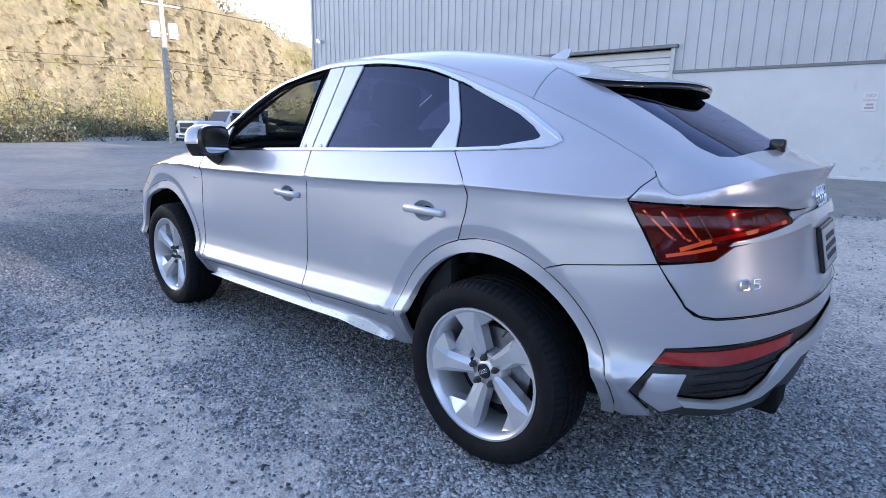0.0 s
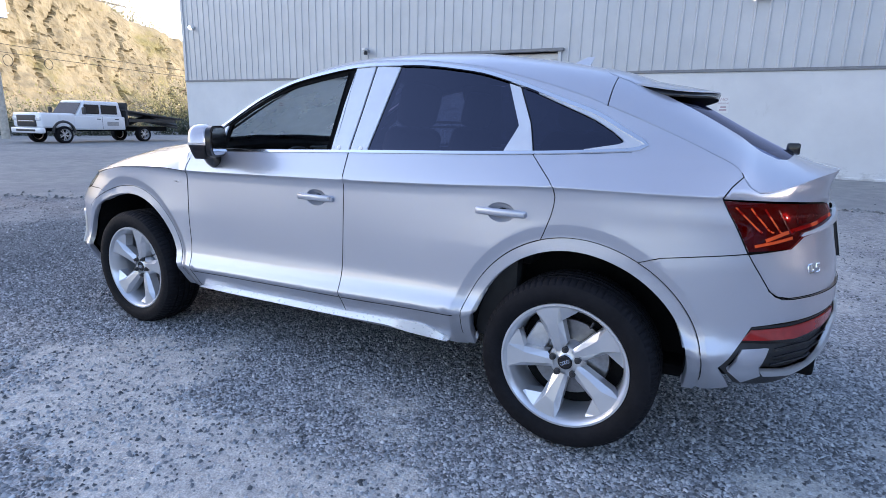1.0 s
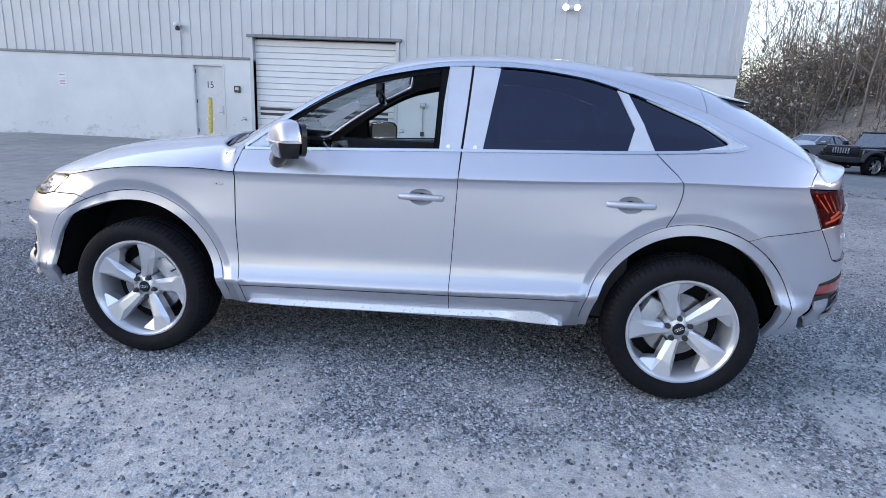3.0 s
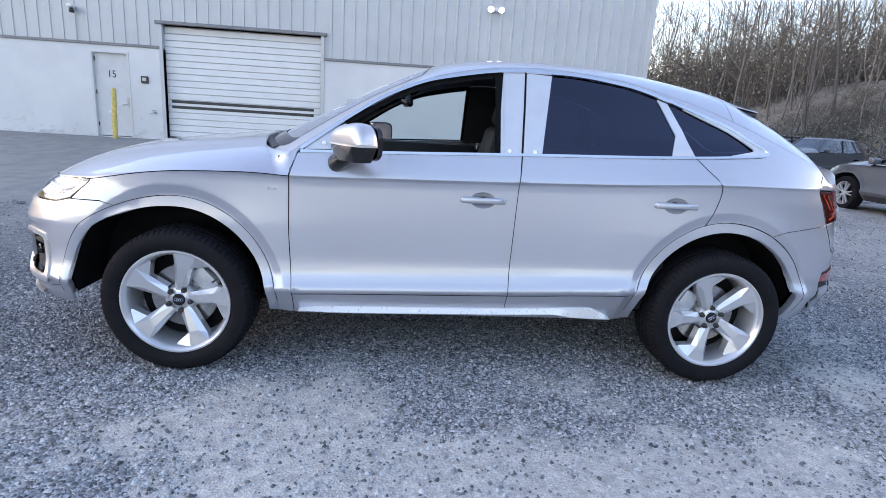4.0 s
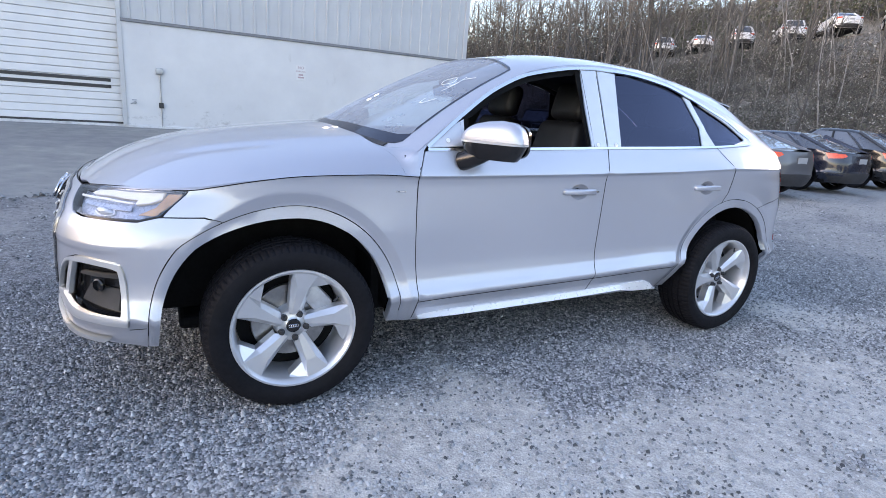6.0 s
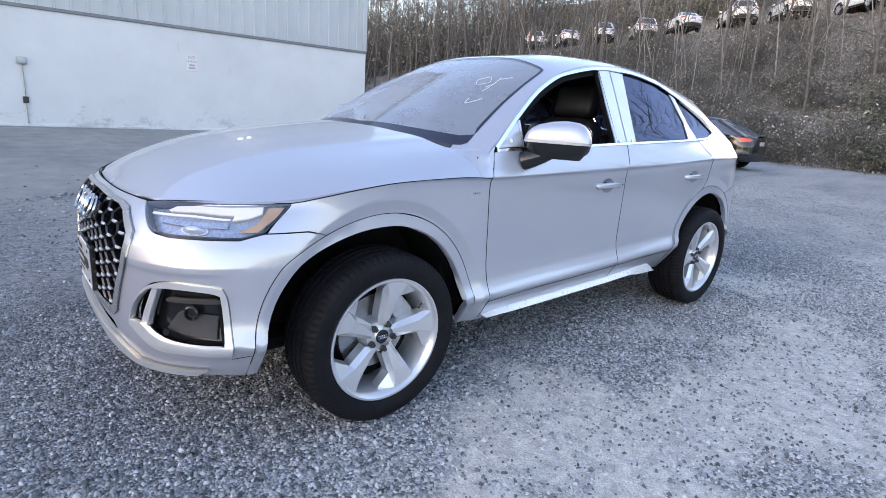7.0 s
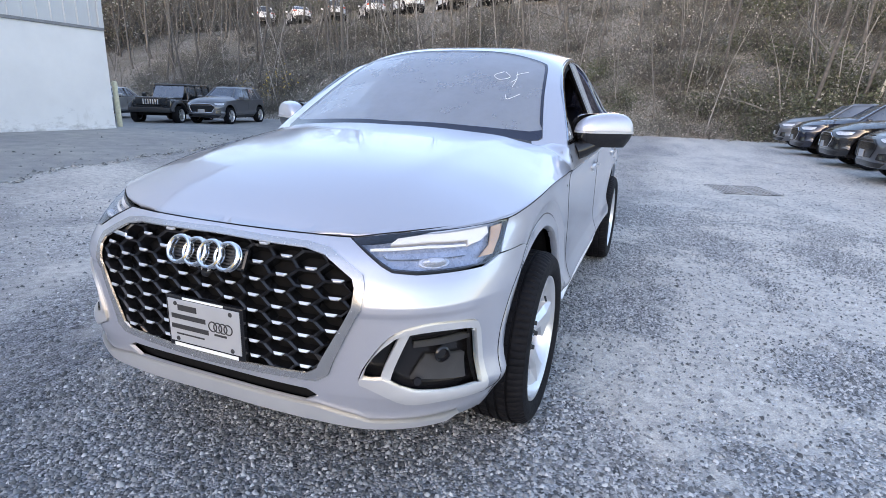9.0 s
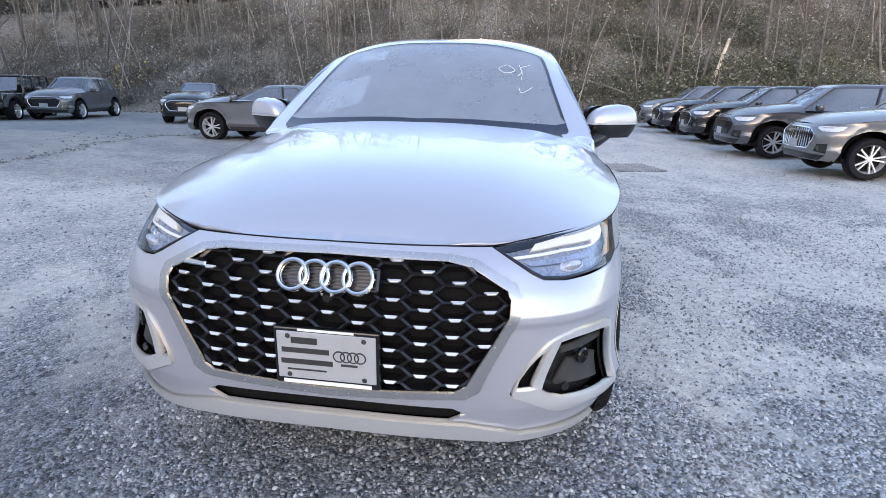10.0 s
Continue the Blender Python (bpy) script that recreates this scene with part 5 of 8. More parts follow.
# rings on the tailgate, model badge, plate
for k in range(4):
    m = spot(UR + .075 - .05 * k, 1.075, .006)
    ring = tube([m @ Vector((.036 * math.cos(a), .036 * math.sin(a), 0)) for a in np.linspace(0, 2 * math.pi, 29)[:-1]], .0045, 6, True)
    part("badge_ring", ring, CHROME, tailgate, smooth=True)
m = spot(-2.283, .839, -.004)
part("model_badge", tube([m @ Vector((-.022 + .016 * math.copysign(abs(math.cos(a)) ** .5, math.cos(a)), .015 * math.copysign(abs(math.sin(a)) ** .6, math.sin(a)), .002)) for a in np.linspace(0, 2 * math.pi, 29)[:-1]], .0035, 6, True), CHROME, tailgate, smooth=True)
part("model_badge", tube([m @ Vector(p) for p in ((.034, .015, .002), (.012, .015, .002), (.011, .002, .002), (.030, .001, .002), (.033, -.008, .002), (.028, -.015, .002), (.009, -.015, .002))], .0033, 6), CHROME, tailgate, smooth=True)
m = spot(UR, .895, -.01)
part("plate_frame", box(bmesh.new(), -.165, -.085, 0, .165, .085, .016, .006, 2, m), BLACK, tailgate)
part("licence_plate", box(bmesh.new(), -.150, -.070, .012, .150, .070, .020, .002, 1, m), PLATE, tailgate)
for k, (w, zz) in enumerate(((.10, .035), (.13, .0), (.11, -.035))):
    part("plate_bar", box(bmesh.new(), -w, zz - .010, .019, w, zz + .010, .0215, m=m), INK, tailgate)
# rear wiper standing off the glass
part("rear_wiper", box(bmesh.new(), -2.180, .03, 1.225, -2.128, .085, 1.280, .010, 2), BLACK, tailgate, smooth=True)
# tail lamps
for mir in (False, True):
    lamp = part("tail_lamp", bmesh.new(), RED_DARK, car)
    tl = [(-1.924, 1.084), (-2.001, .902), (-2.165, .912), (-2.229, .953), (-2.509, 1.003), (-2.520, 1.03), (-2.470, 1.066), (-2.2, 1.076)]
    side("lamp_body", tl, RED_DARK, lamp, mir, off=-.006, lip=.0, gap=.003)
    for k in range(4):
        a = k * .045
        hook = [(-1.965 - a * 1.2, 1.062 - a * .06), (-2.03 - a, .99 - a * .15), (-2.05 - a, .975 + a * .02), (-2.26 - a * .5, 1.005 + a * .12)]
        skin_strip("light_guide", smooth_line(hook[:3], .03), .007, .002, RED_BRIGHT if k < 3 else RED_DARK, lamp, mir)
    skin_strip("light_bar", [(-2.06, .945), (-2.14, .972), (-2.30, 1.0), (-2.47, 1.022)], .015, .004, RED_BRIGHT, lamp, mir, "orange-red light bar")
    skin_strip("light_bar", [(-2.02, .925), (-2.10, .94), (-2.17, .955)], .012, .004, RED_BRIGHT, lamp, mir)
    side("lamp_glass", tl, RED_LENS, lamp, mir, off=.002, lip=.006, gap=.002)

# front bumper with its openings, rear bumper with its lower insert
grille_out = [(UF, .468), (2.606, .488), (2.560, .513), (2.476, .680), (2.416, .800), (2.416, .828), (2.512, .889), (2.584, .900), (UF, .907)]
grille_in = [(UF, .490), (2.634, .507), (2.596, .527), (2.504, .686), (2.450, .792), (2.451, .816), (2.534, .875), (2.596, .888), (UF, .894)]
fog_out = [(2.015, .677), (2.185, .688), (2.295, .670), (2.345, .645), (2.392, .600), (2.462, .503), (2.435, .480), (2.305, .430), (2.16, .432), (2.0, .430), (1.972, .445), (1.966, .600), (1.982, .660)]
fog_in = [(2.025, .650), (2.18, .660), (2.297, .650), (2.340, .630), (2.395, .585), (2.440, .515), (2.376, .516), (2.273, .476), (2.04, .470), (2.002, .485), (1.998, .620)]
slot = [(2.604, .430), (2.647, .449), (UF, .450), (2 * UF - 2.647, .449), (2 * UF - 2.604, .430), (2 * UF - 2.65, .404), (UF, .406), (2.65, .404)]
left = [(UF, .921), (2.57, .921), (2.45, .920), (2.353, .852), (2.319, .836), (2.237, .829), (1.958, .831), (1.884, .8515), (1.72, .853), (1.641, .8345)] + arch(1, .487, .53, 118.2, 178, 22) + [(1.898, .318), (1.95, .330), (2.10, .338), (2.42, .330), (2.60, .342), (UF, .345)]
out = left[:] + [(2 * UF - u, z) for u, z in left[::-1] if u < UF - 1e-6]


def loop_of(half):
    return half + [(2 * UF - u, z) for u, z in half[::-1] if u < UF - 1e-6]


fog_out, fog_in = smooth_line(fog_out, .03, True), smooth_line(fog_in, .03, True)
fogs = [fog_out, [(2 * UF - u, z) for u, z in fog_out]]
front = surface_panel("front_bumper", out, skin, skin_normal, SILVER, car, step=.026, lip=.02, points=POINTS, holes=[loop_of(grille_out), slot] + fogs)
surface_panel("lower_slot", [(2.57, .42), (2.61, .462), (UF, .465), (2 * UF - 2.61, .462), (2 * UF - 2.57, .42), (2 * UF - 2.62, .345), (UF, .345), (2.62, .345)], skin, skin_normal, SHADOW_BLACK, front, off=-.03, lip=0)
lip_up = [(2.06, .372), (2.09, .370), (2.41, .366), (2.47, .380), (2.60, .402), (UF, .404)]
lip_low = [(UF, .350), (2.60, .348), (2.42, .338), (2.10, .345)]
surface_panel("lip_blade", lip_up + [(2 * UF - u, z) for u, z in lip_up[:-1][::-1]] + [(2 * UF - u, z) for u, z in lip_low[1:][::-1]] + lip_low, skin, skin_normal, TRIM_SILVER, front, "bright satin lip blade", off=.016, lip=.032, gap=.001, step=.03)
for mir in (False, True):
    fog = part("air_inlet", bmesh.new(), BLACK, front)
    side("inlet_frame", fog_out, TRIM_SILVER, fog, mir, off=.008, lip=.03, gap=.003, step=.014, holes=[fog_in])
    side("inlet_back", fog_out, BLACK, fog, mir, off=-.05, lip=0, gap=-.03)
    side("inlet_blade", [(2.262, .664), (2.298, .660), (2.388, .510), (2.350, .503)], TRIM_SILVER, fog, mir, off=-.002, lip=.03)
    side("inlet_fin", [(2.0, .622), (2.25, .616), (2.255, .602), (2.0, .606)], PLASTIC, fog, mir, off=-.02, lip=.03)
    side("inlet_plate", [(2.02, .560), (2.20, .570), (2.28, .500), (2.04, .485)], PLASTIC, fog, mir, off=-.03, lip=.03)
    m = spot(2.134, .572, -.03, mir)
    part("sensor_ring", lathe([(.010, 0), (.024, .002), (.026, .012), (.020, .016), (.016, .004)], 20, axis="Z"), BLACK, fog, smooth=True).matrix_local = m
    m = spot(2.253, .500, -.012, mir)
    part("parking_sensor", lathe([(.0005, .008), (.012, .008), (.014, .004), (.014, 0)], 16, axis="Z"), BLACK, fog, smooth=True).matrix_local = m

grille = part("grille", bmesh.new(), BLACK, car)
surface_panel("grille_frame", loop_of(grille_out), skin, skin_normal, GRILLE_TRIM, grille, off=.008, lip=.013, gap=-.001, step=.02, holes=[loop_of(grille_in)])
surface_panel("grille_back", loop_of(grille_out), skin, skin_normal, SHADOW_BLACK, grille, off=-.055, lip=0, step=.06)
gin = np.array(inset(dense(loop_of(grille_in), .02), -.004))


def held(u, z):
    """Keeps a point inside the grille's opening."""
    if within(np.array([[u, z]]), gin)[0]:
        return u, z
    k = np.argmin(np.hypot(gin[:, 0] - u, gin[:, 1] - z))
    return tuple(gin[k])


CW, CH = .0915, .0515        # spacing of the columns and height of a cell
_us = np.linspace(UF - .75, UF + .75, 601)


def across(y, z):
    """The band's u on the nose at this distance from the car's middle."""
    return float(np.interp(-y, -skin(_us, np.full(601, z))[:, 1], _us))


comb = bmesh.new()
bright = bm_mesh("cell_insert", prism([(-.021, .0045), (.021, .0045), (.012, -.0055), (-.012, -.0055)][::-1], .007, None, .0012), TRIM_SILVER)
inserts = []
wide = inset([tuple(q) for q in gin], -.022)
for col in range(-7, 8):
    for row in range(-1, 10):
        z = .4957 + CH * (row + (.5 if col % 2 else 0))
        y, u = -col * CW, across(-col * CW, z)
        if not within(np.array([[u, z]]), wide)[0]:
            continue
        outer = [held(across(y - a, z + b), z + b) for a, b in ((-.0600, 0), (-.0315, CH / 2), (.0315, CH / 2), (.0600, 0), (.0315, -CH / 2), (-.0315, -CH / 2))]
        inner = [held(across(y - a, z + b), z + b) for a, b in ((-.0520, 0), (-.0280, CH / 2 - .0048), (.0280, CH / 2 - .0048), (.0520, 0), (.0280, -CH / 2 + .0048), (-.0280, -CH / 2 + .0048))]
        f, n, bk = [], [], []
        for (a, b), (c, d) in zip(outer, inner):
            f.append(comb.verts.new(Vector(skin(a, b)) - .004 * Vector(skin_normal(a, b))))
            n.append(comb.verts.new(Vector(skin(c, d)) - .010 * Vector(skin_normal(c, d))))
            bk.append(comb.verts.new(Vector(skin(c, d)) - .050 * Vector(skin_normal(c, d))))
        for k in range(6):
            q = (k + 1) % 6
            for quad in ((f[k], f[q], n[q], n[k]), (n[k], n[q], bk[q], bk[k])):
                comb.faces.new(quad)
        zz = z - CH / 2 + .002
        if within(np.array([[u - .022, zz], [u + .022, zz]]), gin).all() and not (abs(y) < .17 and (zz > .79 or zz < .69)):
            inserts.append((u, zz))
part("honeycomb", comb, BLACK, grille, "black honeycomb mesh")
for u, z in inserts:
    part("cell_insert", bright, TRIM_SILVER, grille).matrix_local = spot(u, z, -.004) @ pose(0, 0, 0, -38)
for k in range(4):
    m = spot(across(-(k - 1.5) * .0645, .832), .832, .012)
    ring = bmesh.new()
    tube([m @ Vector((.0425 * math.cos(a), .0425 * math.sin(a), .010 + .003 * (k % 2))) for a in np.linspace(0, 2 * math.pi, 41)[:-1]], .0068, 8, True, ring)
    tube([m @ Vector((.0425 * math.cos(a), .0425 * math.sin(a), -.002)) for a in np.linspace(0, 2 * math.pi, 41)[:-1]], .0060, 8, True, ring)
    part("badge_ring", ring, CHROME, grille, smooth=True)
m = spot(UF, .832, -.012)
part("badge_plate", box(bmesh.new(), -.155, -.038, 0, .155, .038, .012, .01, 2, m), BLACK, grille)
for k in range(7):
    part("badge_slat", box(bmesh.new(), -.145, -.033 + .0105 * k, .011, .145, -.028 + .0105 * k, .015, m=m), PLASTIC, grille)
m = spot(UF, .775, -.005)
part("camera_eye", lathe([(.0005, .014), (.010, .013), (.016, .006), (.018, 0)], 16, axis="Z"), BLACK, grille, smooth=True).matrix_local = m
m = spot(UF + .40, .84, .0)
part("drive_badge", box(bmesh.new(), -.05, -.008, -.004, .05, .008, .004, .003, 1, m), CHROME, grille)
# plate with its frame; the words on it as plain bars
m = Matrix.Translation((2.322, 0, .597)) @ Matrix(((0, 0, 1, 0), (1, 0, 0, 0), (0, 1, 0, 0), (0, 0, 0, 1)))
fp = part("plate_frame", box(bmesh.new(), -.160, -.094, -.012, .160, .088, .010, .005, 2, m), BLACK, grille)
part("licence_plate", box(bmesh.new(), -.150, -.074, .008, .150, .076, .013, .002, 1, m), PLATE, fp)
for x0, y0, x1, y1 in ((-.105, .040, -.025, .060), (-.135, .010, .010, .026), (-.138, -.026, .020, -.010), (-.12, -.046, .0, -.041), (.045, -.022, .095, -.015)):
    part("plate_bar", box(bmesh.new(), x0, y0, .012, x1, y1, .0145, m=m), INK, fp)
for x0, y0, x1, y1 in ((-.085, .079, .085, .086), (-.135, -.091, .135, -.079)):
    part("plate_bar", box(bmesh.new(), x0, y0, .009, x1, y1, .0115, m=m), WHITE_INK, fp)
for k in range(4):
    c = m @ Vector((.040 + .021 * k, .008, .0135))
    part("plate_ring", tube([c + m.to_3x3() @ Vector((.0165 * math.cos(a), .0165 * math.sin(a), 0)) for a in np.linspace(0, 2 * math.pi, 25)[:-1]], .0022, 5, True), INK, fp, smooth=True)
for sx, sy in ((-.115, .062), (.115, .062), (-.115, -.062), (.115, -.062)):
    part("plate_screw", lathe([(.0005, .004), (.006, .003), (.008, 0)], 12, axis="Z"), INK, fp, smooth=True).matrix_local = m @ Matrix.Translation((sx, sy, .013))

# head lamps
for mir in (False, True):
    lamp = part("head_lamp", bmesh.new(), LAMP_GREY, car)
    hl = [(2.447, .917), (2.35, .855), (2.319, .839), (2.236, .833), (1.955, .835), (1.884, .855), (1.870, .902), (1.868, .951), (2.03, .949), (2.20, .941), (2.33, .930)]
    side("lamp_housing", hl, LAMP_DARK, lamp, mir, off=-.032, lip=0)
    side("lamp_rim", hl, BLACK, lamp, mir, off=.001, lip=.034, gap=.001, holes=[inset(dense(hl, .05), .007)])
    side("day_light", [(2.322, .912), (2.297, .928), (2.19, .936), (1.97, .942), (1.955, .922), (1.985, .906), (2.04, .898), (2.045, .914), (2.196, .918)], LAMP_WHITE, lamp, mir, off=-.014, lip=.018, gap=0)
    side("light_line", [(2.388, .900), (2.334, .902), (2.203, .907), (2.05, .902), (2.05, .897), (2.203, .901), (2.334, .896), (2.388, .894)], LAMP_WHITE, lamp, mir, off=-.014, lip=.006, gap=0)
    side("amber_reflector", [(1.945, .938), (1.94, .89), (1.985, .858), (1.91, .856), (1.886, .90), (1.884, .940)], AMBER, lamp, mir, off=-.012, lip=.01, gap=.002)
    side("lamp_shelf", [(2.354, .892), (2.33, .877), (2.035, .873), (2.05, .894)], LAMP_DARK, lamp, mir, off=-.022, lip=.01)
    for uu, zz, rr in ((2.165, .866, .016),):
        o = part("projector", lathe([(.0005, .016), (rr * .5, .014), (rr * .85, .006), (rr, -.006), (rr * 1.2, -.006), (rr * 1.25, -.02)], 24, axis="Z"), LAMP_GREY, lamp, smooth=True)
        o.matrix_local = spot(uu, zz, -.022, mir) @ Matrix.Diagonal((2.6, 1, 1, 1))
    g = side("lamp_lens", hl, LENS, lamp, mir, off=.002, lip=0, gap=.002)
    g.visible_shadow = False

# rear bumper
rb = [(UR, .742), (-2.45, .738), (-2.17, .728), (-2.115, .735), (-2.075, .763), (-2.001, .8955), (-1.83, .8765), (-1.715, .8605), (-1.641, .8325)] + arch(-1, .487, .53, 61.5, 2, 20) + [(-1.894, .335), (-1.93, .330), (-2.02, .352), (-1.945, .462), (-2.03, .628), (-2.135, .640), (-2.49, .668), (UR, .668)]
rb_all = rb + [(2 * UR - u, z) for u, z in rb[::-1] if u > UR + 1e-6]
rear = surface_panel("rear_bumper", rb_all, skin, skin_normal, SILVER, car, lip=.02, step=.026, points=POINTS)
df = [(UR, .664), (-2.49, .664), (-2.135, .636), (-2.035, .624), (-1.949, .462), (-2.03, .372), (-2.06, .358), (-2.23, .345), (-2.53, .365), (UR, .375)]
surface_panel("rear_insert", df + [(2 * UR - u, z) for u, z in df[::-1] if u > UR + 1e-6], skin, skin_normal, PLASTIC, rear, off=-.012, lip=.02)
for mir in (False, True):
    side("reflector_frame", [(-1.972, .570), (-2.018, .629), (-2.177, .639), (-2.52, .669), (-2.50, .606), (-2.215, .562)], BLACK, rear, mir, off=-.002, lip=.012)
    side("rear_reflector", [(-2.000, .578), (-2.030, .618), (-2.177, .627), (-2.50, .656), (-2.477, .617), (-2.213, .577)], RED_MID, rear, mir, off=.004, lip=.012, label="red reflector strip")
    side("chevron", [(-2.009, .549), (-2.106, .552), (-2.090, .470), (-2.112, .428), (-2.045, .392), (-1.978, .455)], SILVER, rear, mir, off=.006, lip=.018)
    for k in range(3):
        skin_strip("insert_rib", [(-2.13, .545 - .030 * k), (-2.30, .555 - .030 * k), (-2.43 + .05 * k, .575 - .034 * k)], .008, .006, BLACK, rear, mir)
skid = [(-2.090, .466), (-2.204, .452), (-2.33, .463), (-2.392, .512), (-2.458, .588), (-2.56, .612), (-2.80, .630), (UR, .634)]
skid_low = [(UR, .575), (-2.80, .572), (-2.565, .558), (-2.492, .512), (-2.386, .448), (-2.242, .420), (-2.112, .434)]
surface_panel("skid_plate", skid + [(2 * UR - u, z) for u, z in skid[:-1][::-1]] + [(2 * UR - u, z) for u, z in skid_low[1:][::-1]] + skid_low, skin, skin_normal, TRIM_SILVER, rear, "bright satin lower blade", off=.014, lip=.024, step=.025)

part("tow_cover", boxed(-2.33, .24, .33, -2.20, .40, .43, .015), SHADOW_BLACK, rear)

# dark inner body behind the seams, floor
for mir in (False, True):
    bm = bmesh.new()
    uu, zz = np.linspace(UR, UF, 150), np.linspace(.31, 1.12, 18)
    grid = {}
    for i, u in enumerate(uu):
        for j, z in enumerate(zz):
            p = skin(u, z) - .022 * skin_normal(u, z)
            if u < UR + .001 or u > UF - .001:
                p[1] = 0
            grid[i, j] = bm.verts.new((p[0], p[1] * (-1 if mir else 1), p[2]))
    for i in range(len(uu) - 1):
        for j in range(len(zz) - 1):
            u, z = (uu[i] + uu[i + 1]) / 2, (zz[j] + zz[j + 1]) / 2
            x = float(skin(u, z)[0])
            if min(math.hypot((u - AX) / .50, (z - .365) / .54), math.hypot((u + AX) / .50, (z - .365) / .54)) < 1:
                continue
            if (u < -1.88 and z < .42) or (u > 1.88 and z < .38) or (u > 1.88 and z > .78) or (u > 2.0 and .36 < z) or (z > .98 and u > .9) or (z > 1.05 and u < -2.0):
                continue
            bm.faces.new((grid[i, j], grid[i + 1, j], grid[i + 1, j + 1], grid[i, j + 1]))
    bmesh.ops.delete(bm, geom=[v for v in bm.verts if not v.link_faces], context="VERTS")
    part("inner_body", bm, SHADOW_BLACK, car)
part("floor_pan", boxed(-1.85, -.64, .30, 1.85, .64, .36, .02), SHADOW_BLACK, car)
part("bulkhead", boxed(.98, -.76, .36, 1.02, .76, 1.08), SHADOW_BLACK, car)
part("cowl", tube([(.95, .70, 1.115), (1.06, .40, 1.150), (1.09, 0, 1.160), (1.06, -.40, 1.150), (.95, -.70, 1.115)], .038, 8), PLASTIC, car, smooth=True)
part("front_wiper", tube([(1.085, .42, 1.165), (1.07, .10, 1.190), (1.06, -.25, 1.192)], .007, 6), BLACK, car, smooth=True)
part("front_wiper", tube([(.955, .68, 1.125), (1.045, .44, 1.165), (1.075, .25, 1.180)], .007, 6), BLACK, car, smooth=True)

# aerial fin
fin = bmesh.new()
fv = [[fin.verts.new((-1.13 - .075 * k + dx * .75 * (1 - k * .7), s * .018 * (1 - k) * w, float(roof(-1.13, 0)) - .008 + .055 * k)) for dx, w, s in ((.09, .2, 1), (.0, 1, 1), (-.09, .5, 1), (-.09, .5, -1), (.0, 1, -1), (.09, .2, -1))] for k in (0, .5, 1)]
for a, b in zip(fv[:-1], fv[1:]):
    for k in range(6):
        fin.faces.new((a[k], a[(k + 1) % 6], b[(k + 1) % 6], b[k]))
fin.faces.new(fv[-1])
part("aerial", fin, SILVER, car, smooth=True, angle=60)

# fender badge, window stickers, chalk marks on the windscreen
for mir in (False, True):
    for du, w, h in ((0, .006, .010), (-.010, .004, .008), (-.027, .022, .010), (-.043, .006, .010)):
        m = spot(.965 + du, .955, .001, mir)
        part("fender_badge", box(bmesh.new(), -w / 2, -h / 2, 0, w / 2, h / 2, .003, .001, 1, m), PLASTIC if w < .005 else CHROME, car)
for u, z, d in ((.70, 1.185, 0), (-.215, 1.198, 0), (-.345, 1.200, 0)):
    part("round_sticker", lathe([(.0005, .0015), (.010, .0015), (.011, 0)], 16, axis="Z"), WHITE_INK, car).matrix_local = spot(u, z, .001)


def on_screen(points):
    out = []
    for x, y in smooth_line(points, .01):
        out.append((x, y, float(roof(x, y)) + .004))
    return out


for line in ([(.44, .40), (.49, .36), (.53, .40), (.49, .45), (.44, .41)], [(.54, .47), (.49, .49), (.45, .48), (.40, .53)], [(.42, .47), (.50, .49), (.58, .49)], [(.66, .48), (.70, .50), (.63, .55)]):
    part("chalk_mark", tube(on_screen(line), .0012, 5), WHITE_INK, ws, smooth=True)
# papers behind the glass; the lower sheet stands in for a dash paper's reflection
part("window_paper", mesh_of("window_paper", [(x, y, float(roof(x, y)) - .010) for x, y in ((.86, -.60), (.84, -.34), (.56, -.36), (.58, -.55))], [(0, 1, 2, 3)], PAPER, False), PAPER, ws, "white sheet of paper showing in the windscreen")
part("window_paper", mesh_of("window_paper", [(x, y, float(roof(x, y)) - .012) for x, y in ((.36, -.50), (.37, -.33), (.24, -.33), (.24, -.48))], [(0, 1, 2, 3)], PAPER, False), PAPER, ws, "white sheet of paper showing in the windscreen")


# cabin
def seat(x, y, w, parent):
    s = part("car_seat", bmesh.new(), SEAT, parent)
    part("cushion", boxed(x - .02, y - w / 2, .58, x + .50, y + w / 2, .74, .05, 3), SEAT, s, smooth=True)
    b = boxed(-.09, -w / 2, 0, .07, w / 2, .62, .055, 3)
    for v in b.verts:
        v.co.y *= 1 - .28 * max(0, v.co.z - .25) / .37
    bmesh.ops.transform(b, matrix=pose(x, y, .70, 0, -14), verts=b.verts)
    part("backrest", b, SEAT, s, smooth=True)
    part("headrest", box(bmesh.new(), -.06, -.15, .625, .06, .15, .85, .05, 3, pose(x, y, .70, 0, -14)), SEAT, s, smooth=True)
    for dy in (-.06, .06):
        p0, p1 = pose(x, y, .70, 0, -14) @ Vector((0, dy, .58)), pose(x, y, .70, 0, -14) @ Vector((0, dy, .70))
        part("headrest_post", tube([p0, p1], .012, 6), SEAT, s)
    return s


for x, y, w in ((-.22, .38, .52), (-.22, -.38, .52), (-1.08, .36, .60), (-1.08, -.36, .60)):
    seat(x, y, w, car)
dash = boxed(.52, -.72, .66, 1.02, .72, 1.07, .07, 3)
for v in dash.verts:
    if v.co.z > .9:
        v.co.z -= .25 * max(0, .66 - v.co.x) + .02 * abs(v.co.y)
part("dashboard", dash, DASH, car, smooth=True)
part("instrument_hood", boxed(.50, .20, 1.02, .72, .56, 1.10, .035, 3), DASH, car, smooth=True)
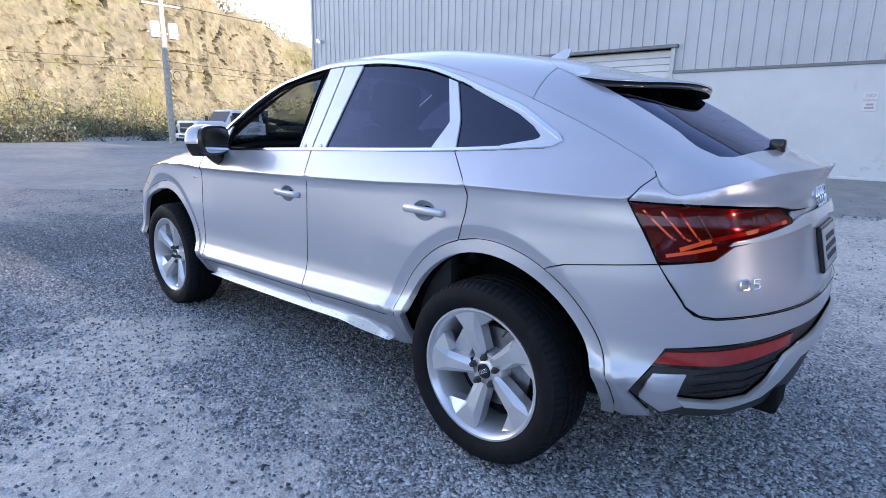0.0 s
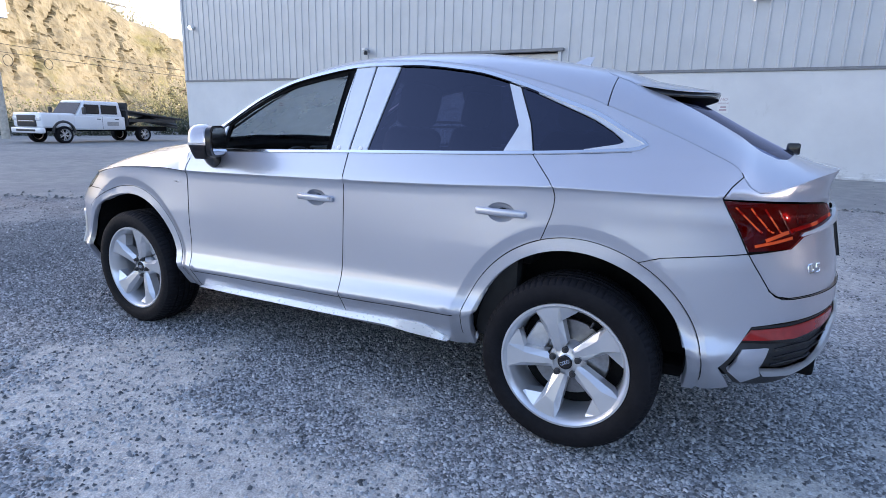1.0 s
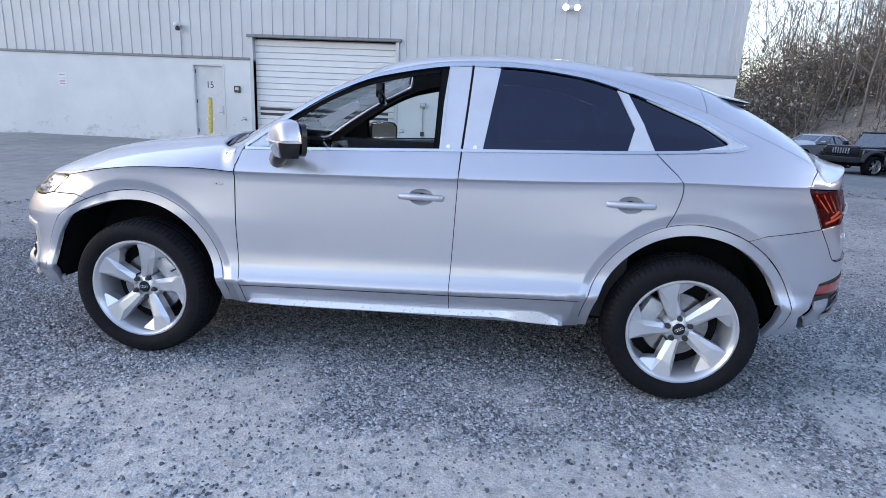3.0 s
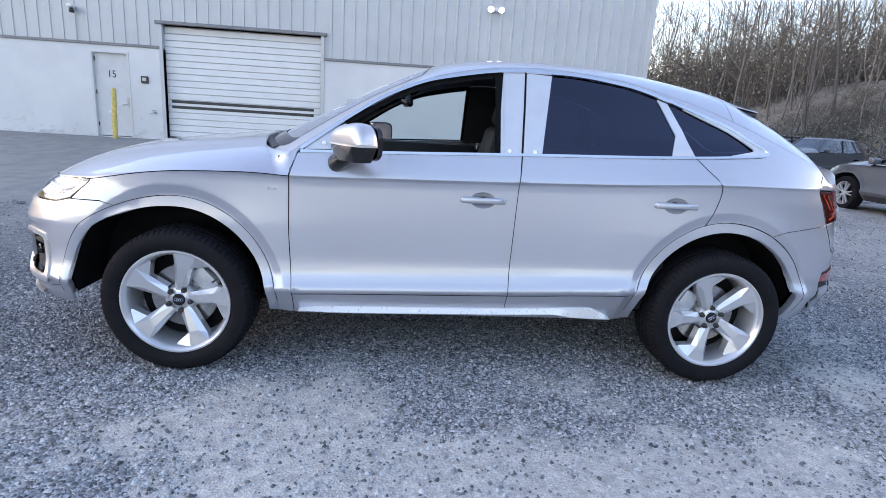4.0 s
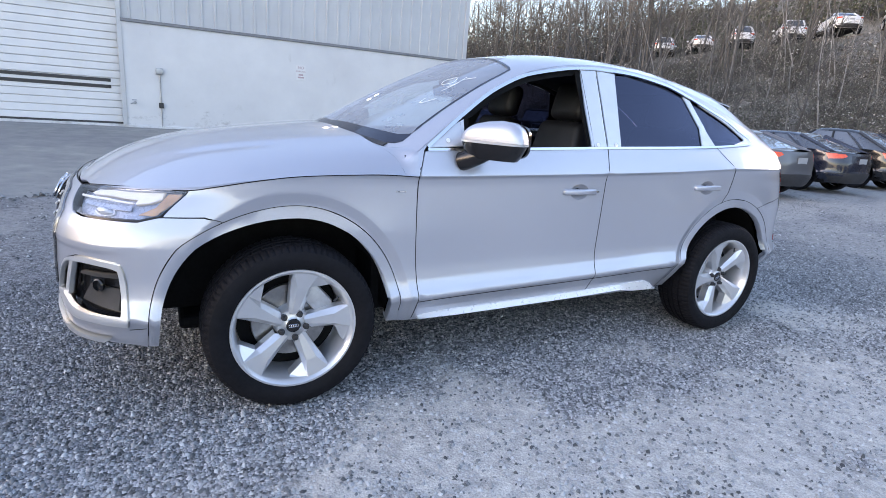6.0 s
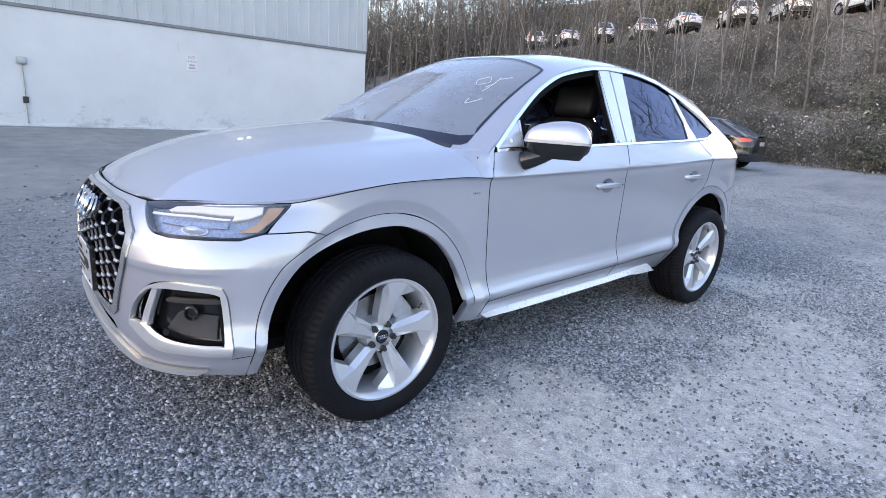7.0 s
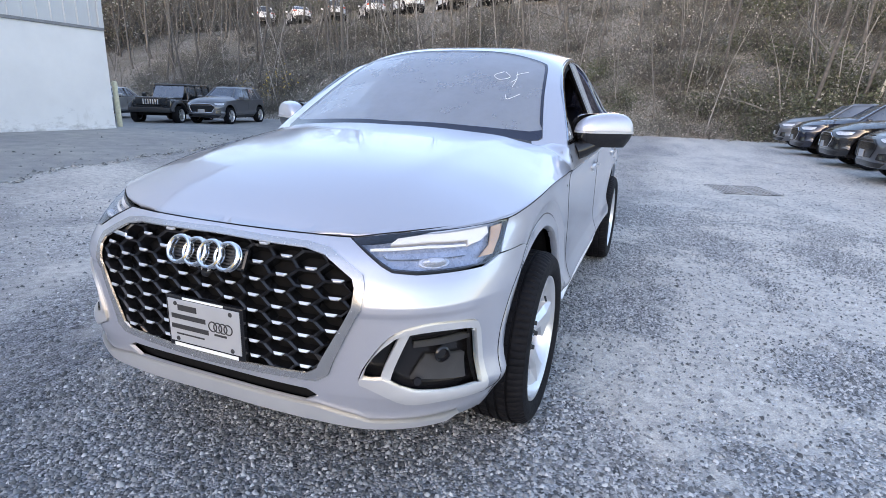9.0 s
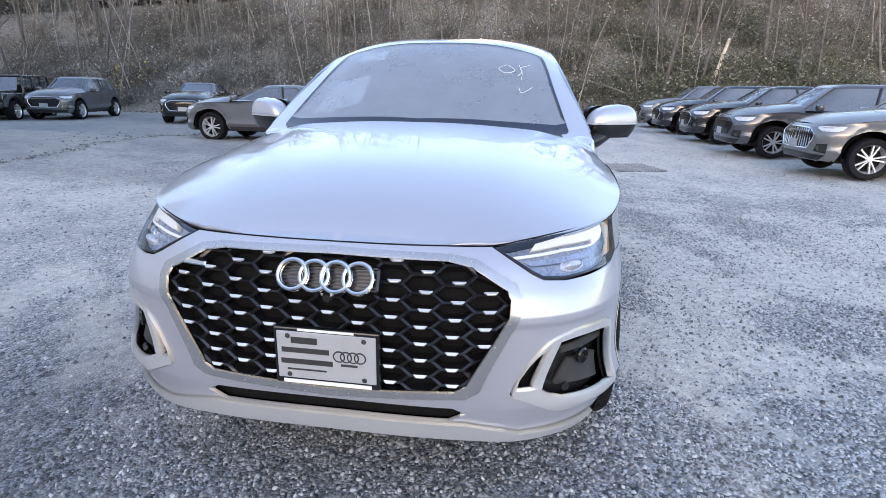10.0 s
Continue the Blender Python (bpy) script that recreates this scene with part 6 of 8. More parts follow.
part("centre_screen", box(bmesh.new(), -.01, -.15, -.07, .01, .15, .10, .008, 2, pose(.56, 0, 1.06, 0, 12)), BLACK, car)
part("centre_console", boxed(-.30, -.13, .40, .60, .13, .76, .04, 2), DASH, car, smooth=True)
wheel_m = pose(.42, .37, .985, 0, -66)
sw = bmesh.new()
tube([wheel_m @ Vector((.18 * math.cos(a), .18 * math.sin(a), 0)) for a in np.linspace(0, 2 * math.pi, 41)[:-1]], .016, 10, True, sw)
steer = part("steering_wheel", sw, SEAT, car, smooth=True)
part("wheel_hub", box(bmesh.new(), -.07, -.08, -.05, .06, .08, .012, .02, 2, wheel_m), DASH, steer, smooth=True)
for a in (0, 180, 270):
    c, s = math.cos(radians(a)), math.sin(radians(a))
    part("wheel_spoke", tube([wheel_m @ Vector((.05 * s, .05 * c, 0)), wheel_m @ Vector((.175 * s, .175 * c, 0))], .016, 8), DASH, steer, smooth=True)
part("steering_column", tube([wheel_m @ Vector((0, 0, -.03)), (.75, .37, .84)], .04, 10), DASH, steer, smooth=True)
part("rear_view_mirror", box(bmesh.new(), -.02, -.12, -.035, .02, .12, .035, .018, 2, pose(.30, 0, 1.43, 0, 15, 8)), BLACK, car, smooth=True)
part("mirror_stalk", boxed(.29, -.03, 1.44, .34, .03, 1.535, .01), BLACK, car, smooth=True)
part("parcel_shelf", boxed(-1.95, -.62, 1.08, -1.30, .62, 1.11), DASH, car)


# wheels
def tyre_mesh():
    prof = [(.262, -.100), (.275, -.116), (.300, -.127), (.325, -.127), (.345, -.120), (.356, -.108), (.3635, -.096), (.3665, -.080),
            (.3670, -.066), (.3590, -.065), (.3590, -.056), (.3685, -.055), (.3690, -.024), (.3600, -.023), (.3600, -.012), (.3690, -.011)]
    prof = prof + [(r, -h) for r, h in prof[::-1]]
    seg = 320
    ang = np.linspace(0, 2 * np.pi, seg + 1)[:-1]
    v, f = [], []
    for i, (r, h) in enumerate(prof):
        side_block = .345 <= r and abs(h) > .066
        for k, a in enumerate(ang):
            rr = r
            if side_block and k % 4 == 0 and r > .35:
                rr -= .0055
            elif .3685 <= r and abs(h) > .02 and k % 6 == (2 if h > 0 else 4):
                rr -= .004
            v.append((rr * math.cos(a), h, rr * math.sin(a)))
    for i in range(len(prof) - 1):
        for k in range(seg):
            f.append((i * seg + k, i * seg + (k + 1) % seg, (i + 1) * seg + (k + 1) % seg, (i + 1) * seg + k))
    me = mesh_of("tyre", v, f, RUBBER, True)
    me.set_sharp_from_angle(angle=radians(28))
    return me


def spoke_bm():
    """One faceted blade of the alloy wheel: a shield at the rim, a ridge to the hub, a wide lower facet on one side."""
    bm = bmesh.new()
    R = .262

    def at(a, b, drop):
        r = R * math.hypot(a, b)
        return bm.verts.new((-a * R, .064 + .155 * (r - .036) - drop, b * R))
    A, B = at(-.020, .985, .0), at(.385, .905, .0)
    K1, K2, H1, H2 = at(.040, .690, -.004), at(.205, .625, -.003), at(-.022, .20, .0), at(.050, .20, .0)
    L1, L2, L3 = at(-.045, .82, .018), at(-.062, .42, .018), at(-.080, .20, .012)
    R0, R1, R2, R3 = at(.66, .725, .010), at(.56, .675, .024), at(.285, .640, .020), at(.170, .270, .016)
    for f in ((A, B, K2, K1), (K1, K2, H2, H1), (A, K1, L1), (L1, K1, L2), (K1, H1, L2), (L2, H1, L3), (B, R2, K2), (B, R1, R2), (B, R0, R1), (K2, R3, H2), (K2, R2, R3)):
        bm.faces.new(f)
    edge = [L3, L2, L1, A, B, R0, R1, R2, R3]
    low = [bm.verts.new((v.co.x * .99, v.co.y - .048, v.co.z * .99)) for v in edge]
    for a, b, c, d in zip(edge[:-1], edge[1:], low[1:], low[:-1]):
        bm.faces.new((a, b, c, d))
    return bm


def road_wheel():
    w = part("wheel", bmesh.new(), ALLOY, car)
    part("tyre", tyre_mesh(), RUBBER, w)
    rim = [(.2665, .112), (.2675, .104), (.262, .100), (.254, .094), (.246, .080), (.241, .050), (.236, 0), (.240, -.09), (.262, -.100), (.262, -.104), (.234, -.094), (.229, 0), (.234, .050), (.240, .082), (.249, .103), (.258, .112), (.2665, .112)]
    part("rim", lathe(rim, 72), ALLOY, w, smooth=True, angle=40)
    for k in range(5):
        sp = spoke_bm()
        bmesh.ops.transform(sp, matrix=pose(0, 0, 0, 0, 72 * k), verts=sp.verts)
        part("spoke", sp, ALLOY, w)
        a = radians(72 * k + 62)
        nut = part("wheel_bolt", lathe([(.0005, .012), (.0095, .011), (.0105, 0), (.0140, -.002), (.0140, -.03)], 12), PLASTIC, w, smooth=True, angle=30)
        nut.location = (-.056 * math.cos(a), .070, .056 * math.sin(a))
    part("hub", lathe([(.0005, .066), (.030, .066), (.034, .062), (.037, .060), (.066, .058), (.074, .048), (.080, -.03)], 40), ALLOY, w, smooth=True, angle=40)
    cap = part("hub_cap", lathe([(.0005, .070), (.027, .0695), (.031, .066), (.031, .06)], 32), BLACK, w, smooth=True, angle=40)
    for k in range(4):
        part("cap_ring", tube([((k - 1.5) * .0095 + .0068 * math.cos(a), .0705, .0068 * math.sin(a)) for a in np.linspace(0, 2 * math.pi, 17)[:-1]], .0009, 4, True), CHROME, cap)
    part("brake_disc", lathe([(.07, -.01), (.165, -.01), (.168, -.022), (.165, -.034), (.07, -.034)], 56), DISC, w, smooth=True, angle=30)
    part("brake_shield", lathe([(.06, -.05), (.225, -.05), (.225, -.06), (.06, -.06)], 40), SHADOW_BLACK, w)
    cal = boxed(-.07, -.055, -.045, .07, .030, .045, .016, 2)
    for v in cal.verts:
        v.co.z -= v.co.x ** 2 * 2.5
    bmesh.ops.transform(cal, matrix=Matrix.Translation((0, 0, .155)), verts=cal.verts)
    part("brake_caliper", cal, CALIPER, w, smooth=True).matrix_local = pose(0, 0, 0, 0, 63 - 31)
    part("valve", tube([(.20 * math.cos(2.6), .085, .20 * math.sin(2.6)), (.225 * math.cos(2.6), .075, .225 * math.sin(2.6))], .005, 6), INK, w)
    return w


wheel = road_wheel()
YW = .808
wheel.matrix_basis = pose(-AX, YW, .365, 0, 31)
for x, y, rz, ry in ((AX, YW, 0, 0), (-AX, -YW, 180, 12), (AX, -YW, 180, 40)):
    other = copy_thing(wheel, pose(x, y, .365, 0, ry, rz))
    for o in other.children:
        if o.name.startswith("brake_caliper"):
            o.matrix_local = pose(0, 0, 0, 0, (-49 if x > 0 else 63) * (1 if y > 0 else -1) - ry)




# ---- things on and by the building ----
def sign(x, z, faded):
    s = thing("wall_sign", "small white no-parking sign with faded red letters, on the wall" if not faded else "two small faded white signs on the wall", "sign")
    if faded:
        for dz, h in ((.12, .13), (-.10, .18)):
            part("sign_plate", boxed(x - .13, WY, z + dz - h / 2, x + .13, WY + .012, z + dz + h / 2, .003, 1), SIGN_WHITE, s)
        for dz in (.12, -.06, -.13):
            part("sign_bar", boxed(x - .09, WY + .011, z + dz - .018, x + .09, WY + .014, z + dz + .018), SIGN_RED, s)
        return
    part("sign_plate", boxed(x - .125, WY, z - .19, x + .125, WY + .012, z + .19, .003, 1), SIGN_WHITE, s)
    for dz, size, words in ((.12, .10, "NO"), (.03, .058, "PARKING")):
        o = part("sign_words", text_mesh("sign_words", words, size, SIGN_RED), SIGN_RED, s)
        o.matrix_local = Matrix.Translation((x, WY + .014, z + dz)) @ pose(0, 0, 0, 90, 0, 180)
    for dz, w in ((-.055, .06), (-.12, .08)):
        part("sign_bar", boxed(x - w, WY + .011, z + dz - .02, x + w, WY + .014, z + dz + .02), SIGN_RED, s)


sign(-1.55, 1.95, False)
sign(12.65, 1.97, True)


def flood(x, z, two=True):
    f = thing("flood_lamp", "small white twin-head flood lamp, lit, on the cladding" if two else "small white flood lamp, lit, on the cladding", "lamp")
    part("lamp_box", boxed(x - .07, WY - .03, z - .05, x + .07, WY + .09, z + .05, .012, 2), SIGN_WHITE, f, smooth=True)
    for dx in ((-.14, .14) if two else (.0,)):
        m = Matrix.Translation((x + dx, WY + .14, z)) @ pose(0, 0, 0, 60, 0, 0 if dx == 0 else math.copysign(25, -dx) + 180)
        m = look((x + dx, WY + .13, z), (x + dx * 3, WY + 1.6, z - .9)) @ pose(0, 0, 0, 180)
        part("lamp_head", lathe([(.02, -.08), (.05, -.06), (.075, .02), (.080, .03)], 20, axis="Z"), SIGN_WHITE, f, smooth=True).matrix_local = m
        part("bulb", lathe([(.0005, .032), (.05, .030), (.074, .022)], 20, axis="Z"), LAMP_ON, f, "lit lens", smooth=True).matrix_local = m


flood(-2.04, 4.31)
flood(17.05, 4.68, False)
cm = thing("wall_camera", "small dark security camera on the steel cladding", "camera")
part("bracket", boxed(8.80, WY - .03, 3.50, 8.88, WY + .10, 3.58, .01), STEEL, cm)
part("camera_head", lathe([(.0005, -.02), (.05, -.02), (.06, .0), (.06, .05), (.03, .09), (.0005, .09)], 20, axis="Z"), STRIPE, cm, smooth=True).matrix_local = Matrix.Translation((8.84, WY + .14, 3.44))
part("camera_body", boxed(8.78, WY + .06, 3.54, 8.90, WY + .26, 3.62, .02), SIGN_WHITE, cm)
part("conduit", tube([(8.84, WY + .01, 3.50), (8.84, WY + .01, SK + .06)], .012, 6), STEEL, cm)
kp = thing("keypad", "small black keypad box beside the steel door", "keypad")
part("keypad_box", boxed(7.11, WY, 1.80, 7.29, WY + .05, 1.98, .01, 2), STRIPE, kp)
part("keypad_face", boxed(7.15, WY + .049, 1.86, 7.25, WY + .054, 1.94), STEEL, kp)
for x, z in ((6.98, 1.05), (2.33, .92)):
    h = thing("wall_tap", "small steel wall tap beside the roller door", "tap")
    part("tap_plate", lathe([(.0005, .02), (.03, .02), (.035, 0)], 14), STEEL, h, smooth=True).matrix_local = Matrix.Translation((x, WY, z))
    part("tap_spout", tube([(x, WY + .01, z), (x, WY + .11, z), (x + .09, WY + .13, z - .03)], .016, 8), STEEL, h, smooth=True)
    part("tap_handle", tube([(x - .04, WY + .08, z + .06), (x + .06, WY + .08, z + .06)], .012, 6), STEEL, h)
bx = thing("conduit_box", "grey electrical box with conduit running down the wall", "electrical box")
part("box_body", boxed(1.70, WY, 1.60, 1.86, WY + .08, 1.74, .012, 2), STEEL, bx, smooth=True)
part("conduit", tube([(1.78, WY + .02, 1.60), (1.78, WY + .02, .35)], .014, 6), STEEL, bx)
part("switch_box", boxed(1.73, WY, .82, 1.83, WY + .06, .95, .01, 2), STRIPE, bx)


def bollard(x, y, z0, h, r, material, label, lean=0):
    b = thing("bollard", label, "bollard", "bollards by the building")
    part("post", lathe([(r, 0), (r, h - .04), (r * .8, h - .01), (.0005, h)], 20, axis="Z"), material, b, smooth=True, angle=40)
    b.matrix_world = pose(x, y, z0, 0, lean)


bollard(7.80, WY + .55, .30, 1.32, .062, YELLOW, "leaning faded yellow steel bollard before the door", -2)
bollard(-8.02, -13.85, .19, 1.36, .072, CREAM, "cream-painted steel bollard at the building corner", 1)
bollard(18.6, -12.9, .10, 1.55, .075, CREAM, "cream-painted steel bollard at the building corner")

# utility pole with transformers and lines
up = thing("utility_pole", "tall pale timber utility pole with two grey transformers", "pole")
PX, PY = 31.5, -11.6
WOODP = plain("weathered_pole", (.46, .42, .36), .85, 0, .25, 6, .4, fine=30)
part("pole", tube([(PX, PY, -.2), (PX, PY, 4.5), (PX, PY, 9.4)], (.195, .17, .13), 12), WOODP, up, smooth=True)
for s in (-1, 1):
    part("transformer", lathe([(.0005, 0), (.24, .02), (.26, .06), (.26, .82), (.22, .89), (.0005, .90)], 20, axis="Z"), SIGN_WHITE, up, smooth=True, angle=40).matrix_local = Matrix.Translation((PX - .16, PY + s * .50, 5.95))
part("crossarm", boxed(PX - .08, PY - 1.05, 7.73, PX + .08, PY + 1.05, 7.84), WOODP, up)
part("crossarm", boxed(PX - .08, PY - .9, 6.22, PX + .08, PY + .9, 6.30), WOODP, up)
for s in (-1.1, -.4, .4, 1.1):
    part("insulator", lathe([(.0005, .16), (.05, .14), (.03, .08), (.06, .04), (.03, 0)], 10, axis="Z"), STEEL, up, smooth=True).matrix_local = Matrix.Translation((PX, PY + s * .85, 7.84))
CABLE = plain("cable", (.03, .03, .032), .6, 0, .1)
for z0, z1, s in ((4.75, 4.65, 0), (4.35, 4.2, .1), (7.95, 7.85, -.4), (7.95, 7.85, .4)):
    part("cable", tube([(PX + 2.0 * t * s, PY + (48 * t if t > 0 else 48 * t), z0 + (z1 - z0) * abs(t) - 1.8 * abs(t) * (1 - abs(t))) for t in np.linspace(-1, 1, 31)], .014, 5), CABLE, up, smooth=True)
for dy, r in ((-.6, .28), (-2.5, .26)):
    part("cable_loop", tube([(PX, PY + dy + r * .8 * math.cos(a), 3.95 + r * math.sin(a)) for a in np.linspace(0, 2 * math.pi, 21)[:-1]], .016, 5, True), CABLE, up, smooth=True)

# drain grate
GRATE_TURN = 106
dg = thing("drain_grate", "pair of dusty steel drain grates set in the gravel", "drain")
GRATE = plain("worn_grate", (.42, .43, .44), .8, 0, .3, 12, .3)
for gx, gy in ((-.275, 0), (.275, 0)):
    gm = Matrix.Translation((-8.06, 2.70, float(ground_z(-8.06, 2.70)) + .012)) @ pose(0, 0, 0, 0, 0, GRATE_TURN) @ Matrix.Translation((gx, gy, 0))
    # no hole: a black slab under the bars paints the pit's shade
    part("drain_pit", box(bmesh.new(), -.25, -.56, -.03, .25, .56, .007, m=gm), SHADOW_BLACK, dg)
    for k in range(8):
        part("grate_bar", box(bmesh.new(), -.255 + k * .07, -.56, -.01, -.236 + k * .07, .56, .009, .002, 1, gm), GRATE, dg)
    for k in range(11):
        part("grate_rail", box(bmesh.new(), -.255, -.56 + k * .11, -.01, .255, -.545 + k * .11, .0105, .002, 1, gm), GRATE, dg)


# ---- other cars: built on the same kind of shell, scaled and with other cabins ----
def plain_wheel(parent, m, r, w):
    h = w / 2
    wheel = part("wheel", bmesh.new(), RUBBER, parent)
    wheel.matrix_local = m
    part("tyre", lathe([(r * .70, -h * .9), (r * .80, -h), (r * .94, -h), (r, -h * .75), (r, h * .75), (r * .94, h), (r * .80, h), (r * .70, h * .9)], 40), RUBBER, wheel, smooth=True, angle=40)
    rim = lathe([(r * .70, h * .9), (r * .69, h * .8), (r * .63, h * .5), (r * .60, -h * .5)], 40)
    for k in range(10):
        a = 2 * math.pi * k / 10 + (.13 if k % 2 else -.13)
        a0 = 2 * math.pi * (k // 2) / 5 + .31
        bm = boxed(-r * .035, h * .45, r * .12, r * .035, h * .75, r * .67)
        bmesh.ops.transform(bm, matrix=Matrix.Rotation(a0 + (.20 if k % 2 else -.20), 4, "Y"), verts=bm.verts)
        me = bpy.data.meshes.new("tmp")
        bm.to_mesh(me)
        bm.free()
        rim.from_mesh(me)
        bpy.data.meshes.remove(me)
    lathe([(.0005, h * .8), (r * .13, h * .78), (r * .17, h * .5)], 16, rim)
    part("rim", rim, ALLOY, wheel, smooth=True, angle=30)
    part("wheel_back", lathe([(.0005, h * .1), (r * .6, h * .1), (r * .6, h * .05)], 24), SHADOW_BLACK, wheel)
    return wheel


def other_car(name, label, paint, length, width, height, roofline, place, lamps="wide", grille_look="black", group="parked cars", glass=None):
    """A parked car: shell, cabin with pillars and glass, lamps, grille, plates and wheels. roofline: where the roof starts and ends."""
    c = thing(name, label, "car", group)
    sx, sy, zs = length / 4.70, width / 1.89, (height - .0) / 1.66
    lows = min(1.06, .62 + .38 * zs)
    place_f = lambda u, z: skin(u, z) * (sx, sy, lows)
    normal_f = lambda u, z: skin_normal(u, z)
    # the lower shell, with arch openings
    for mir in (False, True):
        top = [(u_at(x, z), z) for x, z in ((2.05, .935), (1.8, .96), (1.3, 1.02), (.8, 1.02), (-1.0, 1.08), (-1.9, 1.10), (-2.2, 1.075))]
        shell = [(UR, 1.06)] + top[::-1] + [(2.45, .925), (UF, .92), (UF, .30), (2.2, .29), (1.87, .29)]
        shell += arch(1, .44, .478, 172, 8, 20) + [(.95, .29), (-.95, .29)] + arch(-1, .44, .478, 172, 8, 20)[::1] + [(-1.87, .29), (-2.2, .30), (UR, .30)]
        shell = [(UR, 1.06)] + top[::-1] + [(2.45, .925), (UF, .92), (UF, .30), (2.2, .29), (1.87, .29)] + arch(1, .44, .478, 178, 2, 20) + [(.95, .29), (-.95, .29)] + arch(-1, .44, .478, 178, 2, 20) + [(-1.87, .29), (-2.2, .30), (UR, .30)]
        surface_panel("body_side", shell, place_f, normal_f, paint, c, step=.06, gap=.0005, lip=.03, mirror=mir)
        for s in (-1, 1):
            ln = bmesh.new()
            rows = [[ln.verts.new((s * AX * sx - .45 * math.cos(radians(t)), (-1 if mir else 1) * sy * yy, (.365 + .49 * math.sin(radians(t))) * lows)) for t in np.linspace(-8, 188, 20)] for yy in (.89, .50)]
            for k in range(19):
                ln.faces.new((rows[0][k], rows[0][k + 1], rows[1][k + 1], rows[1][k]))
            ln.faces.new(rows[1])
            part("wheel_arch_liner", ln, SHADOW_BLACK, c)
            w = plain_wheel(c, Matrix.Translation((s * AX * sx, (-1 if mir else 1) * .80 * sy, .355)) @ pose(0, 0, 0, 0, 37 * (s + 2), 180 if mir else 0), .355, .24)
    x_cowl, x_front, x_back, x_tail = roofline
    # bonnet
    hb, n = bmesh.new(), 14
    rows = []
    for x in np.linspace(x_cowl - .08, 2.19, 20):
        row = []
        for s in np.linspace(-1, 1, n):
            e = float(hood_edge(min(max(x, .8), 2.2)))
            row.append(hb.verts.new((x * sx, s * e * sy, float(hood(max(x, .8), s * e)) * lows)))
        rows.append(row)
    for a, b in zip(rows[:-1], rows[1:]):
        for k in range(n - 1):
            hb.faces.new((a[k], a[k + 1], b[k + 1], b[k]))
    part("bonnet", hb, paint, c, smooth=True, angle=60)
    # cabin: rings from the belt to the roof
    zt = height
    belt = 1.06 * lows
    k1 = .22
    levels = []
    for f in (0, .5, .93, 1.0):
        z = belt + (zt - .05 - belt) * f + (.03 if f == 1 else 0)
        xf = x_cowl + (x_front - x_cowl) * min(1, f / .93) - (.10 if f == 1 else 0)
        xb = x_tail + (x_back - x_tail) * min(1, f / .93) + (.10 if f == 1 else 0)
        hw = (.84 - k1 * min(1, f / .93) - (.06 if f == 1 else 0)) * sy
        levels.append((z, xf * sx, xb * sx, hw))
    ring_n = 40

    def ring(z, xf, xb, hw, grow=0.0):
        out = []
        for k in range(ring_n):
            a = 2 * math.pi * (k + .5) / ring_n
            ca, sa = math.cos(a), math.sin(a)
            e = .36
            out.append(((xf + xb) / 2 + ((xf - xb) / 2 + grow) * math.copysign(abs(ca) ** e, ca), (hw + grow) * math.copysign(abs(sa) ** e, sa), z))
        return out
    gb = bmesh.new()
    rr = [[gb.verts.new(p) for p in ring(*lv)] for lv in levels[:3]]
    for a, b in zip(rr[:-1], rr[1:]):
        for k in range(ring_n):
            gb.faces.new((a[k], a[(k + 1) % ring_n], b[(k + 1) % ring_n], b[k]))
    part("window_band", gb, glass or OTHER_GLASS, c, "dark window glass", smooth=True, angle=50)
    rb = bmesh.new()
    r2 = [[rb.verts.new(p) for p in ring(*levels[2], .006)], [rb.verts.new(p) for p in ring(*levels[3])]]
    z, xf, xb, hw = levels[3]
    r2.append([rb.verts.new(p) for p in ring(zt, xf - .25, xb + .25, hw * .72)])
    for a, b in zip(r2[:-1], r2[1:]):
        for k in range(ring_n):
            rb.faces.new((a[k], a[(k + 1) % ring_n], b[(k + 1) % ring_n], b[k]))
    rb.faces.new(r2[-1])
    part("roof", rb, paint, c, smooth=True, angle=50)
    # pillars on the glass
    for s in (-1, 1):
        z0, xf0, xb0, hw0 = levels[0]
        z2, xf2, xb2, hw2 = levels[2]
        span0, span2 = xf0 - xb0, xf2 - xb2
        for fr, w, mt in ((.985, .05, paint), (.52, .05, BLACK), (.22, .05, paint), (.02, .10, paint)):
            e0, e2 = hw0 * (1 if .05 < fr < .95 else .80) + .008, hw2 * (1 if .05 < fr < .95 else .80) + .010
            p0, p2 = Vector((xb0 + span0 * fr, s * e0, z0 - .02)), Vector((xb2 + span2 * fr, s * e2, z2 + .01))
            pts = [p0.lerp(p2, t) + Vector((0, 0, 0)) for t in (0, .5, 1)]
            part("pillar", tube(pts, w * .55, 6), mt, c, smooth=True)
        part("window_trim", tube([(xb0 + .12, s * (hw0 + .006), belt + .005), (xf0 - .15, s * (hw0 + .006), belt + .005)], .010, 5), CHROME, c)
        mr = boxed(-.06, -.10, -.065, .07, .10, .065, .04, 3)
        bmesh.ops.transform(mr, matrix=Matrix.Translation((xf0 - .30, s * (.95 * sy + .07), belt + .08)), verts=mr.verts)
        part("door_mirror", mr, paint, c, smooth=True)
        for hx in (-.10, -1.08):
            part("door_handle", boxed(hx * sx - .10, s * .905 * sy - .012, .955 * lows, hx * sx + .10, s * .905 * sy + .012, .985 * lows, .01), paint, c, smooth=True)
        part("door_seam", tube([place_f(x, z) * (1, s, 1) + np.array((0, s * .001, 0)) for x, z in ((-.27, .42), (-.26, .75), (-.275, 1.04))], .004, 4), INK, c)
    deck = bmesh.new()
    rows = []
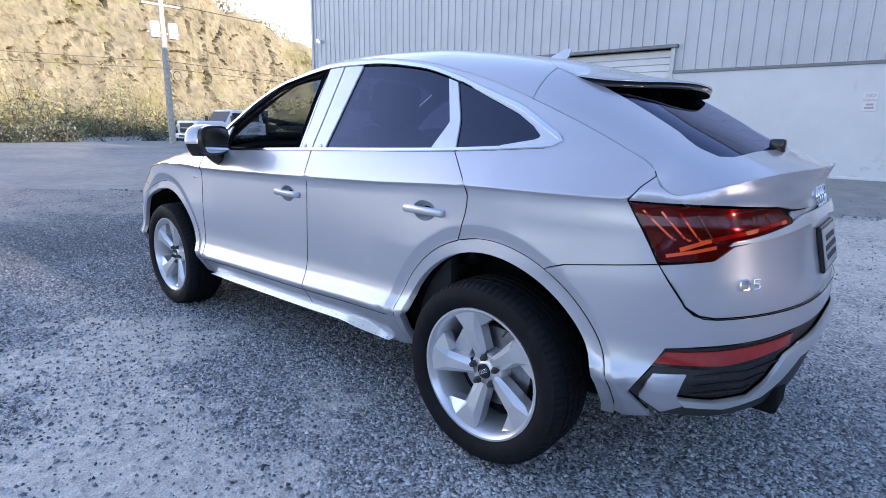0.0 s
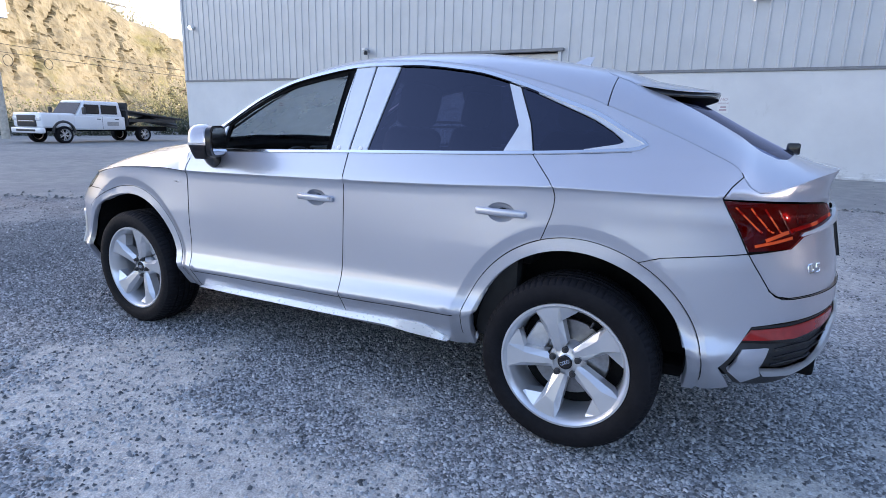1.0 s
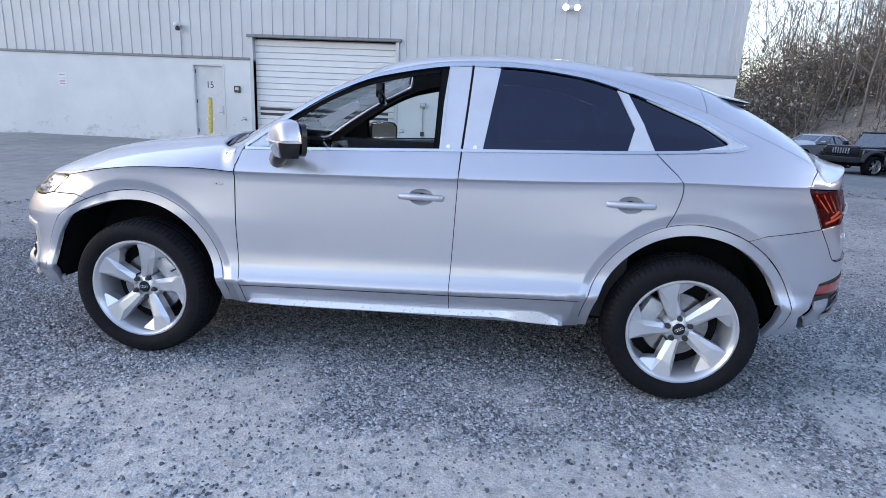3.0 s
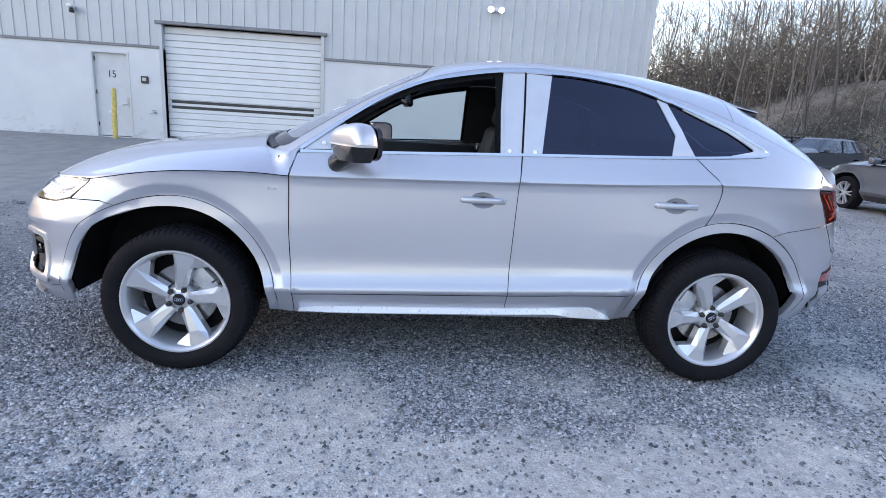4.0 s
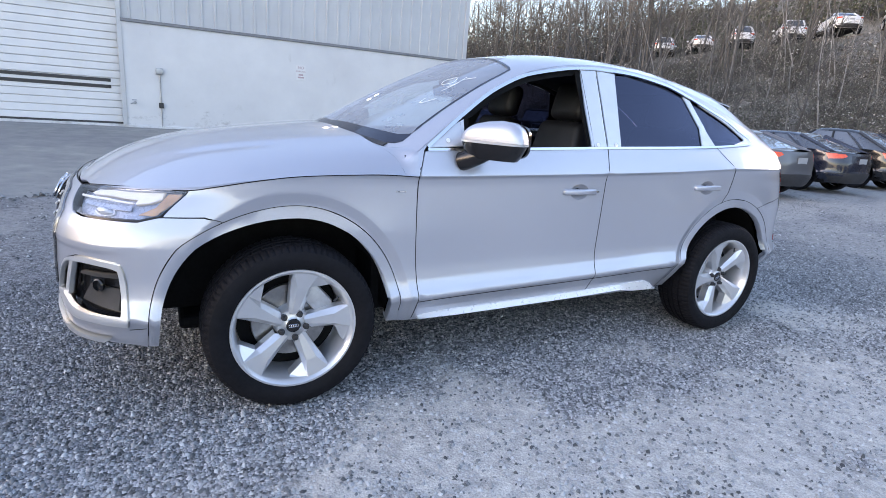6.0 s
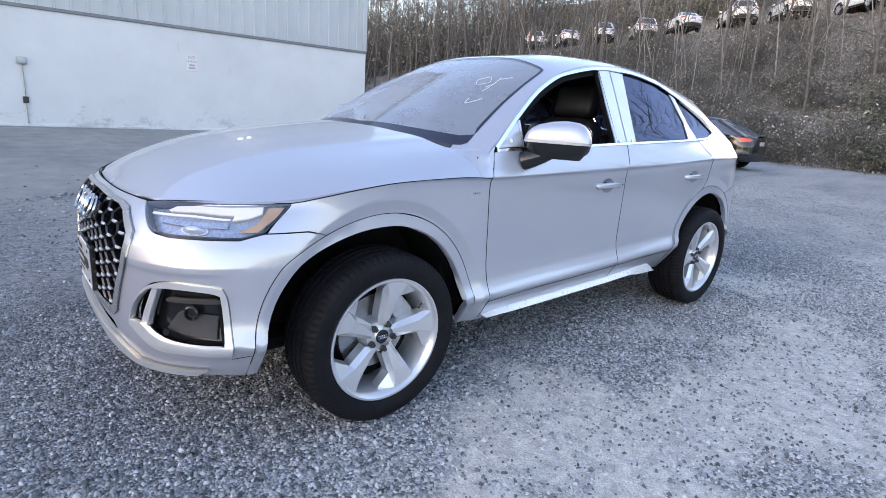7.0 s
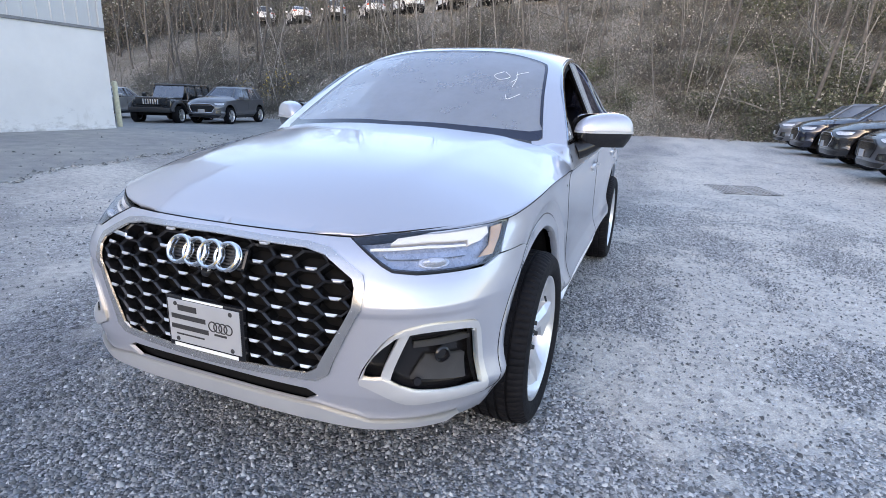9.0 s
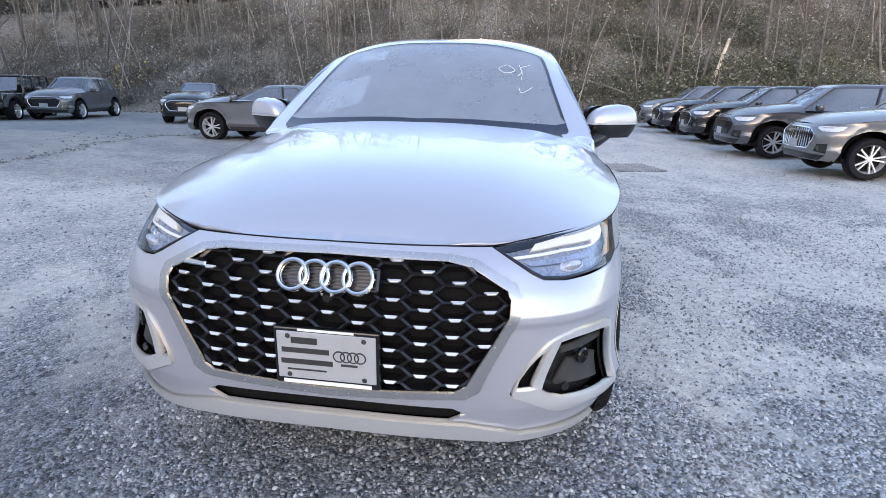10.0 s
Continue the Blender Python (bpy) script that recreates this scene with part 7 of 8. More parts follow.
    for x in np.linspace(x_tail + .15, -2.30, 8):
        e = float(rail_y(max(x, -2.29))) if x < -1.2 else .82
        row = []
        for t in np.linspace(-1, 1, 9):
            row.append(deck.verts.new((x * sx, t * e * sy, (1.06 + .05 * (1 - t * t) + .03 * max(0, (x + 2.1) / 1.2)) * lows)))
        rows.append(row)
    for a, b in zip(rows[:-1], rows[1:]):
        for k in range(8):
            deck.faces.new((a[k], a[k + 1], b[k + 1], b[k]))
    part("rear_deck", deck, paint, c, smooth=True, angle=60)
    # lamps, grille, plates on the shell
    kw = dict(step=.10, lip=.01, gap=0)
    for mir in (False, True):
        hl = [(2.38, .86), (2.24, .81), (1.98, .815), (1.90, .84), (1.89, .905), (2.10, .895), (2.36, .885)]
        surface_panel("head_lamp", hl, place_f, normal_f, LAMP_GREY, c, off=.006, mirror=mir, **kw)
        surface_panel("lamp_bar", [(2.30, .885), (2.28, .872), (1.98, .878), (1.97, .893)], place_f, normal_f, LAMP_PALE, c, off=.016, mirror=mir, **kw)
        tl = [(-1.93, 1.04), (-2.0, .90), (-2.30, .93), (-2.40, .98), (-2.36, 1.03)]
        surface_panel("tail_lamp", tl, place_f, normal_f, RED_BRIGHT, c, off=.006, mirror=mir, **kw)
        surface_panel("air_inlet", [(2.08, .60), (2.30, .59), (2.37, .46), (2.10, .43)], place_f, normal_f, BLACK, c, off=.004, mirror=mir, **kw)
        surface_panel("sill_trim", [(.90, .40), (.90, .30), (-.90, .30), (-.90, .40)], place_f, normal_f, PLASTIC, c, off=.006, mirror=mir, **kw)
    half = [(UF, .49), (2.54, .50), (2.42, .66), (2.40, .76), (2.54, .85), (UF, .86)]
    full = half + [(2 * UF - u, z) for u, z in half[::-1] if u < UF - 1e-6]
    surface_panel("grille", full, place_f, normal_f, BLACK, c, off=.008, **kw)
    if grille_look == "bars":
        for k in range(-6, 7):
            surface_panel("grille_bar", [(UF + k * .07 - .008, .52), (UF + k * .07 + .008, .52), (UF + k * .07 + .008, .84), (UF + k * .07 - .008, .84)], place_f, normal_f, CHROME, c, off=.016, step=.2, lip=.01, gap=0)
    rim = [tuple(place_f(u, z) + normal_f(u, z) * .012) for u, z in dense(full, .05)]
    part("grille_frame", tube(rim, .012, 5, True), CHROME if grille_look != "black" else BLACK, c, smooth=True)
    surface_panel("front_skirt", [(2.10, .40), (UF, .42), (2 * UF - 2.10, .40), (2 * UF - 2.2, .31), (2.2, .31)], place_f, normal_f, BLACK, c, off=.005, **kw)
    surface_panel("rear_skirt", [(-2.0, .56), (UR, .58), (2 * UR + 2.0, .56), (2 * UR + 2.1, .31), (-2.1, .31)], place_f, normal_f, PLASTIC, c, off=.006, **kw)
    fm = Matrix.Translation(Vector(place_f(UF, .56)) + Vector((.02, 0, 0)))
    part("plate", box(bmesh.new(), -.006, -.15, -.075, .006, .15, .075, m=fm), PLATE, c)
    rm = Matrix.Translation(Vector(place_f(UR, .86)) - Vector((.004, 0, 0)))
    part("plate", box(bmesh.new(), -.006, -.15, -.075, .006, .15, .075, m=rm), PLATE, c)
    part("floor_pan", boxed(-2.0 * sx, -.80 * sy, .26, 2.0 * sx, .80 * sy, .34), SHADOW_BLACK, c)
    part("cabin_fill", boxed(-1.6 * sx, -.62 * sy, .34, .85 * sx, .62 * sy, 1.0 * lows), SHADOW_BLACK, c)
    for y in (-.36, .36):
        part("seat_back", boxed(-.35, y - .22, .9, -.20, y + .22, min(1.45, height - .22), .06, 2), SEAT, c, smooth=True)
    c.matrix_world = place
    return c


# film lightens the panes in place of the sky they would reflect
OTHER_GLASS = sheet_glass("dark_car_glass", (.10, .11, .12), dust=.10, ior=2.3)
LAMP_PALE = plain("pale_lamp", (.72, .75, .80), .2, .2, .08)
P_GREY = car_paint("dark_grey_paint", (.075, .08, .094), .35, .32)
P_BLACK = car_paint("black_paint", (.012, .012, .014), .2, .25)
P_NAVY = car_paint("navy_paint", (.018, .022, .040), .3, .25)
P_MID = car_paint("mid_grey_paint", (.120, .126, .142), .35, .32)
P_BROWN = car_paint("grey_brown_paint", (.150, .152, .162), .35, .33)
P_SILVER = car_paint("light_silver_paint", (.45, .46, .48), .65, .34)
P_WHITE = car_paint("white_paint", (.84, .85, .87), .0, .3)

SUV, COUPE, SEDAN = (.95, .25, -1.72, -2.16), (.95, .20, -1.10, -2.15), (.85, .05, -1.05, -1.85)


def parked(x, y, heading, z=None):
    return pose(x, y, float(ground_z(x, y)) if z is None else z, 0, 0, heading)


# the row that faces the drain
ROWY = 7.45
other_car("parked_car", "grey-brown crossover with bright grille bars and bright wheels", P_BROWN, 4.48, 1.85, 1.58, SUV, parked(-7.5, ROWY + .25, -90), grille_look="bars", group="row of parked cars")
other_car("parked_car", "dark grey crossover with a black honeycomb grille", P_GREY, 4.68, 1.89, 1.64, SUV, parked(-10.6, ROWY, -90), group="row of parked cars")
other_car("parked_car", "black crossover with pale daytime lamps", P_BLACK, 4.60, 1.87, 1.61, COUPE, parked(-13.7, ROWY - .1, -90), grille_look="chrome", group="row of parked cars")
other_car("parked_car", "black crossover with bright inlet frames", P_NAVY, 4.68, 1.89, 1.64, SUV, parked(-17.0, ROWY - .2, -90), grille_look="chrome", group="row of parked cars")
other_car("parked_car", "silver-grey crossover at the far end of the row", P_MID, 4.68, 1.89, 1.66, SUV, parked(-20.3, ROWY - .2, -90), grille_look="chrome", group="row of parked cars")
# the cars that stand behind the silver one
other_car("parked_car", "mid-grey low hatchback with bright window trim", P_MID, 4.76, 1.85, 1.39, COUPE, parked(-10.0, -5.9, -92), group="cars before the bank", grille_look="chrome")
other_car("parked_car", "dark blue-grey hatchback with bright window trim", P_NAVY, 4.76, 1.85, 1.42, COUPE, parked(-13.2, -6.3, -92), group="cars before the bank", grille_look="chrome")
other_car("parked_car", "black coupe crossover parked before the bank", P_BLACK, 4.68, 1.89, 1.62, COUPE, parked(-16.6, -6.6, -92), group="cars before the bank")
other_car("parked_car", "black sedan with a pale front plate", P_BLACK, 4.85, 1.83, 1.46, SEDAN, parked(-16.6, -12.3, 18), group="cars before the bank", grille_look="chrome")
other_car("parked_car", "dark grey crossover with a bright grille", P_MID, 4.42, 1.83, 1.60, SUV, parked(-16.4, -17.6, 14), group="cars before the bank", grille_look="chrome")
other_car("parked_car", "pale grey sedan half hidden by the building", P_SILVER, 4.7, 1.83, 1.45, SEDAN, parked(-14.4, -23.0, 25), group="cars before the bank", grille_look="chrome")


def box_car():
    """The square black off-roader."""
    c = thing("parked_off_roader", "black square off-road car with round lamps and slotted grille", "car", "cars before the bank")
    part("body", boxed(-2.05, -.78, .55, 1.95, .78, 1.10, .06, 3), P_BLACK, c, smooth=True)
    part("bonnet", boxed(.62, -.66, 1.05, 1.95, .66, 1.20, .05, 3), P_BLACK, c, smooth=True)
    for s in (-1, 1):
        for x in (-1.47, 1.47):
            part("mudguard", tube([(x + .58 * math.cos(a), s * .84, .52 + .46 * math.sin(a)) for a in np.linspace(.1, math.pi - .1, 13)], .085, 8), PLASTIC, c, smooth=True)
            plain_wheel(c, Matrix.Translation((x, s * .82, .40)) @ pose(0, 0, 0, 0, 20, 0 if s > 0 else 180), .40, .26)
        part("head_lamp", lathe([(.0005, .03), (.07, .025), (.09, .0)], 20), LAMP_PALE, c, smooth=True).matrix_local = Matrix.Translation((1.96, s * .52, .98)) @ pose(0, 0, 0, 0, 0, -90)
        part("door_mirror", boxed(.50, s * .98 - .09, 1.20, .60, s * .98 + .09, 1.38, .03), P_BLACK, c, smooth=True)
        for x0, x1 in ((.30, -.48), (-.56, -1.20), (-1.28, -1.90)):
            part("side_window", boxed(x0, s * .70 - .02, 1.25, x1, s * .70 + .02, 1.66, .03), OTHER_GLASS, c)
        for x in (.34, -.52, -1.24, -1.96):
            part("pillar", tube([(x, s * .755, 1.08), (x - .02 if x < .3 else x - .22, s * .69, 1.74)], .045, 6), P_BLACK, c, smooth=True)
    part("roof", boxed(-2.02, -.72, 1.70, .20, .72, 1.82, .05, 3), P_BLACK, c, smooth=True)
    part("windscreen", mesh_of("windscreen", [(.55, -.64, 1.20), (.55, .64, 1.20), (.26, .60, 1.72), (.26, -.60, 1.72)], [(0, 1, 2, 3)], OTHER_GLASS, False), OTHER_GLASS, c)
    part("grille_face", boxed(1.93, -.62, .82, 1.99, .62, 1.14, .04, 2), P_BLACK, c, smooth=True)
    for k in range(7):
        part("grille_slot", boxed(1.985, -.33 + .095 * k, .87, 1.999, -.28 + .095 * k, 1.10, .01), CHROME, c)
    part("bumper", boxed(1.98, -.80, .52, 2.22, .80, .74, .04, 2), PLASTIC, c, smooth=True)
    part("underside", boxed(-1.9, -.6, .38, 1.9, .6, .56), SHADOW_BLACK, c)
    part("seats", boxed(-1.2, -.6, 1.05, -.2, .6, 1.40, .06), SEAT, c, smooth=True)
    c.matrix_world = parked(-15.3, -19.7, 24, -.03) @ Matrix.Diagonal((1.08, 1.04, .91, 1))


box_car()


def tow_truck():
    """White crew-cab pickup chassis with a black flat recovery bed."""
    c = thing("tow_truck", "white crew-cab truck with a black tilted recovery bed", "truck")
    W = P_WHITE
    part("cab", boxed(-1.35, -.95, .62, 1.45, .95, 1.28, .06, 3), W, c, smooth=True)
    part("bonnet", boxed(1.30, -.94, .70, 2.95, .94, 1.38, .12, 4), W, c, smooth=True)
    top = boxed(-1.30, -.86, 1.20, 1.20, .86, 2.00, .10, 3)
    for v in top.verts:
        if v.co.z > 1.5:
            v.co.x = v.co.x - .45 if v.co.x > .5 else v.co.x + .08
            v.co.y *= .92
    part("cab_roof", top, W, c, smooth=True)
    for s in (-1, 1):
        for x0, x1 in ((.78, .02), (-.10, -.98)):
            part("side_window", boxed(x0, s * .855 - .02, 1.38, x1, s * .855 + .012, 1.82, .03), BLACK, c)
            part("door_handle", boxed(x1 + .02, s * .955 - .01, 1.12, x1 + .22, s * .955 + .012, 1.16, .008), STRIPE, c)
        part("door_seam", tube([(-.04, s * .953, .66), (-.04, s * .953, 1.28)], .008, 4), STRIPE, c)
        part("door_mark", boxed(-.95, s * .953 - .003, .82, -.30, s * .953 + .003, 1.02), STEEL, c)
        part("fender_flare", tube([(1.95 + .52 * math.cos(a), s * .93, .50 + .50 * math.sin(a)) for a in np.linspace(.0, math.pi, 15)], .06, 8), STRIPE, c, smooth=True)
        plain_wheel(c, Matrix.Translation((1.95, s * .86, .40)) @ pose(0, 0, 0, 0, 15, 0 if s > 0 else 180), .40, .26)
        plain_wheel(c, Matrix.Translation((-2.45, s * .86, .40)) @ pose(0, 0, 0, 0, 33, 0 if s > 0 else 180), .40, .30)
        part("head_lamp", boxed(2.86, s * .72 - .16, 1.02, 2.98, s * .72 + .16, 1.20, .03), LAMP_PALE, c, smooth=True)
        part("door_mirror", boxed(.98, s * 1.12 - .10, 1.35, 1.06, s * 1.12 + .10, 1.68, .03), STRIPE, c, smooth=True)
        part("bed_rail", boxed(-4.6, s * .95 - .06, 1.02, -1.50, s * .95 + .06, 1.18), STRIPE, c)
    part("windscreen", mesh_of("windscreen", [(1.22, -.76, 1.34), (1.22, .76, 1.34), (.80, .70, 1.90), (.80, -.70, 1.90)], [(0, 1, 2, 3)], BLACK, False), BLACK, c)
    part("grille", boxed(2.93, -.60, .76, 3.00, .60, 1.26, .05), STRIPE, c, smooth=True)
    for z in (.97,):
        part("grille_bar", boxed(2.985, -.50, z, 3.01, .50, z + .05, .01), CHROME, c)
    part("bumper", boxed(2.82, -.98, .46, 3.06, .98, .72, .07, 3), W, c, smooth=True)
    part("bumper_inlet", boxed(3.04, -.62, .54, 3.068, .62, .64, .02), STRIPE, c)
    part("chassis", boxed(-4.5, -.42, .55, 2.6, .42, .78), SHADOW_BLACK, c)
    part("headboard", boxed(-1.55, -.95, .80, -1.45, .95, 2.00, .02), STRIPE, c)
    part("tilted_bed", box(bmesh.new(), -3.6, -.95, 0, .2, .95, .10, .02, 1, pose(-1.6, 0, 1.52, 0, -6)), STRIPE, c)
    part("tow_boom", tube([(-2.2, 0, .9), (-3.4, 0, 1.25), (-5.6, 0, .85)], .12, 6), STRIPE, c)
    part("lift_arm", tube([(-2.0, .5, 1.2), (-5.2, .5, .72)], .06, 6), STRIPE, c)
    c.matrix_world = pose(26.9, -13.2, .0, 0, 0, 99)


tow_truck()


# cars on the terrace
_a = other_car("terrace_car", "white parked car on the terrace of the bank", P_WHITE, 4.6, 1.86, 1.60, SUV, pose(0, 0, 0), group="cars on the terrace")
_b = other_car("terrace_car", "white parked sedan on the terrace of the bank", P_WHITE, 4.75, 1.84, 1.46, SEDAN, pose(0, 0, 0), group="cars on the terrace")
for k in range(11):
    y = -35.2 + 3.72 * k + .25 * math.sin(3 * k)
    x = -42.6 + .25 * math.cos(5 * k) - .10 * np.clip(y, -20, 20)
    m = pose(x, y, float(bank_z(x, y)) + .05, 0, 0, 222 + 5 * math.sin(2 * k))
    if k < 2:
        (_a, _b)[k].matrix_world = m
    else:
        copy_thing((_a, _b)[k % 3 == 1], m)


# ---- plants ----
def tubes_mesh(name, paths, material, sides=4):
    """Many tapering tubes as one mesh: each path is a list of (place, radius)."""
    v, f = [], []
    for path in paths:
        base, n = len(v), len(path)
        for i, (p, r) in enumerate(path):
            d = np.array(path[min(i + 1, n - 1)][0]) - np.array(path[max(i - 1, 0)][0])
            d = d / max(np.linalg.norm(d), 1e-9)
            a = np.cross(d, (0, 0, 1) if abs(d[2]) < .9 else (1, 0, 0))
            a = a / np.linalg.norm(a)
            b = np.cross(d, a)
            for k in range(sides):
                t = 2 * math.pi * k / sides
                v.append(np.array(p) + r * (math.cos(t) * a + math.sin(t) * b))
        for i in range(n - 1):
            for k in range(sides):
                f.append((base + i * sides + k, base + i * sides + (k + 1) % sides, base + (i + 1) * sides + (k + 1) % sides, base + (i + 1) * sides + k))
    return mesh_of(name, v, f, material, True)


def limb(rng, p, d, length, r, n, droop=.12, wob=.16):
    out, p, d = [], np.array(p, float), np.array(d, float)
    for i in range(n):
        out.append((p.copy(), max(r * (1 - .8 * i / (n - 1)), .004)))
        d = d + rng.normal(0, wob, 3) + np.array((0, 0, droop))
        d = d / np.linalg.norm(d)
        p = p + d * length / (n - 1)
    return out


BARK = plain("grey_bark", (.135, .130, .124), .92, 0, .35, 6, .5, fine=40, spread=.35)
TWIG = plain("twig_bark", (.105, .099, .093), .92, 0, .3, 6, spread=.3)


def bare_tree(seed, height):
    rng = np.random.default_rng(seed)
    t = thing("tree", "bare winter tree with a thin grey trunk on the bank", "tree", "bare trees")
    r0 = .0065 * height + .02
    trunk = limb(rng, (0, 0, -.4), (rng.normal(0, .08), rng.normal(0, .08), 1), height, r0, 9, .10, .055)
    stout, fine = [trunk], []
    for k in range(int(9 + rng.integers(0, 6))):
        f = rng.uniform(.22, .95)
        i = f * (len(trunk) - 1)
        a, b = trunk[int(i)], trunk[min(int(i) + 1, len(trunk) - 1)]
        p = a[0] + (b[0] - a[0]) * (i - int(i))
        az = rng.uniform(0, 2 * math.pi)
        up = rng.uniform(.35, 1.1)
        ln = height * rng.uniform(.16, .36) * (1.15 - f * .6)
        br = limb(rng, p, (math.cos(az), math.sin(az), up), ln, r0 * .42 * (1.1 - f * .7), 6, .10, .15)
        stout.append(br)
        for q in range(int(rng.integers(4, 8))):
            j = int(rng.integers(1, 6))
            az2 = az + rng.normal(0, .9)
            tw = limb(rng, br[j][0], (math.cos(az2), math.sin(az2), rng.uniform(.1, 1.0)), ln * rng.uniform(.3, .6), max(br[j][1] * .5, .010), 4, .08, .2)
            fine.append(tw)
            for w in range(2):
                jj = int(rng.integers(1, 4))
                az3 = az2 + rng.normal(0, 1.0)
                fine.append(limb(rng, tw[jj][0], (math.cos(az3), math.sin(az3), rng.uniform(-.1, .9)), ln * rng.uniform(.15, .32), .008, 3, .05, .2))
    part("trunk", tubes_mesh("trunk", stout, BARK, 6), BARK, t)
    part("crown", tubes_mesh("crown", fine, TWIG, 3), TWIG, t)
    return t


def leaf_mat(name, stops):
    m, t, b = nodes_of(name)
    g = t.nodes.new("ShaderNodeNewGeometry")
    r = ramp_node(t, g.outputs["Random Per Island"], stops)
    link(t, r.outputs[0], b.inputs["Base Color"])
    b.inputs["Roughness"].default_value = .7
    return m


LEAF_GREEN = leaf_mat("bramble_leaf", [(0, (.030, .042, .022)), (.4, (.062, .078, .040)), (.75, (.11, .115, .078)), (1, (.28, .275, .24))])
LEAF_GREY = leaf_mat("dry_leaf", [(0, (.045, .043, .038)), (.5, (.13, .124, .110)), (.8, (.10, .112, .078)), (.9, (.30, .29, .27)), (1, (.50, .485, .46))])
LEAF_YELLOW = leaf_mat("spring_leaf", [(0, (.15, .16, .068)), (.5, (.27, .258, .115)), (1, (.38, .335, .17))])
LEAF_FLOOR = leaf_mat("fallen_leaf", [(0, (.065, .058, .049)), (.5, (.19, .170, .147)), (.85, (.29, .265, .235)), (1, (.48, .455, .42))])


def leaves_mesh(name, centres, size, rng, material):
    n = len(centres)
    a = rng.normal(size=(n, 3))
    a /= np.linalg.norm(a, axis=1, keepdims=True)
    b = np.cross(a, rng.normal(size=(n, 3)))
    b /= np.linalg.norm(b, axis=1, keepdims=True)
    s = size * rng.uniform(.5, 1.3, (n, 1))
    c = np.cross(a, b)
    v = np.stack([centres + a * s, centres + b * s * .5 + c * s * .18, centres - a * s, centres - b * s * .5 + c * s * .18], 1).reshape(-1, 3)
    f = np.arange(n * 4).reshape(n, 4)
    return mesh_of(name, v, f.tolist(), material, False)


def shrub(seed, label, leaf, count, w, h, size):
    rng = np.random.default_rng(seed)
    s = thing("shrub", label, "shrub", "shrubs")
    stems, cs = [], []
    for k in range(26):
        az = rng.uniform(0, 2 * math.pi)
        st = limb(rng, (rng.normal(0, w * .22), rng.normal(0, w * .22), -.1), (math.cos(az) * .6, math.sin(az) * .6, rng.uniform(.6, 1.3)), h * rng.uniform(.8, 1.5), .014, 7, -.06, .22)
        stems.append(st)
        for q in range(count // 26):
            i = rng.uniform(1.5, 5.99)
            a, b = st[int(i)][0], st[int(i) + 1][0] if int(i) + 1 < 7 else st[6][0]
            cs.append(a + (b - a) * (i - int(i)) + rng.normal(0, .13 * w, 3) * (1, 1, .7))
    cs = np.array(cs)
    cs[:, 2] = np.maximum(cs[:, 2], .03)
    part("stem_tangle", tubes_mesh("stem_tangle", stems, TWIG, 3), TWIG, s)
    part("foliage", leaves_mesh("foliage", cs, size, rng, leaf), leaf, s)
    return s


rng = np.random.default_rng(11)
kinds = [bare_tree(20 + k, h) for k, h in enumerate((8.5, 10.5, 12.0, 9.0, 13.5, 7.0))]
spots = []
tries = 0
while len(spots) < 270 and tries < 6000:
    tries += 1
    x, y = rng.uniform(-62, -23.5), rng.uniform(-64, 30)
    if bank_z(x, y) < .25 and not (y < -32):
        continue
    d = -23.5 - x - .10 * np.clip(y, -20, 20)
    if (18.2 < d < 25.8 and y > -38):
        continue
    if rng.uniform() > (1.0 if d < 18 else .75):
        continue
    if all((x - a) ** 2 + (y - b) ** 2 > 1.6 for a, b in spots):
        spots.append((x, y))
for k, (x, y) in enumerate(spots):
    m = pose(x, y, max(float(bank_z(x, y)), 0), rng.normal(0, 2.5), rng.normal(0, 2.5), rng.uniform(0, 360)) @ Matrix.Scale(rng.uniform(.75, 1.2), 4)
    t = kinds[k] if k < len(kinds) else copy_thing(kinds[k % len(kinds)], m)
    t.matrix_world = m

# thin saplings between the trees
def sapling(seed, height):
    g = np.random.default_rng(seed)
    t = thing("sapling", "thin bare sapling among the brush on the bank", "tree", "saplings")
    stem = limb(g, (0, 0, -.2), (g.normal(0, .12), g.normal(0, .12), 1), height, .030, 7, .06, .09)
    tw = [limb(g, stem[int(g.integers(2, 7))][0], (g.normal(), g.normal(), g.uniform(.3, 1.4)), height * g.uniform(.15, .4), .010, 4, .08, .2) for k in range(22)]
    part("trunk", tubes_mesh("trunk", [stem], PALE_BARK if seed % 2 else BARK, 5), BARK, t)
    part("crown", tubes_mesh("crown", tw, TWIG, 3), TWIG, t)
    return t


PALE_BARK = plain("pale_bark", (.27, .262, .25), .9, 0, .3, 6, .4, spread=.4)
sap = [sapling(80, 4.5), sapling(81, 6.0), sapling(82, 3.5), sapling(83, 5.0)]
for k in range(280):
    y = rng.uniform(-54, 26)
    d = rng.uniform(.3, 17.5) if k % 3 else rng.uniform(26.5, 40)
    x = -23.6 - d - .10 * float(np.clip(y, -20, 20))
    m = pose(x, y, max(float(bank_z(x, y)), 0), rng.normal(0, 6), rng.normal(0, 6), rng.uniform(0, 360)) @ Matrix.Scale(rng.uniform(.7, 1.3), 4)
    (sap[k] if k < 4 else copy_thing(sap[k % 4], m)).matrix_world = m

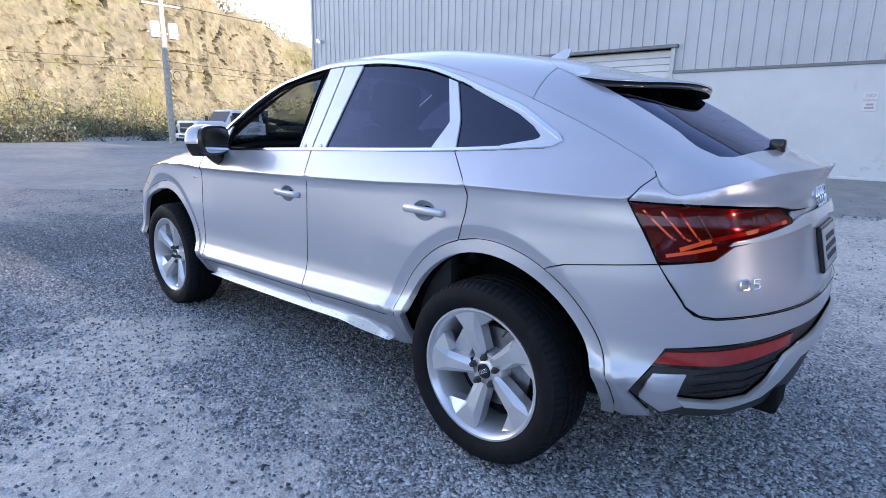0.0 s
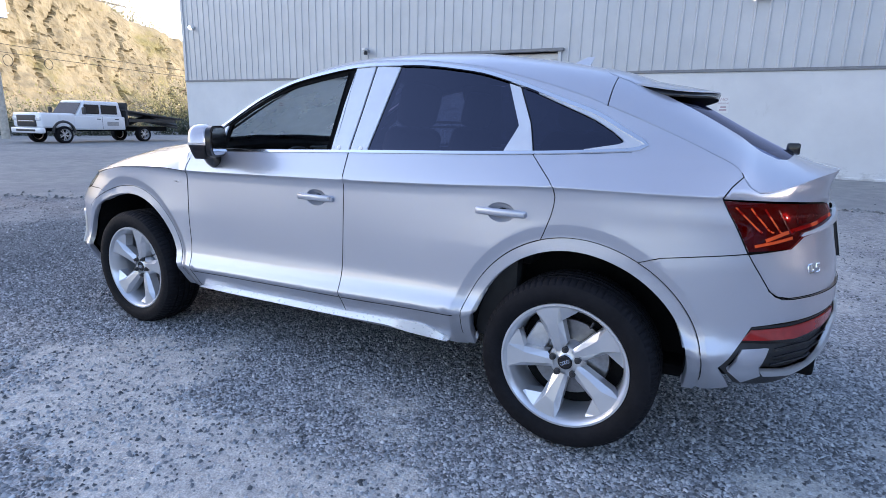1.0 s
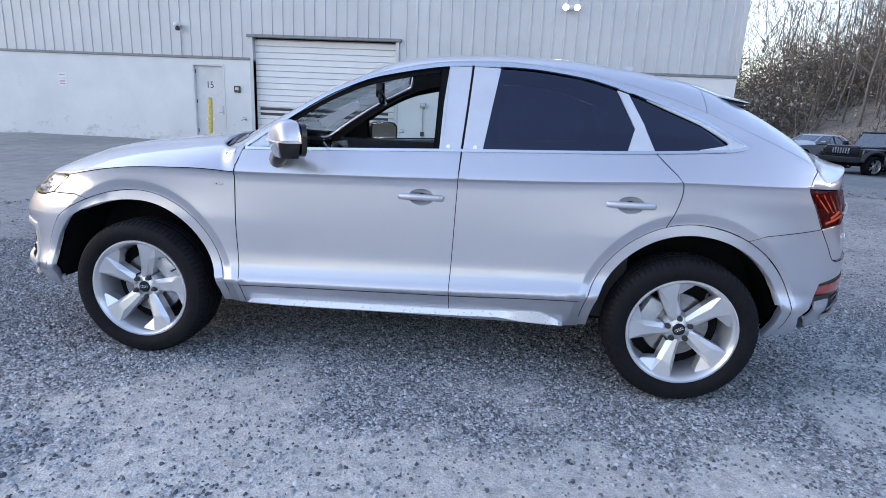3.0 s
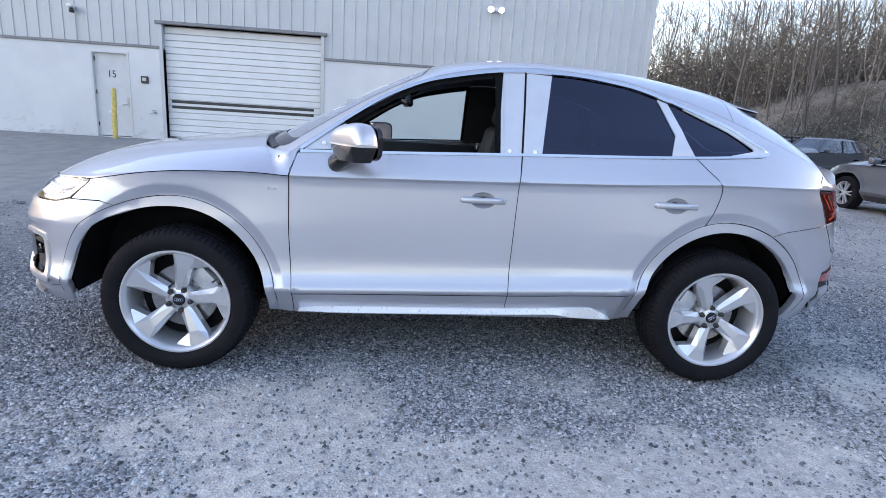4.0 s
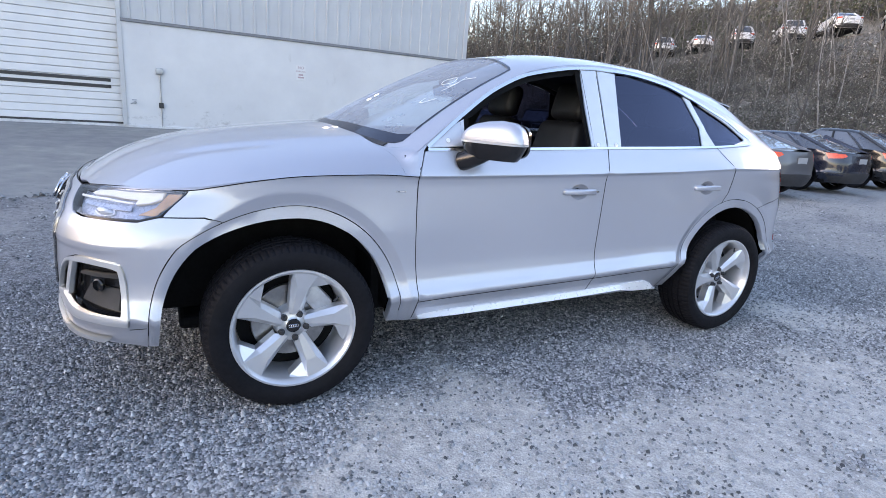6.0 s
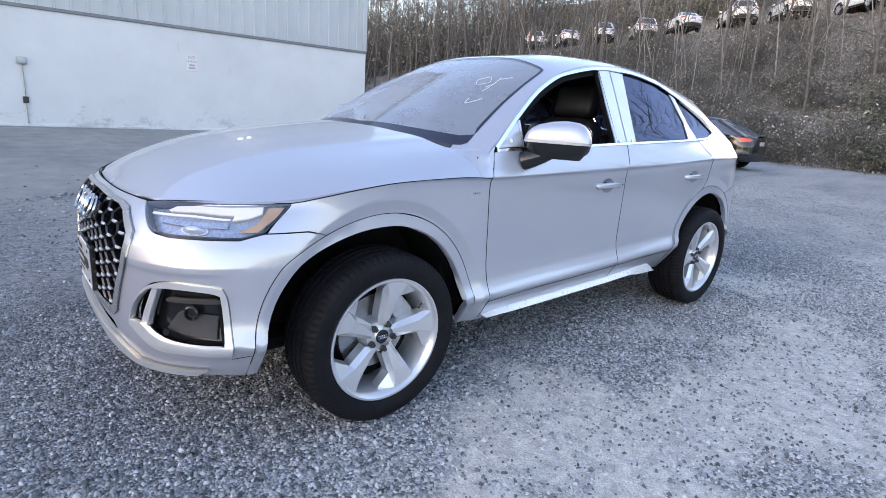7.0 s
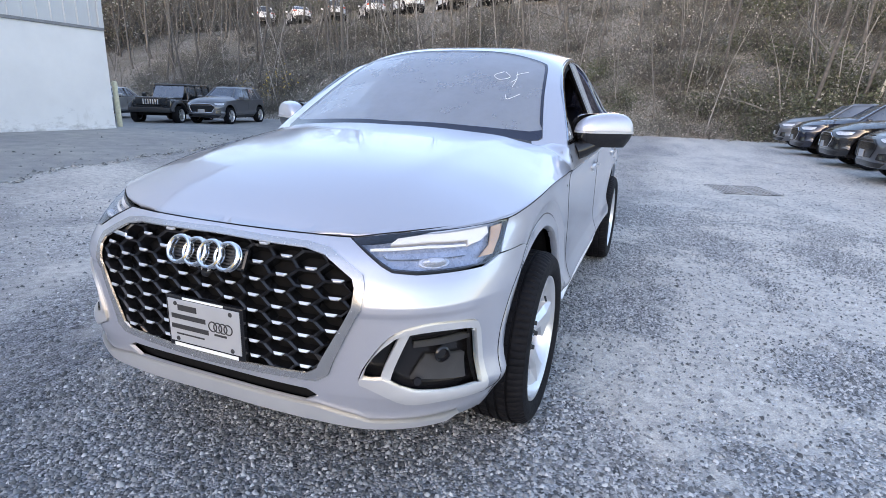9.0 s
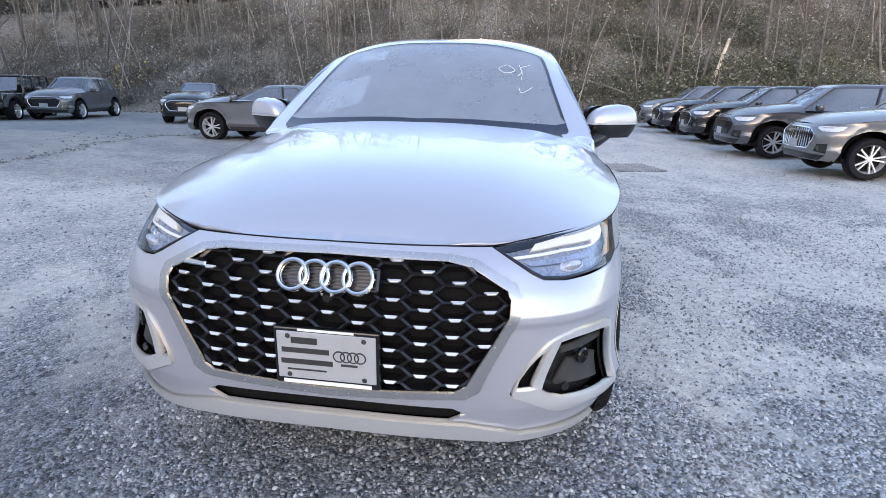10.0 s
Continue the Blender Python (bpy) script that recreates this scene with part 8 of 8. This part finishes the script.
bush = [shrub(50, "tangled green bramble at the foot of the bank", LEAF_GREEN, 1000, 1.7, 1.5, .065),
        shrub(51, "tangled grey-brown brush with dry leaves on the bank", LEAF_GREY, 900, 1.6, 1.7, .055),
        shrub(52, "sparse dry brush on the bank", LEAF_GREY, 420, 1.4, 1.3, .045)]
for k in range(150):
    y = rng.uniform(-34, 26)
    d = abs(rng.normal(0, 4.5)) + .2 if k % 2 else rng.uniform(.5, 14.0)
    x = -23.6 - d - .10 * float(np.clip(y, -20, 20)) + 1.2 * float(fbm(-24, y, .16))
    green = (y > -4 and d < 6) or (y > 2 and d < 13)
    src = bush[0] if green and rng.uniform() < .6 else bush[1] if (green or rng.uniform() < .35) else bush[2]
    m = pose(x, y, max(float(bank_z(x, y)), 0) - .05, 0, 0, rng.uniform(0, 360)) @ Matrix.Scale(rng.uniform(.7, 1.35), 4)
    (bush[k] if k < 3 else copy_thing(src, m)).matrix_world = m

# brush along the foot of the bank
for k in range(46):
    y = rng.uniform(-14, 17)
    x = -23.4 - abs(rng.normal(0, 1.3)) - .10 * float(np.clip(y, -20, 20)) + 1.2 * float(fbm(-24, y, .16))
    copy_thing(bush[0 if k % 3 == 0 and y > -3 else 1], pose(x, y, max(float(bank_z(x, y)), 0) - .05, 0, 0, rng.uniform(0, 360)) @ Matrix.Scale(rng.uniform(.8, 1.35), 4))

# dark growth behind the terrace, bare trees across the lot
for k in range(28):
    y = -46 + 2.3 * k + rng.normal(0, .6)
    x = -23.6 - rng.uniform(26.5, 36) - .10 * float(np.clip(y, -20, 20))
    copy_thing(bush[k % 2], pose(x, y, float(bank_z(x, y)) - .1, 0, 0, rng.uniform(0, 360)) @ Matrix.Scale(rng.uniform(1.6, 3.0), 4))
far_trees = []
for k in range(16):
    x, y = -22 + 1.5 * k + rng.normal(0, .5), rng.uniform(25, 33)
    far_trees.append(pose(x, y, 0, 0, 0, rng.uniform(0, 360)) @ Matrix.Scale(rng.uniform(.8, 1.1), 4))

# trees beyond the building's corner
for k in range(90):
    x, y = (rng.uniform(-84, -40), rng.uniform(-90, -36)) if k % 3 else (rng.uniform(-52, -30), rng.uniform(-66, -42))
    far_trees.append(pose(x, y, max(float(bank_z(x, y)), 0), 0, 0, rng.uniform(0, 360)) @ Matrix.Scale(rng.uniform(.8, 1.25), 4))


def merged(name, sources, places):
    """Many copies of some meshes as one."""
    v, f, base = [], [], 0
    for (me, m) in zip(sources, places):
        c = np.empty(len(me.vertices) * 3)
        me.vertices.foreach_get("co", c)
        a = np.array(m)
        v.append(c.reshape(-1, 3) @ a[:3, :3].T + a[:3, 3])
        f += [[base + q for q in p.vertices] for p in me.polygons]
        base += len(me.vertices)
    return mesh_of(name, np.concatenate(v), f, sources[0].materials[0], False)


# undergrowth that cannot be told apart
_m = []
for k in range(230):
    y = rng.uniform(-36, 27)
    d = rng.uniform(.3, 14.0)
    x = -23.6 - d - .10 * float(np.clip(y, -20, 20))
    _m.append(pose(x, y, max(float(bank_z(x, y)), 0) - .05, rng.normal(0, 8), rng.normal(0, 8), rng.uniform(0, 360)) @ Matrix.Scale(rng.uniform(.6, 1.3), 4))
_leaf = [o.data for o in bush[2].children if o.name.startswith("foliage")][0]
_stem = [o.data for o in bush[2].children if o.name.startswith("stem")][0]
_crown = [o.data for o in sap[1].children if o.name.startswith("crown")][0]
_trunk = [o.data for o in sap[1].children if o.name.startswith("trunk")][0]
tagged(part("undergrowth", merged("undergrowth", [_leaf] * 230, _m), LEAF_GREY, None), "sparse dry leaves of brush covering the bank", "brush", kind="stuff")
tagged(part("undergrowth_stems", merged("undergrowth_stems", [_stem] * 230 + [_crown] * 120, _m + _m[::-1][:120]), TWIG, None), "grey-brown stems of brush covering the bank", "brush", kind="stuff")
tagged(part("thin_stems", merged("thin_stems", [_trunk] * 80, _m[::-1][:80]), PALE_BARK, None), "thin pale stems among the brush", "saplings", kind="stuff")

# dark thicket beyond the building's corner
_m = []
for k in range(150):
    x, y = (rng.uniform(-44, -13), rng.uniform(-80, -44)) if k % 3 else (rng.uniform(-75, -40), rng.uniform(-85, -42))
    _m.append(pose(x, y, max(float(bank_z(x, y)), 0) - .1, rng.normal(0, 8), rng.normal(0, 8), rng.uniform(0, 360)) @ Matrix.Scale(rng.uniform(1.8, 3.6), 4))
_dry = [o.data for o in bush[1].children if o.name.startswith("foliage")][0]
tagged(part("far_thicket", merged("far_thicket", [_dry] * 150, _m), LEAF_GREY, None), "dark dry thicket beyond the building", "brush", kind="stuff")
tagged(part("far_thicket_stems", merged("far_thicket_stems", [_stem] * 150 + [_crown] * 150, _m + _m), TWIG, None), "bare stems of the thicket beyond the building", "brush", kind="stuff")
for k in range(60):
    x, y = rng.uniform(-50, -14), rng.uniform(-78, -46)
    far_trees.append(pose(x, y, max(float(bank_z(x, y)), 0), 0, 0, rng.uniform(0, 360)) @ Matrix.Scale(rng.uniform(.7, 1.15), 4))
for name, start, mt, words in (("far_tree_trunks", "trunk", BARK, "grey trunks of bare trees beyond the building"), ("far_tree_crowns", "crown", TWIG, "bare crowns of trees beyond the building")):
    meshes = [[o.data for o in q.children if o.name.startswith(start)][0] for q in kinds]
    tagged(part(name, merged(name, [meshes[k % 6] for k in range(len(far_trees))], far_trees), mt, None), words, "trees", kind="stuff")

# a small yellow-leaved sapling, a leaning post, fallen boughs
LEAF_GOLD = leaf_mat("golden_leaf", [(0, (.30, .22, .04)), (1, (.50, .38, .09))])
yb = shrub(60, "small sapling with yellow autumn leaves", LEAF_GOLD, 260, 1.1, 2.4, .07)
yb.matrix_world = pose(-24.5, -21.5, .6)
fp = thing("leaning_post", "pale broken post leaning on the bank", "post")
part("post", tube([(-25.6, 9.1, 1.0), (-25.4, 9.7, 3.9)], (.09, .07), 8), WOODP, fp, smooth=True)
fb = thing("fallen_bough", "pale fallen bough lying across the brush", "branch")
part("bough", tubes_mesh("bough", [limb(np.random.default_rng(3), (-24.6, 5.2, 1.3), (-.3, -1, .40), 3.4, .045, 8, .02, .10), limb(np.random.default_rng(4), (-24.9, 3.6, 2.0), (-.2, -.2, 1), 1.2, .03, 5, .05, .15), limb(np.random.default_rng(5), (-25.0, 2.6, 2.4), (-.2, .5, 1), 1.0, .025, 5, .05, .15)], PALE_BARK, 6), PALE_BARK, fb)

# greenery before and on the quarry face
ys = [shrub(70, "yellow-green spring bush below the cliff", LEAF_YELLOW, 1100, 2.2, 2.6, .065), shrub(71, "yellow-green brush on the cliff", LEAF_YELLOW, 600, 1.8, 1.6, .065), shrub(72, "dark hedge along the lot", LEAF_GREEN, 900, 2.0, 1.0, .09)]
for k in range(95):
    if k == 2 or (k > 2 and k % 4 == 0):
        src, x, y, s = ys[2], 36.5 + rng.normal(0, .5), rng.uniform(-34, 6), rng.uniform(.8, 1.2)
        z = -.1
    else:
        src, s = ys[k % 2], rng.uniform(.8, 2.2)
        x, y, z = rng.uniform(44, 53.5), rng.uniform(-46, 8), -.1
    m = pose(x, y, z, 0, 0, rng.uniform(0, 360)) @ Matrix.Scale(s, 4)
    (ys[k] if k < 3 else copy_thing(src, m)).matrix_world = m
for k in range(26):
    y = rng.uniform(-48, 6)
    m = pose(64.5 + rng.uniform(0, 4), y, float(np.interp(y, [-95, -62, -46, -38, -30, -20, -5, 10], [6, 8, 10.5, 13.2, 15.0, 16.5, 17.0, 9])) - .2, 0, 0, rng.uniform(0, 360)) @ Matrix.Scale(rng.uniform(.8, 1.8), 4)
    copy_thing(ys[1], m)




# ---- loose stuff on the ground ----
_r = np.random.default_rng(5)
n = 32000
lx, ly = _r.uniform(-44, -22.5, n), _r.uniform(-30, 28, n)
ok = bank_z(lx, ly) > .05
lx, ly = lx[ok], ly[ok]
tagged(part("fallen_leaves", leaves_mesh("fallen_leaves", np.stack([lx, ly, bank_z(lx, ly) + .05], 1), .085, _r, LEAF_FLOOR), LEAF_FLOOR, None), "brown fallen leaves covering the bank", "leaves", kind="stuff")
lx, ly = _r.uniform(-28, -17, 40000), _r.uniform(-24, 24, 40000)
bz = bank_z(lx, ly)
ok = (bz < .05) & (_r.uniform(size=40000) < np.clip((bz + .62) / .66, 0, 1) ** 2.2)
lx, ly = lx[ok], ly[ok]
tagged(part("blown_leaves", leaves_mesh("blown_leaves", np.stack([lx, ly, ground_z(lx, ly) + .03], 1), .075, _r, LEAF_FLOOR), LEAF_FLOOR, None), "dry leaves blown onto the gravel along the bank", "leaves", kind="stuff")


def stones(name, count, x0, x1, y0, y1, smallest, largest, seed, dark=False):
    """Loose crushed stones as one mesh; fewer on the trodden patches."""
    g = np.random.default_rng(seed)
    x, y = g.uniform(x0, x1, count), g.uniform(y0, y1, count)
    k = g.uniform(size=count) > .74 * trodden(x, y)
    border = np.minimum(np.minimum(x - x0, x1 - x), y1 - y) / 1.6
    k &= g.uniform(size=count) < border
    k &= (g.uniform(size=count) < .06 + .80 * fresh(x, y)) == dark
    x, y = x[k], y[k]
    c = len(x)
    r = smallest + (largest - smallest) * g.uniform(size=c) ** 2.2
    a5 = np.arange(5) * 2 * np.pi / 5
    base = np.concatenate([np.stack([np.cos(a5), np.sin(a5), np.full(5, -.35)], 1), [(.25, 0, .75), (-.25, .1, .65)]])
    tri = np.array([(0, 1, 5), (1, 2, 6), (1, 6, 5), (2, 3, 6), (3, 4, 6), (4, 5, 6), (4, 0, 5)])
    v = base[None] * (1 + g.normal(0, .16, (c, 7, 1))) + g.normal(0, .17, (c, 7, 3))
    a = g.uniform(0, 2 * np.pi, c)
    ca, sa = np.cos(a)[:, None], np.sin(a)[:, None]
    vx, vy, vz = v[..., 0], v[..., 1] * g.uniform(.6, 1, (c, 1)), v[..., 2] * g.uniform(.6, 1.0, (c, 1))
    vx, vy = ca * vx - sa * vy, sa * vx + ca * vy
    z = ground_z(x, y) + .012 * fbm(x, y, 1.1)
    p = np.stack([vx * r[:, None] + x[:, None], vy * r[:, None] + y[:, None], vz * r[:, None] + (z + r * .36)[:, None]], -1).reshape(-1, 3)
    f = (tri[None] + (np.arange(c) * 7)[:, None, None]).reshape(-1, 3)
    me = bpy.data.meshes.new(name)
    me.vertices.add(len(p))
    me.vertices.foreach_set("co", p.astype(np.float32).ravel())
    me.loops.add(len(f) * 3)
    me.loops.foreach_set("vertex_index", f.astype(np.int32).ravel())
    me.polygons.add(len(f))
    me.polygons.foreach_set("loop_start", np.arange(0, len(f) * 3, 3, dtype=np.int32))
    me.update(calc_edges=True)
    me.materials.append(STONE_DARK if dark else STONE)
    return tagged(part(name, me, STONE, None), "loose dark crushed stones" if dark else "loose blue-grey crushed stones", "gravel", kind="stuff")


def edge_crumbs():
    """Broken asphalt and stones strewn along the apron's edge."""
    g = np.random.default_rng(33)
    n = 2600
    x = g.uniform(-12, 9, n)
    y = asphalt_edge(x) + np.where(g.uniform(size=n) < .6, g.normal(.03, .07, n), -g.exponential(.8, n))
    r = .008 + .028 * g.uniform(size=n) ** 3
    base = np.array([(1, 0, 0), (.2, .9, 0), (-.9, .4, 0), (-.6, -.8, 0), (.5, -.8, 0), (.1, .1, .7)])
    tri = np.array([(0, 1, 5), (1, 2, 5), (2, 3, 5), (3, 4, 5), (4, 0, 5)])
    v = base[None] + g.normal(0, .2, (n, 6, 3))
    z = ground_z(x, y) + .012 * fbm(x, y, 1.1) + .014
    p = (v * r[:, None, None] + np.stack([x, y, z], 1)[:, None]).reshape(-1, 3)
    f = (tri[None] + (np.arange(n) * 6)[:, None, None]).reshape(-1, 3)
    me = mesh_of("asphalt_crumbs", p.tolist(), f.tolist(), STONE_DARK, False)
    tagged(part("asphalt_crumbs", me, STONE_DARK, None), "dark crumbs of broken asphalt along the apron edge", "rubble", kind="stuff")


STONE = leaf_mat("crushed_stone", [(0, (.065, .070, .074)), (.4, (.27, .283, .293)), (.8, (.47, .484, .49)), (1, (.62, .63, .63))])
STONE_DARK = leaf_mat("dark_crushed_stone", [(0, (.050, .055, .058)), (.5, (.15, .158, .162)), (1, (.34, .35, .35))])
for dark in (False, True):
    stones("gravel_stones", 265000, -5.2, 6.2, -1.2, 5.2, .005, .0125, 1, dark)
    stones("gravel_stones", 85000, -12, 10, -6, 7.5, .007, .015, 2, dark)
edge_crumbs()
